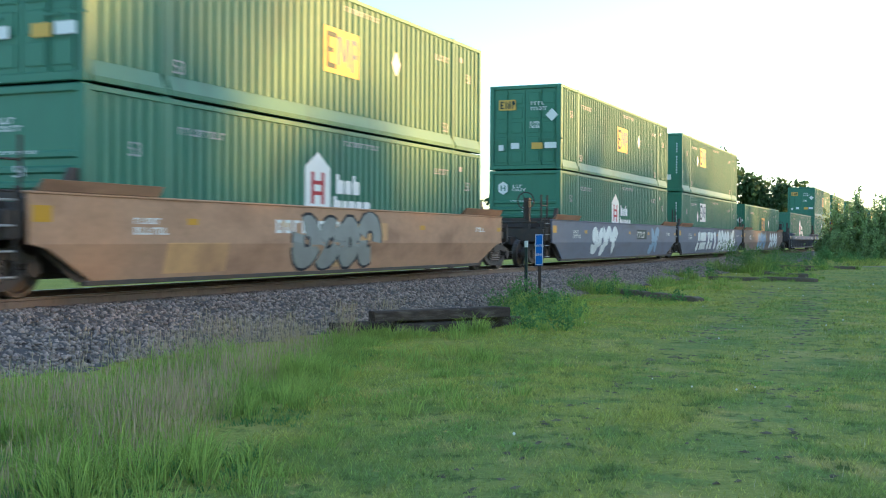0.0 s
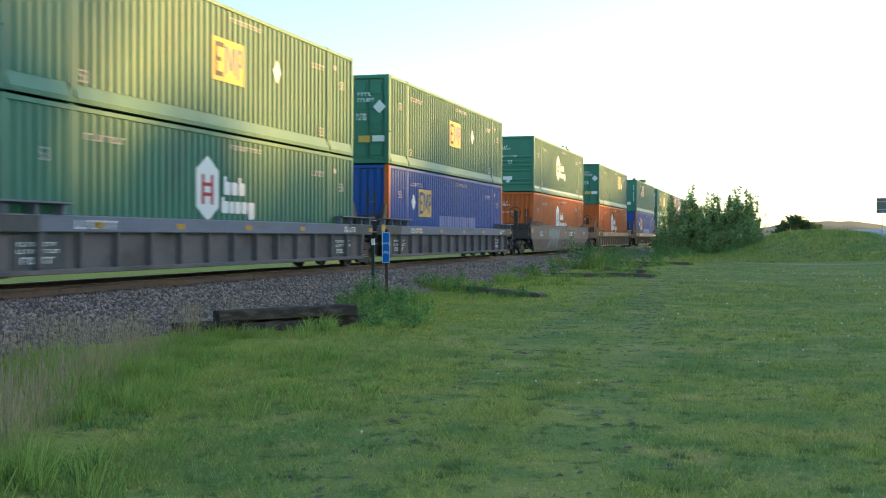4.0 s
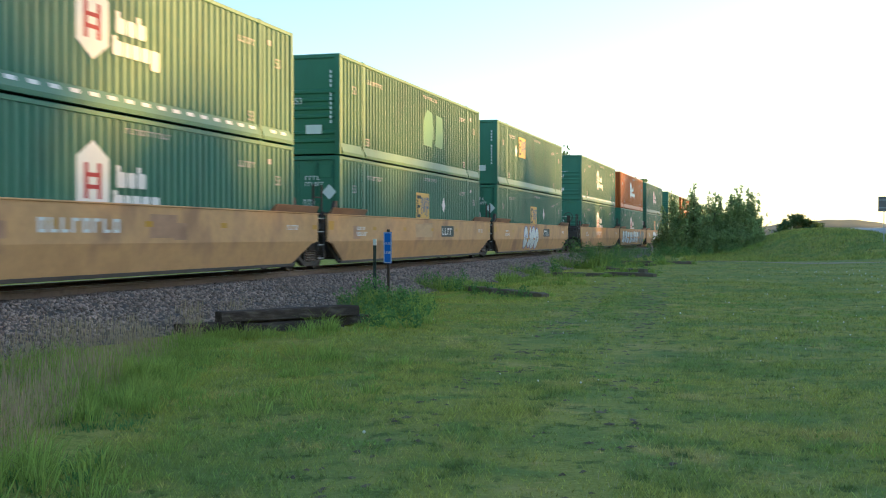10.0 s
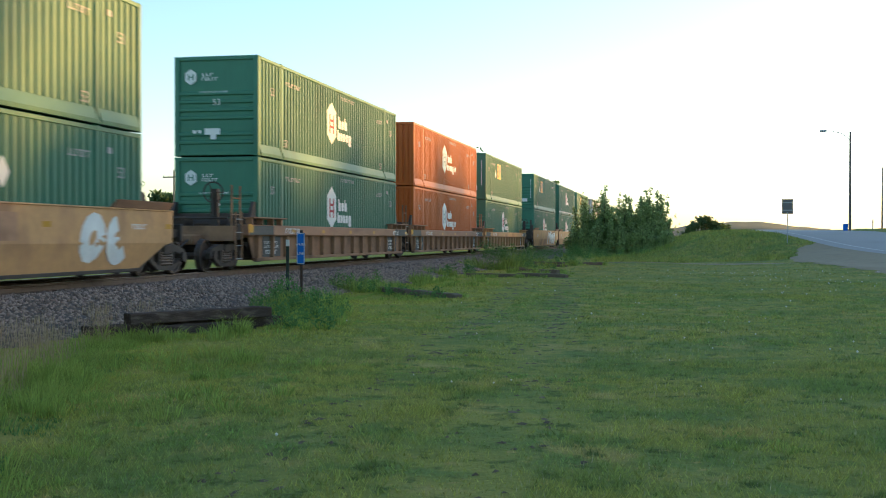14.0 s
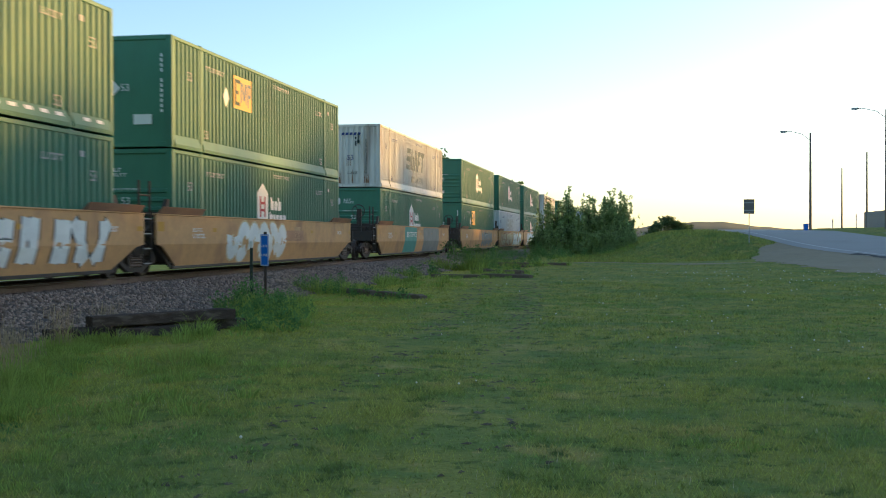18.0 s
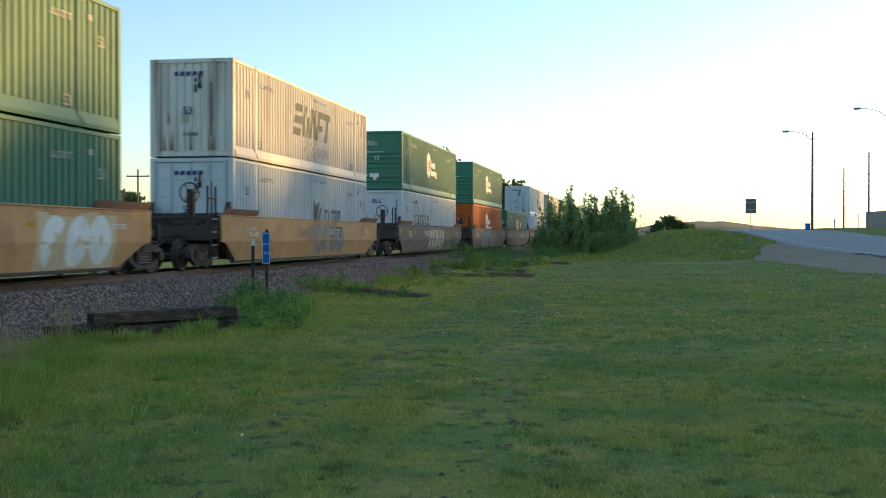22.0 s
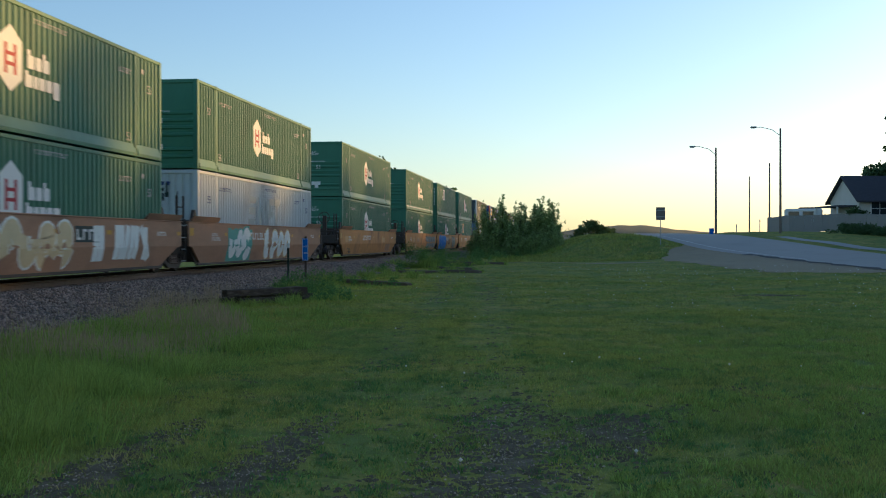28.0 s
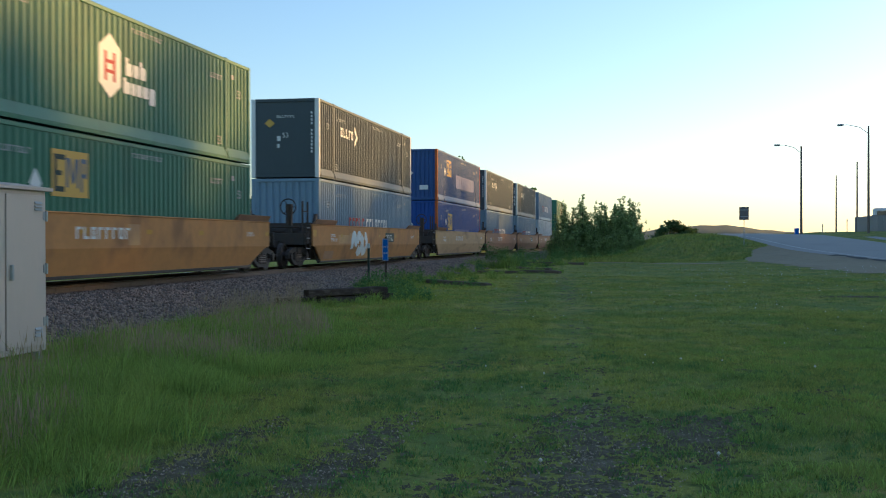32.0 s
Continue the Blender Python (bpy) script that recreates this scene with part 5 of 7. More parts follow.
# kind, colour, spacing to the next unit, upper box and its end, lower box and its end
UNITS = (
    ("panel", "rust", C, "emp door", "hub ribbed"), ("panel", "blue", A, "emp door", "hub ribbed"), ("panel", "blue", A, "emp smooth", "empw smooth"), ("panel", "grey", C, "", "emp door"),
    ("ribbed", "blue", A, "", "hub door"), ("ribbed", "blue", A, "emp door", "hub door"), ("ribbed", "blue", C, "emp door", "blue plain"), ("panel", "grey", C, "hub ribbed", "hubo plain"),
    ("ribbed", "buff", C, "emp door 10.3", "hubo plain"), ("ribbed", "buff", A, "emp smooth", "blue plain"), ("ribbed", "buff", A, "emp2 smooth", "empw ribbed"), ("ribbed", "buff", C, "navy plain", "lime ribbed"),
    ("panel", "tan", A, "hub ribbed", "hub ribbed"), ("panel", "tan", A, "faded ribbed", "emp door"), ("panel", "tan", C, "emp smooth", "emp door"), ("panel", "tan", A, "hub ribbed", "hub ribbed"),
    ("panel", "tan", A, "hubo plain", "hub ribbed"), ("panel", "tan", C, "hub ribbed", "emp door"), ("ribbed", "brown", A, "hub ribbed", "hub ribbed"), ("ribbed", "brown", A, "hubo plain", "hubo plain"),
    ("ribbed", "tan", C, "emp smooth", "hub ribbed"), ("panel", "tan", A, "emp ribbed", "hub ribbed"), ("panel", "tan", A, "hub ribbed", "hub ribbed"), ("panel", "tan", C, "emp smooth", "hub ribbed"),
    ("panel", "tan", C, "swift plain", "hub ribbed"), ("panel", "tan", A, "hub ribbed", "emp ribbed"), ("panel", "tan", A, "hub door", "swift0 plain"), ("panel", "tan", C, "hub ribbed", "hub door"),
    ("panel", "tan", C, "swift plain", "swift2 door"), ("panel", "grey", C, "hub ribbed", "stg smooth"), ("panel", "grey", A, "hub ribbed", "hubo plain"), ("panel", "grey", A, "", "emp door"),
    ("panel", "grey", C, "swift2 plain", "stg smooth"), ("panel", "red", A, "swift plain", "white plain"), ("panel", "brown", A, "hub ribbed", "hub ribbed"), ("panel", "brown", C, "hub ribbed", "swift0 plain"),
    ("panel", "amber", C, "hub ribbed", "hub ribbed"), ("panel", "amber", A, "hub ribbed", "hub ribbed"), ("panel", "amber", A, "empw smooth", "hub ribbed"), ("panel", "amber", C, "hub ribbed", "emp ribbed"),
    ("panel", "amber", C, "grey smooth", "sky plain"), ("panel", "buff", A, "navy plain", "blue plain"), ("panel", "brown", A, "grey smooth", "sky plain"), ("panel", "brown", A, "grey smooth", "sky plain"),
    ("panel", "brown", C, "sky plain", "white plain"), ("panel", "brown", C, "hub ribbed", "hub ribbed"),
)
TRAIN = []          # (thing, place along the train, height)
g = GLOSS
SPRAY = {
    0: ((6.0, 9.6, g["spray_grey"], g["spray_black"], 11, None), ), 1: ((3.3, 7.0, g["spray_white"], None, 12, None), (12.0, 14.2, g["spray_pale_blue"], None, 13, None)),
    2: ((3.0, 8.6, g["spray_white"], g["spray_black"], 14, None), (9.0, 14.6, g["spray_white"], None, 15, g["spray_grey"])), 3: ((4.6, 8.4, g["spray_pale_blue"], None, 16, g["spray_grey"]), (10.2, 14.4, g["spray_white"], None, 17, None)),
    7: ((3.5, 7.0, g["spray_grey"], None, 18, None), ), 14: ((5.0, 8.6, g["spray_white"], g["spray_purple"], 19, None), ),
    16: ((0.2, 11.2, g["spray_white"], g["spray_black"], 20, None), (11.6, 15.6, g["spray_grey"], g["spray_black"], 21, None)), 17: ((5.0, 10.0, g["spray_white"], g["spray_grey"], 22, None), (13.2, 15.4, g["spray_white"], None, 23, None)),
    21: ((8.6, 14.4, g["spray_white"], g["spray_black"], 24, None), ), 22: ((11.0, 15.8, g["spray_white"], g["spray_black"], 25, None), ), 23: ((3.6, 9.0, g["spray_white"], g["spray_cream"], 26, None), ),
    25: ((8.4, 14.0, g["spray_grey"], None, 27, None), ), 26: ((0.4, 8.4, g["spray_cream"], g["spray_red"], 28, None), (9.2, 15.6, g["spray_white"], g["teal"], 29, None)), 27: ((2.0, 10.4, g["spray_white"], g["spray_cream"], 30, None), (12.4, 15.4, g["spray_white"], None, 44, g["spray_cream"])),
    28: ((8.0, 12.0, g["spray_grey"], None, 31, None), ), 29: ((6.6, 11.0, g["spray_cream"], g["spray_black"], 32, g["spray_grey"]), ), 30: ((3.4, 10.6, g["spray_grey"], g["spray_cream"], 33, None), ),
    33: ((8.6, 12.6, g["spray_white"], g["spray_pale_blue"], 34, g["spray_pale_blue"]), (14.0, 17.4, g["teal"], g["spray_white"], 35, None)), 34: ((2.0, 9.8, g["spray_cream"], g["spray_white"], 36, None), (11.0, 15.0, g["spray_white"], None, 37, None)),
    35: ((3.0, 5.6, g["spray_white"], g["teal"], 38, g["teal"]), (7.6, 11.6, g["spray_white"], g["spray_cream"], 39, None)), 37: ((10.6, 16.6, g["spray_grey"], g["spray_black"], 40, None), ),
    38: ((0.4, 5.8, g["spray_blue"], g["spray_pale_blue"], 41, g["spray_blue"]), (11.4, 14.2, g["spray_grey"], g["spray_black"], 42, None)), 40: ((4.0, 6.6, g["spray_white"], None, 43, None), ),
}


def make_train():
    at = 13.7
    for i, (kind, colour, step, upper, lower) in enumerate(UNITS):
        near_shared = i > 0 and UNITS[i - 1][2] == A
        car = well_car(kind, colour, near_shared, step == A)
        TRAIN.append((car, at, RAIL))
        ribbed = kind == "ribbed"
        for y0, y1, fill, line, seed, back in SPRAY.get(i, ()):
            graffiti(car, y0, y1, fill, line, seed, back=back)
        if i == 24:
            car_patch(car, "repaint_patch", 4.6, 7.6, 0.24, 1.5, g["teal"], False, "green sprayed patch", 0.1)
            car_patch(car, "repaint_patch", 9.6, 14.2, 0.24, 1.5, g["spray_grey"], False, "grey sprayed patch", -0.1)
        if i in (15, 36):
            me = letters("53", 0.72, g["ink"])
            part("length_mark", me, g["ink"], car, "large dark stencilled number", Matrix.Translation((1.40, 1.1, 0.52)) @ pose(0, 0, 0, 76, 0, 90))
        if i == 38:
            car_patch(car, "repaint_patch", 7.2, 10.6, 0.3, 1.4, WELL["tan"], False, "pale repainted patch", 0.05)
            gm = bmesh.new()
            patch_mesh(gm, [band(7.9 + 0.62 * q, 8.36 + 0.62 * q, 0.62, 1.18, 0.1) for q in range(3)])
            part("emblem_bars", gm, g["rust"], car, "faded reddish emblem drawn as bars", Matrix.Translation((0.004, 0, 0)))
        if colour in ("tan", "rust", "amber") and not ribbed:
            rr = random.Random(300 + i)
            for k in range(4):
                y0, z0 = rr.uniform(0, 13.5), rr.choice((0.3, 0.86, 0.9))
                car_patch(car, "repaint_patch", y0, y0 + rr.uniform(0.5, 2.0), z0, min(1.49, z0 + rr.uniform(0.25, 0.55)), WELL[rr.choice(("amber", "rust", "tan") if colour == "amber" else ("buff", "rust", "tan"))], False, "faded repainted patch", rr.uniform(-0.05, 0.05)).location.x = -0.004
        # reporting marks, as bars in a dark or pale box
        if not ribbed:
            if i % 3 == 1 or i in (14, 21):
                car_patch(car, "mark_box", 9.9, 11.6, 0.92, 1.32, g["ink"], label="dark box behind the reporting mark")
                z0 = 0.98
            else:
                z0 = 1.0
            gm = bmesh.new()
            patch_mesh(gm, [band(a[0][0], a[1][0], a[0][1], a[2][1]) for a in bars(10.0 if z0 < 1 else 5.2, z0, 1.4 if z0 < 1 else 2.6, 0.26, 4 if z0 < 1 else 8, i)])
            tagged(part("reporting_mark", gm, g["white"], car, "", Matrix.Translation((0.003, 0, 0))), kind="stuff")
            gm = bmesh.new()
            patch_mesh(gm, [band(a[0][0], a[1][0], a[0][1], a[2][1]) for a in bars(1.0, 0.95, 0.9, 0.12, 6, i + 50) + bars(1.0, 1.12, 0.7, 0.1, 5, i + 70) + bars(15.4, 1.1, 0.7, 0.12, 5, i + 90)])
            tagged(part("data_panel", gm, g["white"], car), kind="stuff")
        else:
            gm = bmesh.new()
            patch_mesh(gm, [band(a[0][0], a[1][0], a[0][1], a[2][1], 0, True) for a in bars(1.8, 1.04, 1.4, 0.16, 8, i) + bars(15.0, 1.04, 0.9, 0.16, 5, i + 7)])
            tagged(part("reporting_mark", gm, g["white"], car), kind="stuff")
        for words, level, taped, z in ((lower, 0, (12, 15, 22, 37), RAIL + 0.36), (upper, 1, (7, 12, 15, 22, 37), RAIL + 0.36 + HIGH + 0.03)):
            if words:
                code, end, *mark = words.split()
                TRAIN.append((container(code, end, level, i in taped, *(float(q) for q in mark)), at, z))
        at += step


make_train()

# seconds, metres that the train has run
RUN = ((0.0, 0.0), (2.0, 51.1), (3.0, 77.1), (6.0, 154.9), (8.0, 207.3), (10.0, 259.4), (12.0, 311.7), (13.0, 337.8), (16.0, 416.5), (18.0, 468.6), (20.0, 521.0), (22.0, 573.4), (24.0, 625.7),
       (25.0, 651.6), (26.0, 677.6), (26.5, 690.4), (27.0, 702.8), (27.5, 715.4), (28.0, 728.5), (29.0, 754.6), (30.0, 780.8), (31.0, 807.0), (32.0, 833.1))

# ---- beside the track ----
def ground_at(x, y):
    return float(terrain(x, y))


def signal_cabinet():
    c = new("signal_cabinet")
    c.location = (0, -5.1, 0)
    tagged(c, "tall pale aluminium equipment cabinet with hinged doors, on legs beside ballast", "cabinet")
    bm = bmesh.new()
    box(bm, -8.9, -8.0, 6.2, 8.2, 0.16, 2.28, 0.01)
    part("body", bm, CABINET, c)
    bm = bmesh.new()
    prism(bm, [(-8.97, 2.283), (-7.93, 2.283), (-7.93, 2.325), (-8.45, 2.40), (-8.97, 2.325)], 6.12, 8.28)
    part("roof", bm, CABINET, c, "overhanging metal roof")
    for k, y in enumerate((6.24, 7.22)):
        bm = bmesh.new()
        box(bm, -8.0, -7.975, y, y + 0.94, 0.24, 2.22, 0.006)
        d = part("door", bm, CABINET, c)
        for z in (0.55, 1.25, 1.95):
            bm = bmesh.new()
            hy = y + 0.94 if k else y
            tube(bm, (-7.965, hy, z - 0.07), (-7.965, hy, z + 0.07), 0.018, n=8)
            box(bm, -7.977, -7.968, hy - 0.07, hy + 0.05, z - 0.055, z + 0.055)
            part("hinge", bm, STEEL, d, "bright steel hinge")
        for z0 in (0.36, 2.02):
            for i in range(3):
                bm = bmesh.new()
                yy = y + (0.66 if k else 0.12)
                prism(bm, [(-7.975, z0 + i * 0.045), (-7.95, z0 + i * 0.045), (-7.975, z0 + 0.03 + i * 0.045)], yy, yy + 0.17)
                part("louvre", bm, STEEL, d)
    bm = bmesh.new()
    box(bm, -7.975, -7.93, 7.28, 7.33, 1.12, 1.32, 0.01)
    part("latch_handle", bm, STEEL, c, "steel latch handle")
    for x in (-8.82, -8.08):
        for y in (6.28, 8.12):
            bm = bmesh.new()
            box(bm, x - 0.04, x + 0.04, y - 0.04, y + 0.04, -0.1, 0.16, 0.005)
            part("leg", bm, STEEL, c)


signal_cabinet()


def marker_sign():
    x, y = -8.31, 24.3
    z = ground_at(x, y)
    s = new("marker_sign")
    s.location = (x, y, z)
    tagged(s, "narrow blue utility marker sign with white lettering on a thin post", "sign")
    bm = bmesh.new()
    prism(bm, [(-0.03, -0.02), (0.03, -0.02), (0.03, 0.02), (0.012, 0.02), (0.012, -0.008), (-0.012, -0.008), (-0.012, 0.02), (-0.03, 0.02)], -0.2, 1.72)
    bmesh.ops.rotate(bm, verts=bm.verts[:], cent=(0, 0, 0), matrix=Matrix.Rotation(radians(90), 3, "X"))
    part("post", bm, mat("rusty_sign_post", (0.09, 0.06, 0.045), 0.7, 0.3, 0.3, 6), s)
    turn = pose(0, 0, 0, 0, 0, -14)
    bm = bmesh.new()
    box(bm, -0.105, 0.105, -0.034, -0.030, 0.96, 1.66)
    panel = part("panel", bm, SIGN_BLUE, s, "blue panel with a white border", turn)
    bm = bmesh.new()
    for a, b, c, d in ((-0.1, 0.1, 0.97, 0.985), (-0.1, 0.1, 1.635, 1.65), (-0.1, -0.085, 0.985, 1.635), (0.085, 0.1, 0.985, 1.635)):
        box(bm, a, b, -0.037, -0.0345, c, d)
    part("border", bm, TRIM_WHITE, panel)
    for words, z0, size in (("WATER", 1.40, 0.075), ("LINE", 1.20, 0.085)):
        part("lettering", letters(words, size, TRIM_WHITE, 0.001), TRIM_WHITE, panel, "", Matrix.Translation((0, -0.0365, z0)) @ pose(0, 0, 0, 90, 0, 0))
    bm = bmesh.new()
    tube(bm, (0, 0, 1.66), (0, 0, 1.72), 0.035, n=8)
    part("bolt", bm, IRON, s)
    p = new("marker_post")
    px, py = -9.45, 26.6
    p.location = (px, py, ground_at(px, py))
    tagged(p, "thin dark green steel post with a white tip, in weeds", "post")
    bm = bmesh.new()
    prism(bm, [(-0.035, -0.02), (0.035, -0.02), (0.035, 0.02), (0.012, 0.02), (0.012, -0.006), (-0.012, -0.006), (-0.012, 0.02), (-0.035, 0.02)], -0.2, 1.38)
    bmesh.ops.rotate(bm, verts=bm.verts[:], cent=(0, 0, 0), matrix=Matrix.Rotation(radians(90), 3, "X"))
    part("shaft", bm, POST, p)
    bm = bmesh.new()
    box(bm, -0.04, 0.04, -0.025, 0.025, 1.381, 1.54, 0.004)
    part("tip", bm, TRIM_WHITE, p, "white-painted tip")


marker_sign()


def tie(x0, y0, x1, y1, z, seed, tilt=0.0):
    """An old railway sleeper, lying from one point to another, its underside at z."""
    r = random.Random(seed)
    d = math.hypot(x1 - x0, y1 - y0)
    bm = bmesh.new()
    n = 10
    rings = []
    for i in range(n + 1):
        u = d * i / n
        w, h = 0.115 + r.uniform(-0.008, 0.008), 0.18 + r.uniform(-0.014, 0.01)
        if i in (0, n):
            w, h = w - 0.012, h - 0.015
        rings.append([bm.verts.new((u, a, b)) for a, b in ((-w, 0.01), (-w + 0.012, 0), (w - 0.012, 0), (w, 0.01), (w, h - 0.02), (w - 0.02, h), (-w + 0.02, h), (-w, h - 0.02))])
    for a, b in zip(rings, rings[1:]):
        for i in range(8):
            bm.faces.new((a[i], a[(i + 1) % 8], b[(i + 1) % 8], b[i]))
    bm.faces.new(rings[0])
    bm.faces.new(rings[-1])
    ob = new("railway_tie", mesh_of(bm, TIE_WOOD if y0 < 25 else TIE_GREY))
    ob.matrix_basis = Matrix.Translation((x0, y0, z)) @ Euler((radians(tilt), 0, math.atan2(y1 - y0, x1 - x0))).to_matrix().to_4x4()
    return tagged(ob, "blackened old wooden railway tie lying in weedy grass", "railway tie", "discarded ties")


for k, (x0, y0, x1, y1, z) in enumerate((
        (-8.55, 16.6, -7.05, 18.85, 0.22), (-8.4, 17.2, -6.98, 19.25, 0.04), (-9.35, 16.7, -7.9, 18.8, 0.02), (-8.3, 16.9, -7.2, 18.5, 0.0),
        (-9.3, 33.6, -7.6, 31.5, 0.03), (-7.45, 31.6, -5.75, 29.5, 0.02), (-8.7, 46.4, -6.2, 45.3, 0.03), (-6.5, 45.8, -4.4, 44.3, 0.02), (-8.9, 57.2, -6.9, 55.2, 0.02), (-7.4, 52.2, -5.4, 50.6, 0.02),
        (-8.7, 63.0, -6.3, 62.0, 0.15), (-8.5, 62.6, -6.1, 61.7, 0.0), (-9.9, 66.4, -7.4, 66.0, 0.02), (-7.0, 69.4, -4.6, 69.0, 0.02))):
    tie(x0, y0, x1, y1, z + ground_at((x0 + x1) / 2, (y0 + y1) / 2) - (0.02 if k < 4 else 0.05), k)


# ---- plants ----
def limb(bm, a, b, r0, r1):
    tube(bm, a, b, r0, r1, 6)


def leaf_cloud(centres, radii, n, size, r, even=True):
    """Small leaf quads scattered through many clumps: verts and faces."""
    k = r.integers(0, len(centres), n) if even else r.choice(len(centres), n, p=radii[:, 0] ** 2 / (radii[:, 0] ** 2).sum())
    d = r.normal(size=(n, 3))
    d /= np.linalg.norm(d, axis=1)[:, None]
    d *= (r.random(n) ** 0.45)[:, None]
    p = centres[k] + d * radii[k]
    a = r.normal(size=(n, 3))
    a /= np.linalg.norm(a, axis=1)[:, None]
    b = np.cross(a, r.normal(size=(n, 3)))
    b /= np.linalg.norm(b, axis=1)[:, None]
    s = size * r.uniform(0.6, 1.4, n)[:, None]
    q = np.stack((p - a * s, p + b * s * 0.55, p + a * s, p - b * s * 0.55), 1)
    return q.reshape(-1, 3), np.arange(4 * n).reshape(n, 4)


def tree(x, y, high, spread, seed, leaves, size, label, leaf=LEAF, stems=1, low=0.25, group="", category="tree", spiky=False, exact=False):
    r = np.random.default_rng(seed)
    z = ground_at(x, y)
    t = new("tree" if category == "tree" else "shrub")
    t.location = (x, y, z)
    tagged(t, label, category, group)
    bm = bmesh.new()
    centres, radii = [], []
    for s in range(stems):
        a0 = r.uniform(0, 6.28)
        off = Vector((math.cos(a0), math.sin(a0), 0)) * (0.0 if stems == 1 else spread * 0.18)
        lean = Vector((math.cos(a0), math.sin(a0), 0)) * (0.05 if stems == 1 else 0.16) * high
        top = off + lean + Vector((0, 0, high * r.uniform(0.72, 0.85)))
        mid = off + lean * 0.35 + Vector((0, 0, high * 0.4))
        w = 0.022 * high / (stems ** 0.5)
        limb(bm, off + Vector((0, 0, -0.2)), mid, w * 1.25, w * 0.8)
        limb(bm, mid, top, w * 0.8, w * 0.2)
        for i in range(int(14 / stems) + 3):
            u = r.uniform(low, 0.98)
            base = mid.lerp(top, max(0, (u - 0.4) / 0.6)) if u > 0.4 else off.lerp(mid, u / 0.4)
            ang = r.uniform(0, 6.28)
            reach = spread * 0.5 * r.uniform(0.45, 1.0) * (1.0 - 0.55 * max(0, u - 0.45) / 0.55)
            tip = base + Vector((math.cos(ang) * reach, math.sin(ang) * reach, high * r.uniform(0.04, 0.16)))
            limb(bm, base, tip, w * 0.4, w * 0.08)
            for j in range(4):
                c = base.lerp(tip, 0.35 + 0.65 * j / 3)
                centres.append((c.x + r.normal(0, 0.05 * spread), c.y + r.normal(0, 0.05 * spread), c.z + r.normal(0, 0.03 * high)))
                q = spread * r.uniform(0.10, 0.19)
                radii.append((q, q, q * r.uniform(0.7, 1.2)))
            if spiky:
                c = tip + Vector((0, 0, high * 0.05))
                limb(bm, tip, c, w * 0.12, w * 0.04)
                centres.append(tuple(c))
                radii.append((spread * 0.045, spread * 0.045, high * 0.06))
        centres.append(tuple(top))
        radii.append((spread * 0.09, spread * 0.09, high * 0.12))
    v, f = leaf_cloud(np.array(centres), np.array(radii), leaves, size, r)
    if exact:
        k = high / np.percentile(v[:, 2], 99)
        v[:, 2] *= k
        for q in bm.verts:
            q.co.z *= k
    part("trunk", bm, BARK, t, "grey-brown trunk and limbs")
    crown = soup("crown", v, f, leaf)
    crown.parent = t
    crown["label"] = "uneven green foliage with gaps"
    return t


def shoot_bush(x, y, high, wide, seed):
    """A bush of many upright shoots with thick leafy clusters, uneven at the top."""
    r = np.random.default_rng(seed)
    t = new("shrub")
    t.location = (x, y, ground_at(x, y) - 0.05)
    tagged(t, "bushy dark green shrub with upright leafy shoots beside the track", "shrub", "bushes by the track")
    bm = bmesh.new()
    centres, radii = [], []
    for i in range(13):
        a, q = r.uniform(0, 6.28), wide * 0.45 * math.sqrt(r.random())
        base = Vector((q * math.cos(a) * 0.5, q * math.sin(a) * 0.5, 0))
        h = high * (1.0 - 0.42 * (q / (wide * 0.45)) ** 1.4) * (1.0 if i == 0 else r.uniform(0.62, 0.95))
        top = Vector((q * math.cos(a) * 1.2 + r.normal(0, 0.15), q * math.sin(a) * 1.2 + r.normal(0, 0.15), h))
        limb(bm, base, top, 0.045, 0.008)
        for j in range(8):
            u = 0.08 + 0.92 * j / 7
            c = base.lerp(top, u)
            k = (0.62 - 0.36 * u) * r.uniform(0.6, 1.35)
            centres.append((c.x + r.normal(0, 0.22 * (1.1 - u)), c.y + r.normal(0, 0.2), c.z - 0.3 * k))
            radii.append((k * 0.85, k * 0.85, k * 1.5))
            if r.random() < 0.35 and u > 0.35:
                side = Vector((r.normal(0, 0.55), r.normal(0, 0.4), r.uniform(0.1, 0.5)))
                limb(bm, c, c + side, 0.015, 0.004)
                centres.append(tuple(c + side))
                radii.append((k * 0.4, k * 0.4, k * 0.8))
    part("trunk", bm, BARK, t, "thin grey-brown stems")
    v, f = leaf_cloud(np.array(centres), np.array(radii), 11000, 0.10, r, False)
    crown = soup("crown", v, f, BUSH_LEAF)
    crown.parent = t
    crown["label"] = "dense dark foliage with ragged gaps"


for x, y, h, w, k in ((-8.1, 103.0, 7.2, 2.8, 1), (-7.0, 104.0, 7.0, 2.6, 2), (-5.7, 102.5, 6.2, 3.0, 3), (-4.2, 103.5, 7.9, 3.2, 4), (-3.0, 103.0, 6.5, 2.8, 5), (-2.1, 103.4, 6.3, 2.4, 6), (-7.9, 101.2, 3.0, 3.0, 8), (-5.6, 101.0, 2.8, 3.2, 9), (-3.6, 100.8, 2.9, 3.0, 10), (-2.0, 101.4, 2.6, 2.4, 11), (-9.2, 103.6, 3.0, 1.6, 12)):
    shoot_bush(x, y, h, w, k)
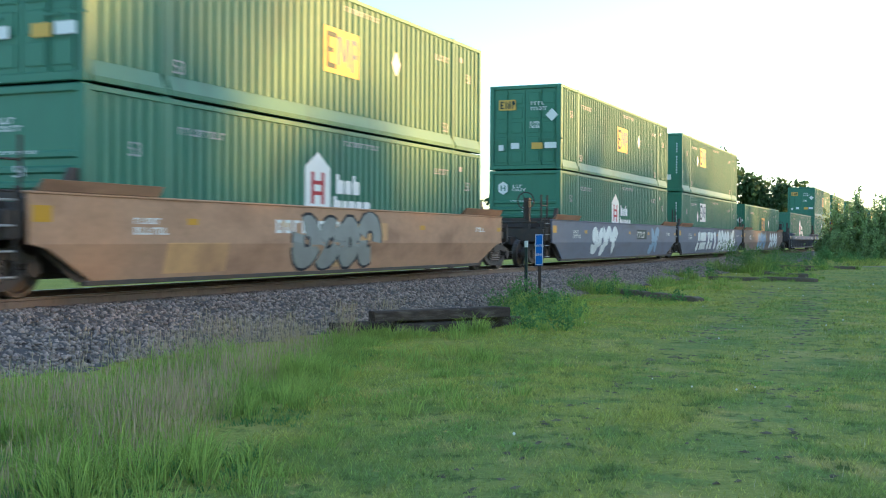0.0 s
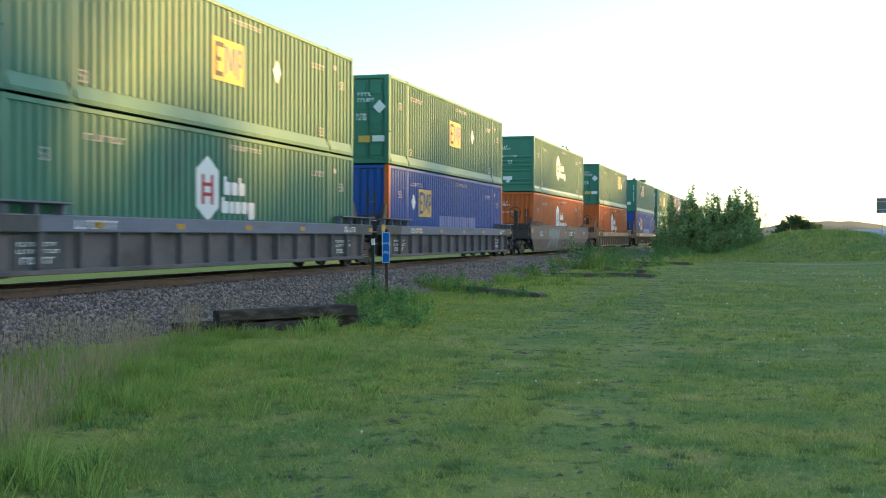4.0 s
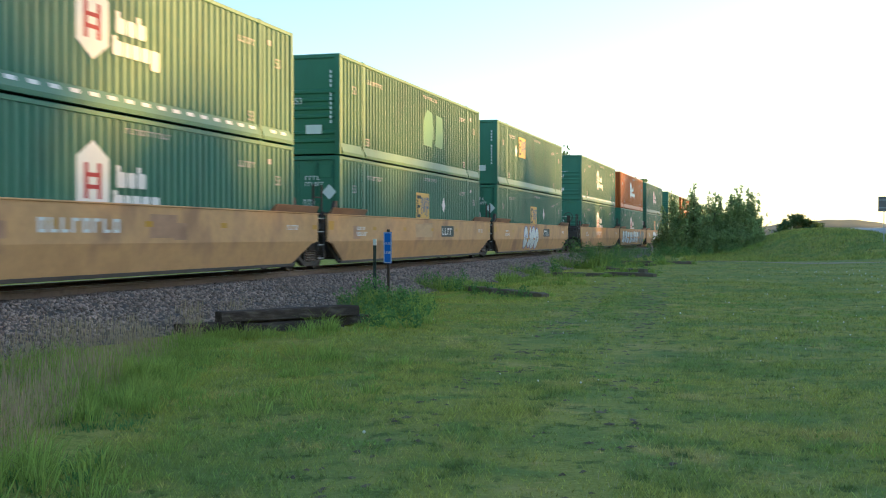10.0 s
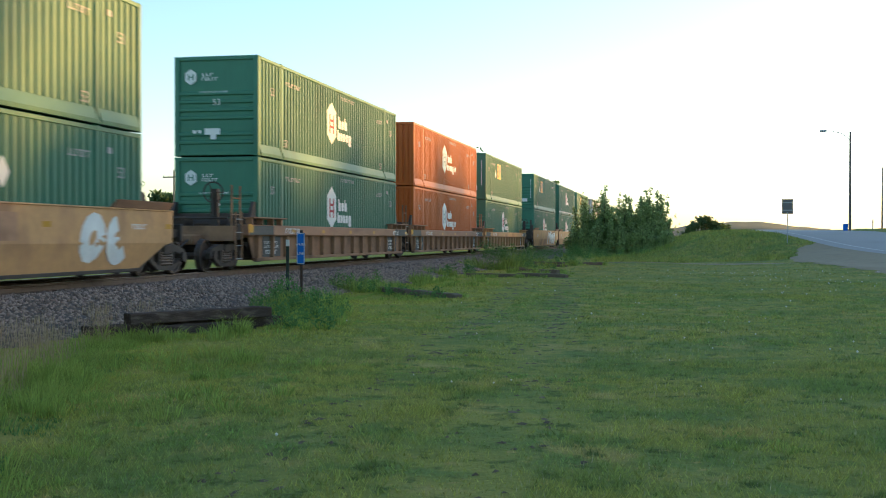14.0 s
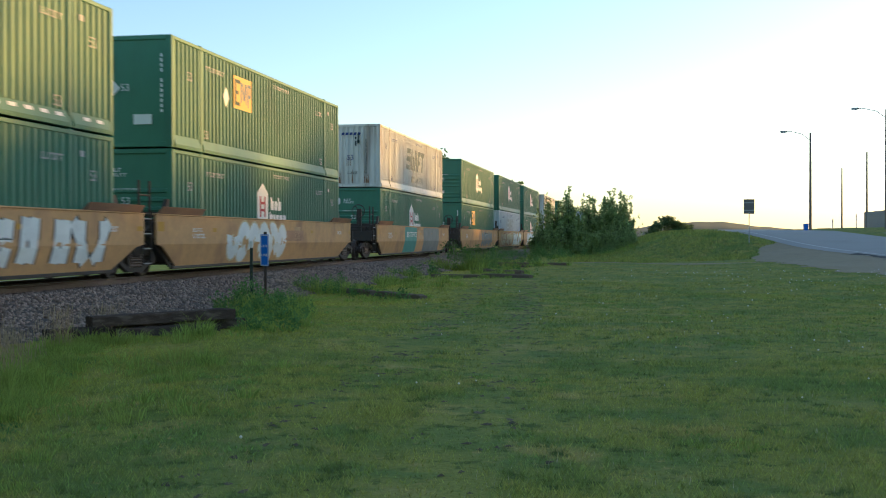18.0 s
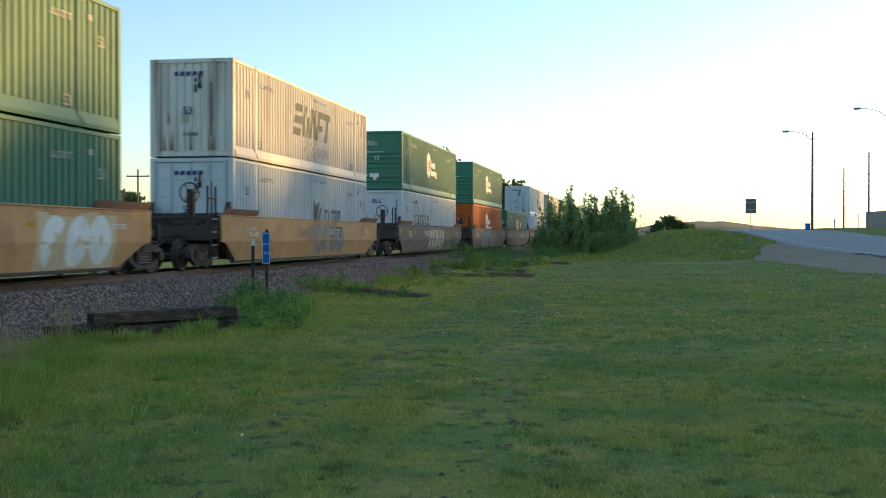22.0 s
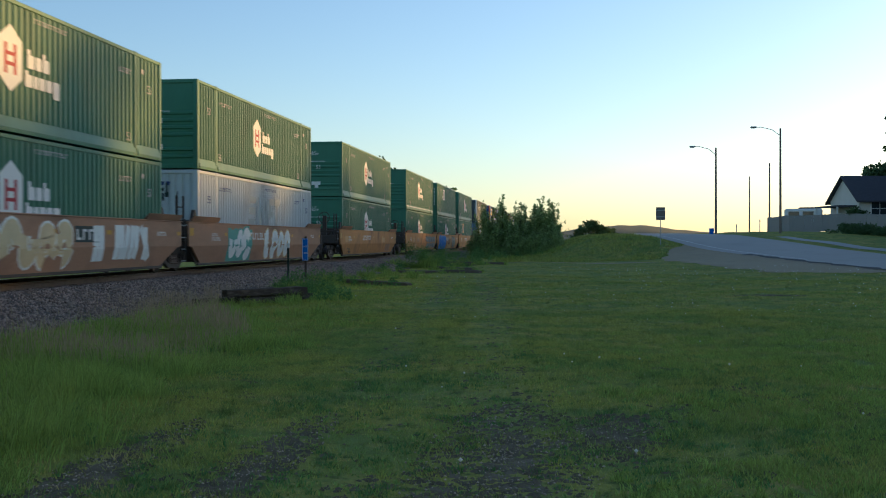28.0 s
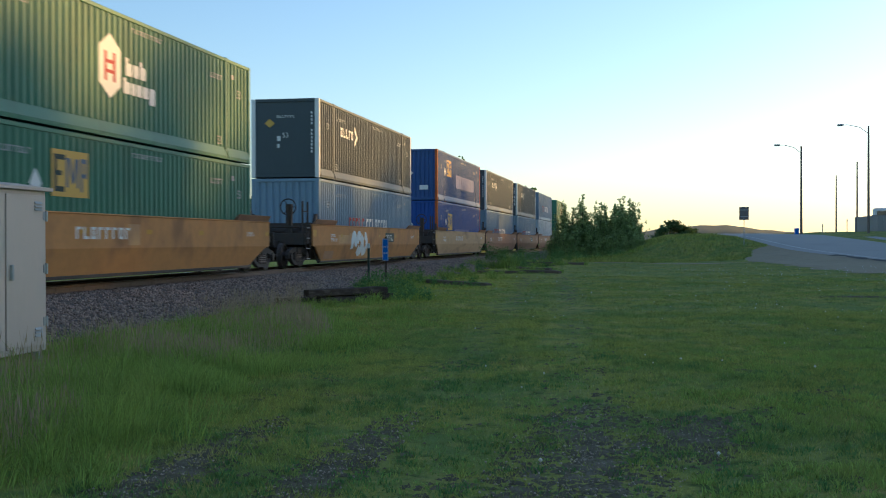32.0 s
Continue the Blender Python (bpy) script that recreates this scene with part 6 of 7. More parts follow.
# the wood and single trees beyond the track
for k, (az, dist, h) in enumerate(((-6.7, 196, 10), (-7.6, 192, 12), (-8.5, 190, 13), (-10.1, 190, 18.0), (-11.2, 186, 12.5), (-12.4, 195, 13.5), (-13.2, 190, 12.8), (-14.2, 192, 13.2), (-15.2, 200, 13.5), (-16.0, 196, 12.2), (-16.8, 195, 10.5), (-18.6, 205, 12), (-20.6, 190, 10), (-23.0, 205, 11.5),
                                   (-25.5, 195, 10), (-27.6, 185, 12.5), (-29.5, 200, 9.5), (-32.5, 190, 10.5), (-35.0, 180, 12), (-37.2, 190, 10.5), (-40.5, 185, 11))):
    a = radians(az)
    tree(dist * math.sin(a), dist * math.cos(a), h, h * 0.75, 40 + k, 2200, 0.42, "distant full green tree beyond the railway", LEAF_FAR, low=0.12, group="trees beyond the track")
# unseen tree rows on the sunny side, added to shade the train
r_row = random.Random(3)
SUN_DROP = math.tan(radians(SUN_RISE)) / math.sin(radians(SUN_TURN))


def row_top(x, y):
    """Height of the added tree row, shaped so that its shadow ends at these heights on the train."""
    along = y - (x + 12) / math.tan(radians(SUN_TURN))
    edge = np.interp(along, (-60, 16, 21, 33, 37, 45, 48, 53, 56, 64, 67, 93, 98, 140), (5.9, 5.7, 3.6, 3.6, 4.6, 4.6, 3.9, 3.9, 5.0, 5.0, 3.7, 3.9, 7.2, 7.2))
    return float(edge) + (x + 12) * SUN_DROP


for k in range(56):
    y = 22 + k * 3.1
    x = 40 + 0.16 * max(0, y - 100) + (2.2 if k % 2 else 0.0) + r_row.uniform(-0.8, 0.8)
    h = row_top(x, y) + r_row.uniform(-0.7, 0.5) - ground_at(x, y)
    tree(x, y, h, 6.4, 80 + k, 2000, 0.38, "tall leafy tree behind the houses", LEAF_FAR, low=0.1, group="trees behind the houses", exact=True)
    if k % 2 == 0:
        tree(x + 5.5, y + 2.3, row_top(x + 5.5, y + 2.3) - 2.0 - ground_at(x, y), 9.0, 180 + k, 2600, 0.60, "broad leafy tree behind the houses", LEAF_FAR, low=0.05, group="trees behind the houses", exact=True)
# low far tree clump by the crest of the road
for k, (x, y, h) in enumerate(((2.2, 250, 4.2), (4.6, 252, 5.4), (6.8, 251, 4.6), (9.0, 256, 3.4))):
    tree(x, y, h, h * 1.1, 120 + k, 1200, 0.25, "round dark tree far off beyond the rise", LEAF_FAR, low=0.1, group="far tree clump")


def far_hills():
    for name, y, px, pz in (("far_hill", 620.0, (-60, -30, -5, 10, 24, 44, 61, 80, 110, 150, 260), (0, 4.5, 7.0, 8.8, 10.2, 9.6, 7.2, 5.4, 4.6, 3.5, 0)),
                            ("far_ridge", 1100.0, (-900, -600, -300, 0, 200, 400, 700, 1000), (6, 9, 7, 6, 5, 9, 8, 6))):
        xs = np.linspace(px[0], px[-1], 140)
        h = np.interp(xs, px, pz) + 0.2 * np.sin(xs * 0.21) + 0.15 * np.sin(xs * 0.53)
        rows = []
        for depth, k in ((-90, 0.0), (-45, 0.6), (0, 1.0), (60, 0.0)):
            rows.append(np.stack((xs, np.full_like(xs, y + depth), np.maximum(h * k, 0) - (1.0 if k == 0 else 0)), -1))
        v = np.stack(rows)
        ny, nx = v.shape[:2]
        i = (np.arange(ny - 1)[:, None] * nx + np.arange(nx - 1)).ravel()
        soup(name, v, np.stack((i, i + 1, i + nx + 1, i + nx), 1), HILL, label="low hazy wooded hill on the horizon", category="hill", kind="structure")


far_hills()


# ---- grass ----
def tall_edge(y):
    """How far the unmown strip reaches from the ballast into the field."""
    return np.interp(y, (-14, -6, -2.7, 0, 3, 6.5, 9, 13, 17, 22, 30, 70), (-3.4, -3.5, -3.8, -4.4, -4.5, -4.2, -5.2, -6.9, -8.0, -8.6, -8.9, -9.3))


# worn ground: centre, half-widths
SOIL_SPOTS = ((-0.5, -2.3, 0.62, 2.2), (-3.3, -3.6, 0.26, 2.2), (-2.25, -3.2, 0.24, 2.4), (0.35, -1.3, 0.40, 0.9), (5.5, 22.0, 0.9, 0.35))


def uneven(x, y, k):
    """A smooth, irregular pattern between -1 and 1."""
    return np.sin(k * (x + 0.7 * np.sin(0.9 * k * y))) * np.sin(k * (1.13 * y + 0.6 * np.sin(1.2 * k * x + 0.5)))


def mottle(x, y, size, seed=0):
    """Soft random blotches of about a size, between 0 and 1."""
    u, v = x / size + 31.7 * seed, y / size + 17.3 * seed
    i, j = np.floor(u), np.floor(v)
    fu, fv = u - i, v - j
    fu, fv = fu * fu * (3 - 2 * fu), fv * fv * (3 - 2 * fv)

    def h(a, b):
        q = np.sin(a * 127.1 + b * 311.7 + seed * 74.7) * 43758.5453
        return q - np.floor(q)
    return (h(i, j) * (1 - fu) + h(i + 1, j) * fu) * (1 - fv) + (h(i, j + 1) * (1 - fu) + h(i + 1, j + 1) * fu) * fv


def bare(x, y):
    b = np.zeros_like(x)
    for cx, cy, rx, rv in SOIL_SPOTS:
        q = np.hypot((x - cx) / rx, (y - cy) / rv) + 0.34 * uneven(x, y, 3.3) + 0.36 * uneven(x + 3, y, 8.0)
        b = np.maximum(b, 1 - ease(0.35, 1.05, q))
    return b


def rut(x, y):
    """Two faint old wheel tracks that run along the field."""
    u = x + 1.4 + 0.08 * y
    return (np.exp(-((u - 0.75) / 0.4) ** 2) + np.exp(-((u + 0.75) / 0.4) ** 2)) * (1 - ease(45, 65, y)) * (0.4 + 0.9 * mottle(x, y, 1.4, 25))


def blades(name, x, y, h, w, lean, material, r, label, way=None, bend=True):
    n = len(x)
    z = terrain(x, y) - 0.01
    a = r.uniform(0, 6.28318, n)
    dx, dy = np.cos(a) * w, np.sin(a) * w
    b = r.uniform(0, 6.28318, n) if way is None else way
    lx, ly = np.cos(b) * lean * h, np.sin(b) * lean * h
    if bend:
        v = np.stack((np.stack((x - dx, y - dy, z), -1), np.stack((x + dx, y + dy, z), -1), np.stack((x + dx * 0.7 + lx * 0.3, y + dy * 0.7 + ly * 0.3, z + h * 0.6), -1),
                      np.stack((x - dx * 0.7 + lx * 0.3, y - dy * 0.7 + ly * 0.3, z + h * 0.6), -1), np.stack((x + lx, y + ly, z + h * (1 - 0.25 * np.abs(lean))), -1)), 1)
        k = np.arange(n)[:, None] * 5
        f = np.concatenate((k + np.array([0, 1, 2]), k + np.array([0, 2, 3]), k + np.array([3, 2, 4])))
    else:
        v = np.stack((np.stack((x - dx, y - dy, z), -1), np.stack((x + dx, y + dy, z), -1), np.stack((x + lx, y + ly, z + h), -1)), 1)
        f = np.arange(n * 3).reshape(n, 3)
    return soup(name, v, f, material, label=label, kind="stuff")


def tufts(name, cx, cy, high, count, spread, wide, lean, material, r, label):
    """Tufts of blades that fan out from their roots."""
    k = np.repeat(np.arange(len(cx)), count)
    n = len(k)
    a = r.uniform(0, 6.28318, n)
    q = np.sqrt(r.random(n))
    x, y = cx[k] + spread[k] * q * np.cos(a), cy[k] + spread[k] * q * np.sin(a)
    h = high[k] * r.uniform(0.35, 1.0, n) * (1 - 0.35 * q)
    return blades(name, x, y, h, wide * r.uniform(0.6, 1.4, n) * (1 + np.maximum(y, 0) / 45), lean * (0.25 + q) * r.uniform(0.6, 1.3, n), material, r, label, a + r.normal(0, 0.5, n))


def field():
    r = np.random.default_rng(7)
    n = 520000
    d = 6.0 * (80 / 6.0) ** r.random(n)
    d = np.where(r.random(n) < 0.5, d, 6 + 40 * r.random(n) ** 1.5)
    a = np.radians(r.uniform(-46, 24, n))
    x, y = d * np.sin(a), d * np.cos(a) - 11.0 * r.random(n)
    clump = 0.6 * mottle(x, y, 0.9, 1) + 0.4 * mottle(x, y, 0.3, 2)
    xr = road_x(y)
    keep = (x > tall_edge(y) - 0.4) & ((x < xr - 4.2) | (x > xr + 4.2)) & (r.random(n) > bare(x, y) * 0.5) & (r.random(n) < 0.45 + 0.6 * clump - 0.4 * rut(x, y))
    keep &= ~((x > np.interp(y, ay, al) + 2.2 * mottle(x, y, 1.1, 16) - 0.9) & (x < xr) & (y > 44) & (y < 85))
    x, y, d, clump = x[keep], y[keep], d[keep], clump[keep]
    h = r.uniform(0.025, 0.06, len(x)) * (0.35 + 1.1 * clump) * (1 + 0.006 * d) * (1 - 0.45 * np.minimum(rut(x, y), 1))
    blades("lawn_grass", x, y, h, 0.0032 * (1 + d / 10), 0.8, BLADE, r, "short mown grass blades", bend=False)
    m = 420000
    x2, y2 = r.uniform(-7, 8, m), -6.5 + 22 * r.random(m) ** 1.35
    tuft = mottle(x2, y2, 0.7, 3) + 0.7 * mottle(x2, y2, 0.22, 4) - 0.85
    ok = (x2 > tall_edge(y2) - 0.2) & (r.random(m) > bare(x2, y2) * 0.55) & (r.random(m) < 0.72 + 0.6 * tuft - 0.4 * rut(x2, y2)) & (np.abs(x2) < 0.55 * (y2 + 13))
    x2, y2, tuft = x2[ok], y2[ok], tuft[ok]
    blades("near_grass", x2, y2, r.uniform(0.025, 0.085, len(x2)) * (0.8 + 0.9 * tuft), r.uniform(0.002, 0.0052, len(x2)), 0.65, BLADE, r, "short uneven grass in the foreground", bend=False)
    m = 45000
    x3, y3 = r.uniform(-6, 14, m), r.uniform(76, 118, m)
    ok = (x3 < road_x(y3) - 4.3) & ~((x3 > np.interp(y3, ay, al)) & (y3 < 85))
    x3, y3 = x3[ok], y3[ok]
    blades("mound_grass", x3, y3, r.uniform(0.08, 0.26, len(x3)) * (0.5 + mottle(x3, y3, 2.0, 5)), r.uniform(0.02, 0.04, len(x3)), 0.6, BLADE, r, "rougher grass on the low mound", bend=False)
    # coarse tufts in the lawn
    m = 6000
    cx, cy = r.uniform(-7, 9, m), -6 + 36 * r.random(m) ** 2.0
    ok = (cx > tall_edge(cy)) & (cx < road_x(cy) - 5) & (mottle(cx, cy, 1.6, 6) + 0.5 * mottle(cx, cy, 0.5, 7) > 0.85) & (bare(cx, cy) < 0.75)
    cx, cy = cx[ok], cy[ok]
    m = len(cx)
    tufts("grass_tufts", cx, cy, r.uniform(0.05, 0.12, m), 16, r.uniform(0.04, 0.14, m), 0.0040, 0.8, BLADE, r, "coarse uneven grass tufts in the lawn")
    m = 12000
    cx, cy = r.uniform(-8.5, 5, m), -5.5 + 20 * r.random(m) ** 1.2
    patch = mottle(cx, cy, 0.9, 18) + 0.7 * mottle(cx, cy, 0.3, 19)
    patch = np.where(cx < tall_edge(cy), patch * 2.2 - 0.8, patch)
    ok = (cx > tall_edge(cy) - 2.5) & ((cy < 5) | (cx < tall_edge(cy))) & (patch > 0.92) & (bare(cx, cy) < 0.5 + 0.5 * mottle(cx, cy, 0.3, 20))
    cx, cy, patch = cx[ok], cy[ok], patch[ok]
    m = len(cx)
    tufts("coarse_grass", cx, cy, r.uniform(0.04, 0.10, m) * patch, 18, r.uniform(0.03, 0.10, m), 0.0046, 0.85, WEED, r, "darker coarse grass clumps in the foreground")
    m = 9000
    cx, cy = 0.3 + 6 * r.random(m), -5.5 + 15 * r.random(m) ** 1.1
    patch = mottle(cx, cy, 0.7, 23) + 0.8 * mottle(cx, cy, 0.25, 24) + 0.10 * np.minimum(cx - 1.5, 2) - 0.03 * np.maximum(cy, 0)
    ok = (patch > 0.90) & (bare(cx, cy) < 0.4)
    cx, cy, patch = cx[ok], cy[ok], patch[ok]
    m = len(cx)
    tufts("lush_grass", cx, cy, r.uniform(0.06, 0.13, m) * patch, 18, r.uniform(0.04, 0.10, m), 0.0046, 0.8, TALL, r, "brighter lush grass tufts in the foreground")
    m = 10000
    cx, cy = r.uniform(-8, 13, m), -6 + 46 * r.random(m) ** 1.5
    ok = (cx > tall_edge(cy)) & (cx < road_x(cy) - 5) & (mottle(cx, cy, 2.4, 8) + 0.6 * mottle(cx, cy, 0.8, 9) > 1.02) & (bare(cx, cy) < 0.6)
    cx, cy = cx[ok], cy[ok]
    m = len(cx)
    tufts("clover_patches", cx, cy, r.uniform(0.035, 0.085, m), 24, r.uniform(0.06, 0.18, m), 0.007, 0.9, CLOVER, r, "darker green clover patches in the lawn")
    # thin pale stalks that the mower missed
    m = 9000
    x4, y4 = r.uniform(-6, 9, m), -5 + 30 * r.random(m) ** 1.6
    ok = (x4 > tall_edge(y4)) & (mottle(x4, y4, 1.8, 10) > 0.42)
    x4, y4 = x4[ok], y4[ok]
    blades("seed_stalks", x4, y4, r.uniform(0.04, 0.095, len(x4)), r.uniform(0.0010, 0.0020, len(x4)) * (1 + np.maximum(y4, 0) / 14), 0.25, STRAW, r, "thin pale seed stalks in the lawn", bend=False)
    # unmown strip by the ballast
    m = 4200
    cy = -8 + 50 * r.random(m) ** 1.45
    e = tall_edge(cy)
    cx = e + 0.35 - (e + 9.0) * r.random(m)
    k = np.clip((e - cx) / 0.8 + 0.45, 0.3, 1) * np.where(cy > 12.5, 0.42, 1) * (0.5 + 0.8 * mottle(cx, cy, 0.9, 11))
    ok = r.random(m) < 0.1 + 1.1 * mottle(cx, cy, 0.9, 12)
    cx, cy, k = cx[ok], cy[ok], k[ok]
    m = len(cx)
    tufts("tall_grass", cx, cy, r.uniform(0.28, 0.66, m) * k, 46, r.uniform(0.08, 0.26, m), 0.0042, 0.75, TALL, r, "tall unmown green grass tufts along the ballast")
    # dry stalks with fuzzy heads, thickest by the stones
    n = 18000
    y = -8 + 25.5 * r.random(n)
    e = tall_edge(y)
    x = np.maximum(e - 0.75 - 1.2 * np.abs(r.normal(0, 1, n)), -8.9 + 0.5 * r.random(n))
    ok = r.random(n) < 1.9 * mottle(x, y, 1.5, 13) * (0.4 + mottle(x, y, 0.4, 14)) - 0.25 - 0.10 * (y < 3) - 0.5 * (y > 14.5)
    x, y = x[ok], y[ok]
    h = r.uniform(0.30, 0.66, len(x)) * (0.75 + 0.4 * mottle(x, y, 1.1, 15)) * (1 - 0.35 * np.clip((x + 9.1) / 4, 0, 1))
    lean, way = r.uniform(0.05, 0.25, len(x)), r.uniform(0, 6.28318, len(x))
    blades("dry_grass", x, y, h, r.uniform(0.0012, 0.0026, len(x)), lean, DRY, r, "dry brown seed stalks among the tall grass", way, bend=False)
    tip = np.stack((x + np.cos(way) * lean * h, y + np.sin(way) * lean * h, terrain(x, y) - 0.01 + h), -1)
    low = np.stack((x + np.cos(way) * lean * h * 0.78, y + np.sin(way) * lean * h * 0.78, terrain(x, y) - 0.01 + h * 0.76), -1)
    b = r.uniform(0, 6.28318, len(x))
    across = np.stack((np.cos(b), np.sin(b), np.zeros(len(x))), -1) * r.uniform(0.0025, 0.006, len(x))[:, None]
    mid = (tip + low) / 2
    soup("seed_heads", np.stack((low, mid + across, tip + (0, 0, 0.03), mid - across), 1), np.arange(4 * len(x)).reshape(-1, 4), DRY, label="fuzzy dry seed heads above the tall grass", kind="stuff")
    # clumps of weeds round posts and ties: a few uneven tufts each
    xs, ys, hs, ss = [], [], [], []
    for cx, cy, rad, hh, m in ((-4.3, -2.0, 0.7, 0.34, 20), (-4.9, 0.2, 0.8, 0.45, 24), (-5.2, 2.2, 0.8, 0.45, 16), (-4.1, -3.6, 0.5, 0.3, 12), (-8.1, 23.6, 0.9, 0.8, 22), (-7.3, 22.2, 0.8, 0.6, 14), (-6.6, 19.4, 0.8, 0.5, 10), (-8.9, 26.0, 0.9, 0.7, 16), (-9.4, 33.4, 1.1, 0.8, 16), (-8.6, 32.6, 1.2, 0.5, 8), (-6.6, 29.2, 1.2, 0.3, 6),
                               (-9.2, 46.5, 1.5, 0.8, 12), (-9.6, 57.0, 1.4, 1.5, 12), (-8.2, 60.5, 1.6, 1.0, 12), (-7.2, 64.0, 1.8, 0.9, 12), (-9.6, 69.0, 1.6, 1.6, 12), (-7.9, 16.5, 0.35, 0.5, 5), (-7.25, 17.4, 0.35, 0.55, 5), (-8.6, 16.0, 0.5, 0.45, 6), (-6.8, 16.9, 0.7, 0.4, 4), (-6.2, 18.3, 0.6, 0.35, 4),
                               (-5.0, 13.0, 1.2, 0.22, 12), (-4.6, 10.2, 1.0, 0.26, 10), (-6.4, 13.8, 1.0, 0.4, 12), (-8.0, 32.0, 1.2, 0.3, 12), (-6.6, 30.3, 1.0, 0.25, 10), (-7.4, 45.6, 1.6, 0.35, 14), (-5.6, 45.0, 1.2, 0.3, 10), (-7.9, 56.0, 1.4, 0.4, 12), (-6.4, 51.2, 1.4, 0.4, 12), (-7.4, 62.0, 1.5, 0.5, 12), (-8.7, 66.0, 1.6, 0.5, 12), (-5.8, 69.0, 1.5, 0.5, 10), (-7.7, 37.0, 2.2, 0.45, 14), (-8.4, 41.0, 1.8, 0.6, 14), (-6.2, 52.0, 2.0, 0.5, 10), (-7.0, 90.0, 3.0, 0.9, 14), (-4.0, 94.0, 3.5, 0.8, 14)):
        q, b = rad * np.sqrt(r.random(m)), r.uniform(0, 6.28, m)
        xs.append(cx + q * np.cos(b))
        ys.append(cy + q * np.sin(b))
        hs.append(hh * r.uniform(0.35, 1.1, m))
        ss.append(r.uniform(0.08, 0.3, m) * (0.7 + 0.6 * hh))
    cx, cy, h, sp = (np.concatenate(v) for v in (xs, ys, hs, ss))
    tufts("weeds", cx, cy, h, 64, sp, 0.0048, 0.85, TALL, r, "leafy green weeds round the posts and ties")
    centres, radii = [], []
    for x0, y0, wide, high, m in ((-8.2, 23.3, 0.9, 0.75, 26), (-7.4, 22.3, 0.7, 0.5, 16), (-6.75, 20.0, 0.6, 0.5, 16), (-6.2, 18.3, 0.6, 0.32, 12), (-9.0, 25.6, 0.8, 0.6, 14), (-9.6, 33.2, 0.8, 0.75, 16), (-8.4, 31.6, 0.9, 0.4, 12), (-6.4, 29.6, 0.8, 0.3, 8), 
                                  (-9.3, 46.6, 1.2, 0.7, 14), (-9.5, 57.0, 1.0, 1.7, 20), (-7.6, 58.5, 1.2, 0.9, 16), (-8.4, 63.5, 1.4, 0.9, 16), (-9.4, 69.0, 1.3, 1.5, 18), (-6.4, 66.0, 1.6, 0.8, 16), (-6.0, 53.0, 1.2, 0.4, 10), (-8.8, 78.0, 1.8, 1.1, 18), (-6.5, 84.0, 2.2, 1.0, 18), (-8.5, 92.0, 2.0, 1.4, 18), (-4.5, 93.0, 2.4, 0.9, 16)):
        for i in range(m):
            q, b = wide * math.sqrt(r.random()), r.uniform(0, 6.28)
            k = 0.07 + 0.16 * r.random() * high + 0.05 * wide
            px, py = x0 + q * math.cos(b), y0 + q * math.sin(b)
            centres.append((px, py, ground_at(px, py) + k * 0.7 + (high - k) * r.random() * (1 - 0.5 * q / wide)))
            radii.append((k, k, k * 1.2))
    v, f = leaf_cloud(np.array(centres), np.array(radii), 23000, 0.032, r, False)
    soup("leafy_weeds", v, f, WEED, label="broad-leaved green weeds round posts and ties", kind="stuff")
    # small white flowers
    n = 1100
    d = 8 + 52 * r.random(n) ** 1.2
    a = np.radians(r.uniform(-14, 22, n))
    x, y = d * np.sin(a), d * np.cos(a) - 4
    keep = (x < road_x(y) - 5) & (r.random(n) < (0.2 + 0.8 * mottle(x, y, 5.0, 17)) * np.clip((d - 9) / 16, 0.06, 1) * np.clip((x + 5) / 8, 0.12, 1))
    x, y = x[keep], y[keep]
    s = r.uniform(0.005, 0.012, len(x)) * (1 + d[keep] / 40)
    x, y = np.append(x, r.uniform(-2.0, 4.5, 16)), np.append(y, r.uniform(-3.8, 4.0, 16))
    s = np.append(s, r.uniform(0.010, 0.019, 16))
    z = terrain(x, y) + r.uniform(0.05, 0.12, len(x))
    q = np.array([(1, 0, 0), (0, 1, 0.3), (-1, 0, 0), (0, -1, -0.3), (0, 0, 1.0), (0, 0, -1)])
    tri = np.array([(0, 1, 4), (1, 2, 4), (2, 3, 4), (3, 0, 4), (1, 0, 5), (2, 1, 5), (3, 2, 5), (0, 3, 5)])
    v = np.stack((x, y, z), -1)[:, None, :] + q[None] * s[:, None, None]
    soup("white_flowers", v, (np.arange(len(x))[:, None, None] * 6 + tri[None]).reshape(-1, 3), PETAL, label="small white clover and seed heads in the grass", kind="stuff")


field()


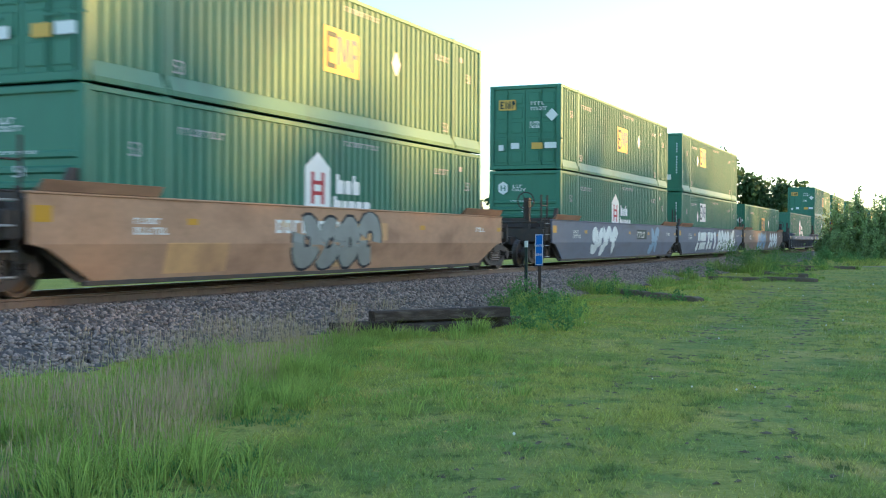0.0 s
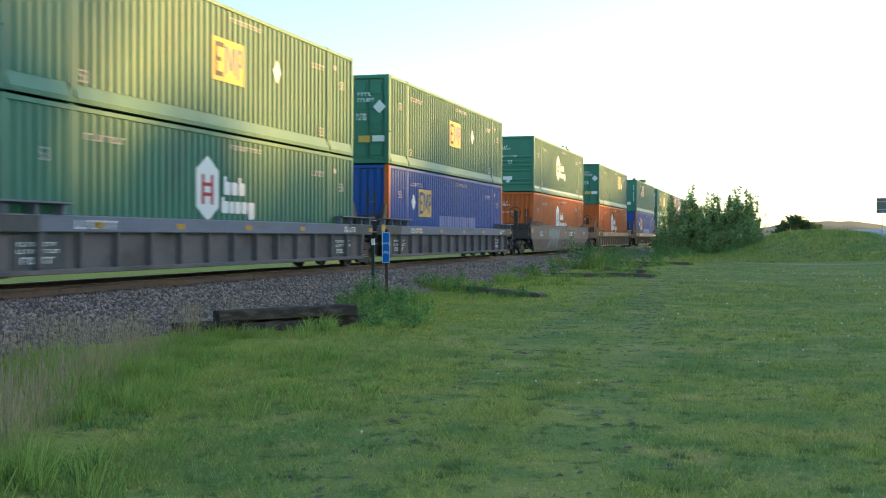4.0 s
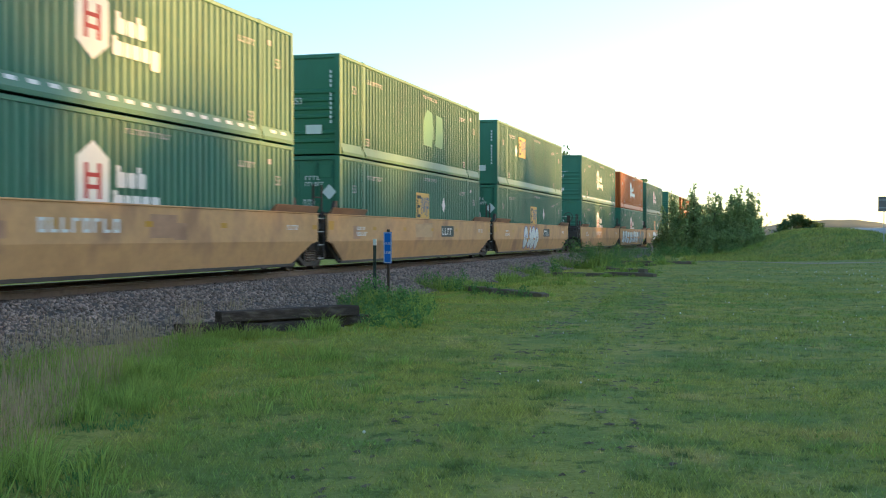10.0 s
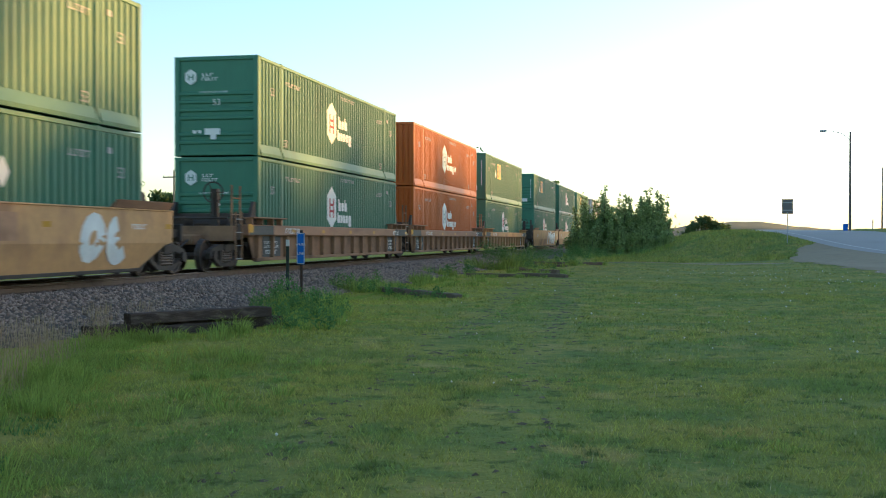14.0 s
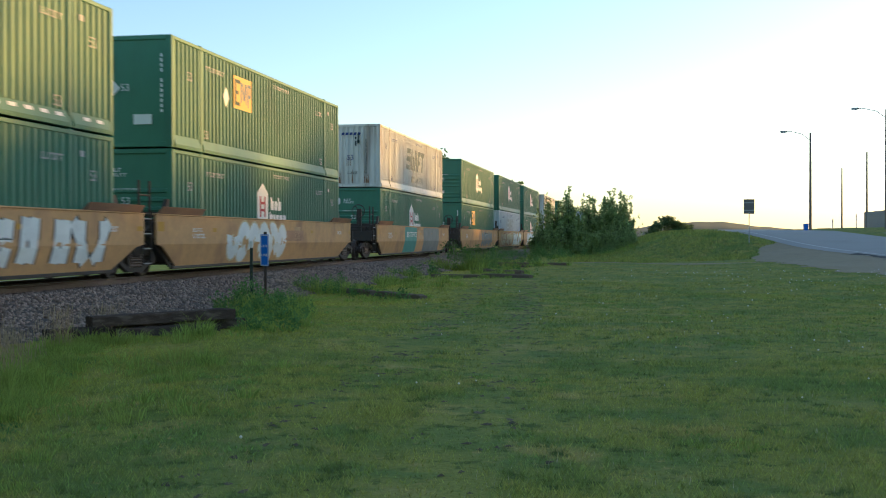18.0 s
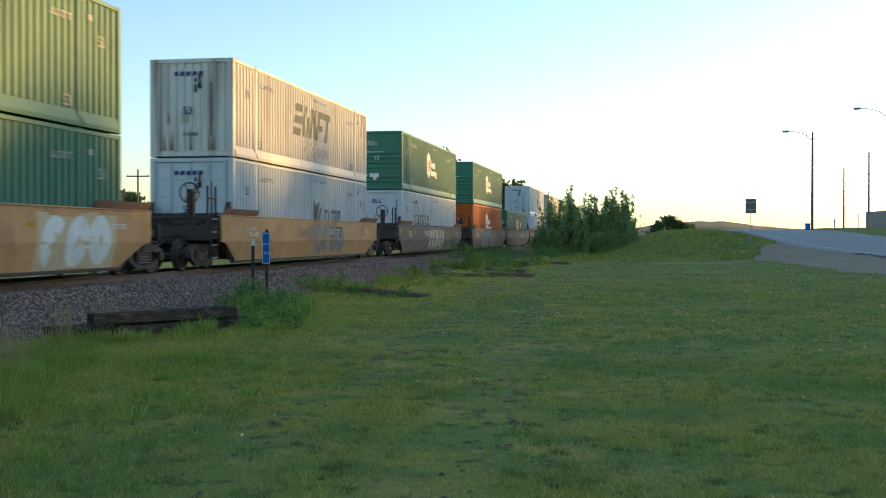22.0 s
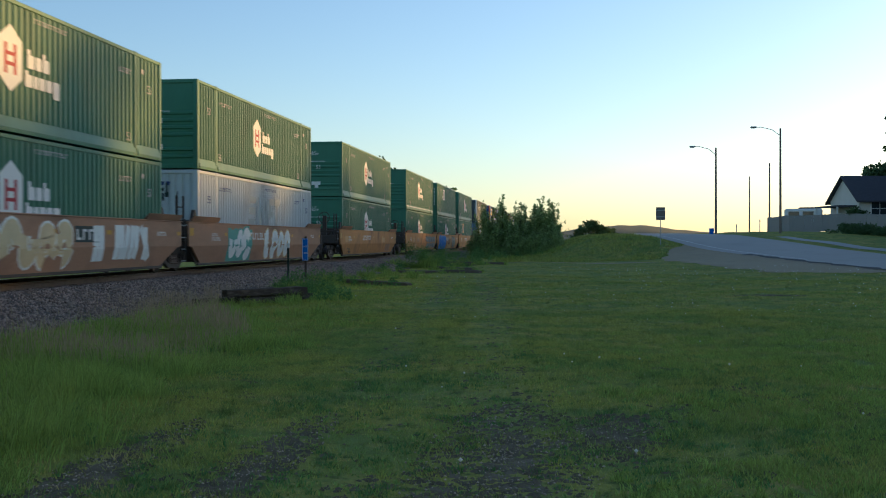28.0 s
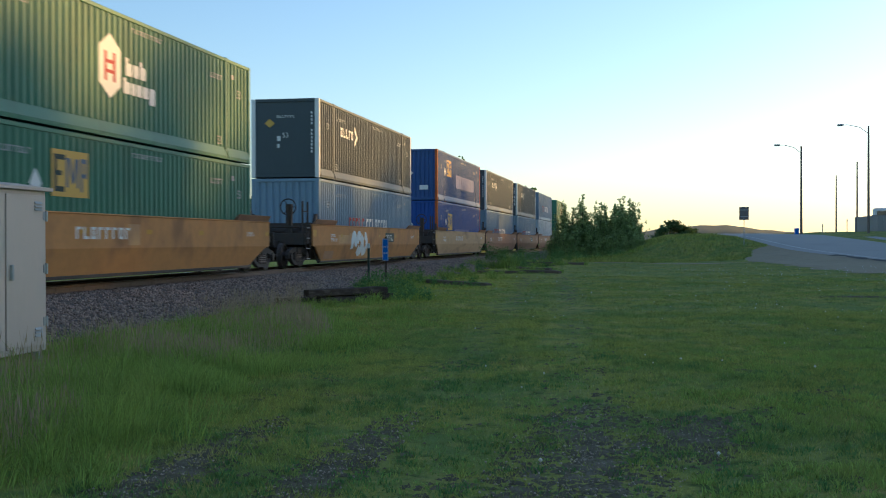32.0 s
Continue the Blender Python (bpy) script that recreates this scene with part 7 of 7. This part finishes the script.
def soil_patches():
    """Worn ground: many small ragged flecks of soil, with pebbles strewn over them."""
    r = np.random.default_rng(9)
    verts, faces = [], []
    n = 9
    flecks = []
    for cx, cy, rx, rv in SOIL_SPOTS:
        for i in range(int(560 * (rx * rv) ** 0.5 / 0.6)):
            q, a = 1.15 * r.random() ** 0.62, r.uniform(0, 6.28)
            flecks.append((cx + rx * q * math.cos(a), cy + rv * q * math.sin(a), r.uniform(0.012, 0.05) * (1.25 - 0.55 * q)))
    # thin places between the tufts
    x, y = r.uniform(-5, 4, 9000), r.uniform(-5, 6, 9000)
    thin = mottle(x, y, 0.8, 21) + 0.8 * mottle(x, y, 0.25, 22) - 0.05 * np.maximum(y, 0)
    ok = (thin > 1.12) & (x > tall_edge(y) + 0.3)
    flecks += list(zip(x[ok], y[ok], r.uniform(0.012, 0.035, int(ok.sum()))))
    x, y = r.uniform(-6, 1, 16000), -4 + 46 * r.random(16000) ** 1.3
    ok = r.random(16000) < 0.75 * rut(x, y) * (mottle(x, y, 0.35, 26) - 0.25)
    flecks += list(zip(x[ok], y[ok], r.uniform(0.010, 0.028, int(ok.sum())) * (1 + np.maximum(y[ok], 0) / 18)))
    t = np.linspace(0, 6.28318, n, endpoint=False)
    for i, (x0, y0, s) in enumerate(flecks):
        w = s * (1 + 0.35 * np.sin(2 * t + r.uniform(0, 6)) + 0.3 * np.sin(3 * t + r.uniform(0, 6)))
        k = i * (n + 1)
        x, y = np.append(x0 + w * np.cos(t), x0), np.append(y0 + w * 1.3 * np.sin(t), y0)
        z = terrain(x, y) + 0.003 + np.append(np.zeros(n), 0.010 + 0.008 * r.random())
        verts.append(np.stack((x, y, z), -1))
        faces.append(np.stack((k + np.arange(n), k + (np.arange(n) + 1) % n, np.full(n, k + n)), 1))
    soup("bare_soil", np.stack(verts), np.concatenate(faces), SOIL, label="worn patches of bare gravelly soil in the grass", kind="stuff")
    n = 1800
    k = r.choice(5, n, p=(0.42, 0.24, 0.22, 0.07, 0.05))
    sp = np.array(SOIL_SPOTS)[k]
    q, a = 1.2 * r.random(n) ** 0.7, r.uniform(0, 6.28, n)
    x, y = sp[:, 0] + sp[:, 2] * q * np.cos(a), sp[:, 1] + sp[:, 3] * q * np.sin(a)
    s = r.uniform(0.003, 0.013, n)
    z = terrain(x, y) + s * 0.4 + 0.008
    base = np.array([(1, 0, 0), (-1, 0.1, 0), (0, 1, 0.1), (0.1, -1, 0), (0, 0.2, 0.8), (0.1, 0, -0.7)])
    tri = np.array([(0, 2, 4), (2, 1, 4), (1, 3, 4), (3, 0, 4), (2, 0, 5), (1, 2, 5), (3, 1, 5), (0, 3, 5)])
    v = np.stack((x, y, z), -1)[:, None, :] + base[None] * s[:, None, None] * r.uniform(0.6, 1.3, (n, 6, 1))
    soup("pebbles", v, (np.arange(n)[:, None, None] * 6 + tri[None]).reshape(-1, 3), PEBBLE, label="small loose pebbles on bare soil", kind="stuff")


soil_patches()


# ---- far side of the field ----
def street_lamp(x, y, high, arm):
    z = ground_at(x, y)
    s = new("street_lamp")
    s.location = (x, y, z)
    tagged(s, "street lamp on a tall weathered wooden pole with a thin arm", "street lamp", "street lamps")
    bm = bmesh.new()
    tube(bm, (0, 0, -0.3), (0, 0, high), 0.125, 0.08, 10)
    part("pole", bm, POLE_WOOD, s)
    bm = bmesh.new()
    pts = [Vector((0, 0, high - 0.7)), Vector((-arm * 0.35, 0, high - 0.12)), Vector((-arm * 0.8, 0, high + 0.12)), Vector((-arm, 0, high + 0.12))]
    for a, b in zip(pts, pts[1:]):
        tube(bm, a, b, 0.03, n=6)
    part("arm", bm, STEEL, s, "thin metal arm")
    bm = bmesh.new()
    box(bm, -arm - 0.55, -arm + 0.05, -0.14, 0.14, high + 0.05, high + 0.2, 0.05)
    head = part("lamp_head", bm, STEEL, s, "grey lamp head, unlit")
    bm = bmesh.new()
    box(bm, -arm - 0.48, -arm - 0.1, -0.1, 0.1, high + 0.01, high + 0.048, 0.01)
    part("lens", bm, TRIM_WHITE, head)


def utility_pole(x, y, high, cross):
    p = new("utility_pole")
    p.location = (x, y, ground_at(x, y))
    tagged(p, "bare weathered wooden utility pole" + (" with a crossarm" if cross else ""), "utility pole", "utility poles")
    bm = bmesh.new()
    tube(bm, (0, 0, -0.3), (0, 0, high), 0.125, 0.08, 10)
    part("pole", bm, POLE_WOOD, p)
    if cross:
        bm = bmesh.new()
        box(bm, -1.2, 1.2, -0.06, 0.06, high - 0.75, high - 0.62, 0.01)
        arm = part("crossarm", bm, POLE_WOOD, p)
        for u in (-1.1, -0.55, 0.55, 1.1):
            bm = bmesh.new()
            tube(bm, (u, 0, high - 0.62), (u, 0, high - 0.46), 0.045, 0.03, 8)
            part("insulator", bm, STEEL, arm)


street_lamp(14.1, 104.0, 10.75 - ground_at(14.1, 104.0), 2.0)
street_lamp(19.4, 99.0, 12.1 - ground_at(19.4, 99.0), 2.2)
utility_pole(26.2, 162.9, 11.1 - ground_at(26.2, 162.9), False)
utility_pole(24.9, 137.8, 11.4 - ground_at(24.9, 137.8), False)
for x, y in ((-50, 79.5), (-50, 107), (-50, 166)):
    utility_pole(x, y, 8.3, True)


def roadside_bits():
    x, y = 13.2, 100.0
    b = new("refuse_bin")
    b.matrix_basis = pose(x, y, ground_at(x, y), 0, 0, 12)
    tagged(b, "small blue plastic refuse bin on the verge beside a lamp pole", "bin")
    bm = bmesh.new()
    prism(bm, [(-0.15, 0.02), (0.15, 0.02), (0.18, 0.56), (-0.18, 0.56)], -0.16, 0.16)
    part("body", bm, SIGN_BLUE, b)
    bm = bmesh.new()
    prism(bm, [(-0.20, 0.564), (0.20, 0.564), (0.17, 0.61), (-0.17, 0.60)], -0.18, 0.18)
    part("lid", bm, SIGN_BLUE, b)
    for u in (-0.12, 0.12):
        bm = bmesh.new()
        tube(bm, (u - 0.02, 0.16, 0.07), (u + 0.02, 0.16, 0.07), 0.07, n=12)
        part("wheel", bm, IRON, b)
    for x, y, high in ((23.1, 134.0, 1.6), (17.2, 112.0, 0.9)):
        p = new("marker_stake")
        p.location = (x, y, ground_at(x, y))
        tagged(p, "short pale marker stake in the grass verge", "stake", "marker stakes")
        bm = bmesh.new()
        box(bm, -0.05, 0.05, -0.03, 0.03, -0.2, high, 0.008)
        part("shaft", bm, TRIM_WHITE, p)
        bm = bmesh.new()
        box(bm, -0.055, 0.055, -0.035, 0.035, high - 0.32, high - 0.14)
        part("band", bm, STEEL, p, "grey reflective band")


roadside_bits()


def road_sign():
    x, y = 7.35, 85.7
    z = ground_at(x, y)
    s = new("road_sign")
    s.location = (x, y, z)
    tagged(s, "grey back of a rectangular road sign on a steel post", "sign")
    bm = bmesh.new()
    box(bm, -0.03, 0.03, -0.02, 0.02, -0.2, 1.55 + 1.9 - z, 0.004)
    part("post", bm, STEEL, s)
    bm = bmesh.new()
    top = 1.6 + 66 / 2027.3 * 85.7 - z
    box(bm, -0.38, 0.38, 0.025, 0.032, top - 1.06, top, 0.002)
    panel = part("panel", bm, SIGN_BACK, s, "dull grey back of the sign")
    for k in (0.25, 0.8):
        bm = bmesh.new()
        box(bm, -0.36, 0.36, 0.005, 0.0245, top - k - 0.03, top - k + 0.03)
        part("brace", bm, STEEL, panel)


road_sign()


def board_fence():
    f = new("board_fence")
    tagged(f, "tall weathered grey board fence along the back yards", "fence")
    bm = bmesh.new()
    box(bm, -0.068, 0.068, -0.011, 0.011, 0.0, 1.80)
    bmesh.ops.bevel(bm, geom=[e for e in bm.edges if all(v.co.z > 1 for v in e.verts)], offset=0.02, segments=1, affect="EDGES")
    board = mesh_of(bm, FENCE_WOOD)
    bm = bmesh.new()
    box(bm, -0.05, 0.05, 0.012, 0.11, -0.2, 1.74, 0.006)
    post = mesh_of(bm, FENCE_WOOD)
    r = random.Random(5)
    line = ((25.0, 140.0), (23.7, 118.0), (35.0, 105.5))
    k = 0
    for (x0, y0), (x1, y1) in zip(line, line[1:]):
        d = math.hypot(x1 - x0, y1 - y0)
        a = math.degrees(math.atan2(y1 - y0, x1 - x0))
        n = int(d / 0.142)
        for i in range(n):
            u = (i + 0.5) / n
            x, y = x0 + (x1 - x0) * u, y0 + (y1 - y0) * u
            z = ground_at(x, y)
            part("board", board, FENCE_WOOD, f, "", pose(x, y, z + 0.03 + r.uniform(-0.02, 0.02), 0, r.uniform(-0.6, 0.6), a))
            if i % 17 == 0:
                part("fence_post", post, FENCE_WOOD, f, "", pose(x, y, z, 0, 0, a))
        for zz in (0.35, 1.45):
            bm, last = bmesh.new(), None
            for u in np.linspace(0, 1, 13):
                px, py = x0 + (x1 - x0) * u, y0 + (y1 - y0) * u
                pz = ground_at(px, py) + zz
                ring4 = [bm.verts.new((px + a, py + 0.045, pz + b)) for a, b in ((-0.02, -0.04), (0.02, -0.04), (0.02, 0.04), (-0.02, 0.04))]
                if last:
                    for i in range(4):
                        bm.faces.new((last[i], last[(i + 1) % 4], ring4[(i + 1) % 4], ring4[i]))
                last = ring4
            part("fence_rail", bm, FENCE_WOOD, f)


board_fence()


def house():
    h = new("house")
    x, y = 30.4, 115.0
    z = ground_at(x + 3, y + 3)
    h.matrix_basis = pose(x, y, z - 0.1, 0, 0, 9)
    tagged(h, "pale single-storey house with a dark shingled gable roof behind a fence", "house")
    L, D, E, R = 14.0, 8.0, 3.7, 6.2
    bm = bmesh.new()
    prism(bm, [(0, 0), (D, 0), (D, E), (D / 2, R), (0, E)], 0, L, "x")
    part("wall", bm, SIDING, h, "pale lapped siding")
    for s in (0, 1):
        bm = bmesh.new()
        if s == 0:
            out = [(-0.5, E - 0.38), (-0.5, E - 0.2), (D / 2, R + 0.18), (D / 2, R + 0.01)]
        else:
            out = [(D + 0.5, E - 0.38), (D / 2, R + 0.01), (D / 2, R + 0.18), (D + 0.5, E - 0.2)]
        prism(bm, out, -0.45, L + 0.45, "x")
        part("roof", bm, SHINGLE, h, "dark shingle roof slope")
    for i in range(11):
        bm = bmesh.new()
        box(bm, 0.05, L - 0.05, -0.022, -0.002, 0.5 + i * 0.27, 0.52 + i * 0.27 + 0.2)
        part("siding_board", bm, SIDING, h)
    for wx, wz, ww, wh in ((1.3, 2.0, 1.8, 1.35), (5.4, 2.0, 1.4, 1.35), (9.5, 2.0, 1.8, 1.35)):
        bm = bmesh.new()
        for a, b, c, d in ((wx - 0.12, wx, wz - 0.1, wz + wh + 0.12), (wx + ww, wx + ww + 0.12, wz - 0.1, wz + wh + 0.12), (wx, wx + ww, wz + wh, wz + wh + 0.12), (wx, wx + ww, wz - 0.12, wz), (wx + ww / 2 - 0.03, wx + ww / 2 + 0.03, wz, wz + wh), (wx, wx + ww, wz + wh / 2 - 0.02, wz + wh / 2 + 0.02)):
            box(bm, a, b, -0.07, -0.024, c, d)
        w = part("window", bm, TRIM_WHITE, h, "white-framed window")
        for k in (0, 1):
            bm = bmesh.new()
            box(bm, wx + k * ww / 2 + 0.03, wx + (k + 1) * ww / 2 - 0.03, -0.045, -0.03, wz, wz + wh)
            part("pane", bm, GLASS, w)
    bm = bmesh.new()
    prism(bm, [(0.6, 2.9), (D - 1.0, 2.9), (D - 1.0, 3.05), (0.6, 3.05)], -2.2, -0.02, "x")
    part("porch_roof", bm, SHINGLE, h)
    for yy in (0.8, D - 1.2):
        bm = bmesh.new()
        box(bm, -2.1, -1.96, yy, yy + 0.14, -0.3, 2.9)
        part("porch_post", bm, TRIM_WHITE, h)


house()


def camper():
    c = new("camper_trailer")
    x, y = 24.9, 127.5
    c.matrix_basis = pose(x, y, ground_at(x + 2, y), 0, 0, -8)
    tagged(c, "white camper trailer parked behind the fence", "trailer")
    bm = bmesh.new()
    box(bm, 0, 4.2, -1.1, 1.1, 0.5, 2.75, 0.18)
    part("body", bm, TRIM_WHITE, c)
    for u in (0.4, 2.0):
        bm = bmesh.new()
        box(bm, u, u + 1.2, -1.115, -1.103, 1.85, 2.4, 0.004)
        part("window", bm, GLASS, c)
    for u in (1.6, 2.4):
        bm = bmesh.new()
        tube(bm, (u, -1.05, 0.34), (u, -0.85, 0.34), 0.34, n=16)
        part("wheel", bm, IRON, c)
    bm = bmesh.new()
    box(bm, 1.6, 4.1, -0.95, 0.95, 2.752, 2.9, 0.05)
    part("roof_cover", bm, SHINGLE, c, "dark roof cover")


camper()
sy = np.arange(50, 92, 1.0)
strip("sidewalk", np.stack((road_x(sy) + 6.4, sy), 1), 0.6, CONCRETE, 0.03, "pale concrete sidewalk along the far side of the road", category="sidewalk")

# shrubs by the house, and a tree behind it
for k, (x, y, h, w) in enumerate(((29.4, 113.2, 2.6, 2.6), (34.6, 112.4, 2.4, 2.4), (24.4, 94.6, 0.75, 2.2), (25.9, 93.2, 0.8, 2.4), (27.4, 92.0, 0.8, 2.4))):
    tree(x, y, h, w, 140 + k, 1800, 0.11, "rounded dark green shrub beside the fence", LEAF_FAR, stems=5, low=0.02, group="garden shrubs", category="shrub")
tree(37.5, 136.0, 9.8, 6.5, 150, 3200, 0.28, "dark leafy tree behind the house roof", LEAF_FAR, low=0.2)


def motions():
    for thing, at, z in TRAIN:
        walk(thing, [(t, pose(TRACK, at - run, z)) for t, run in RUN])


motions()
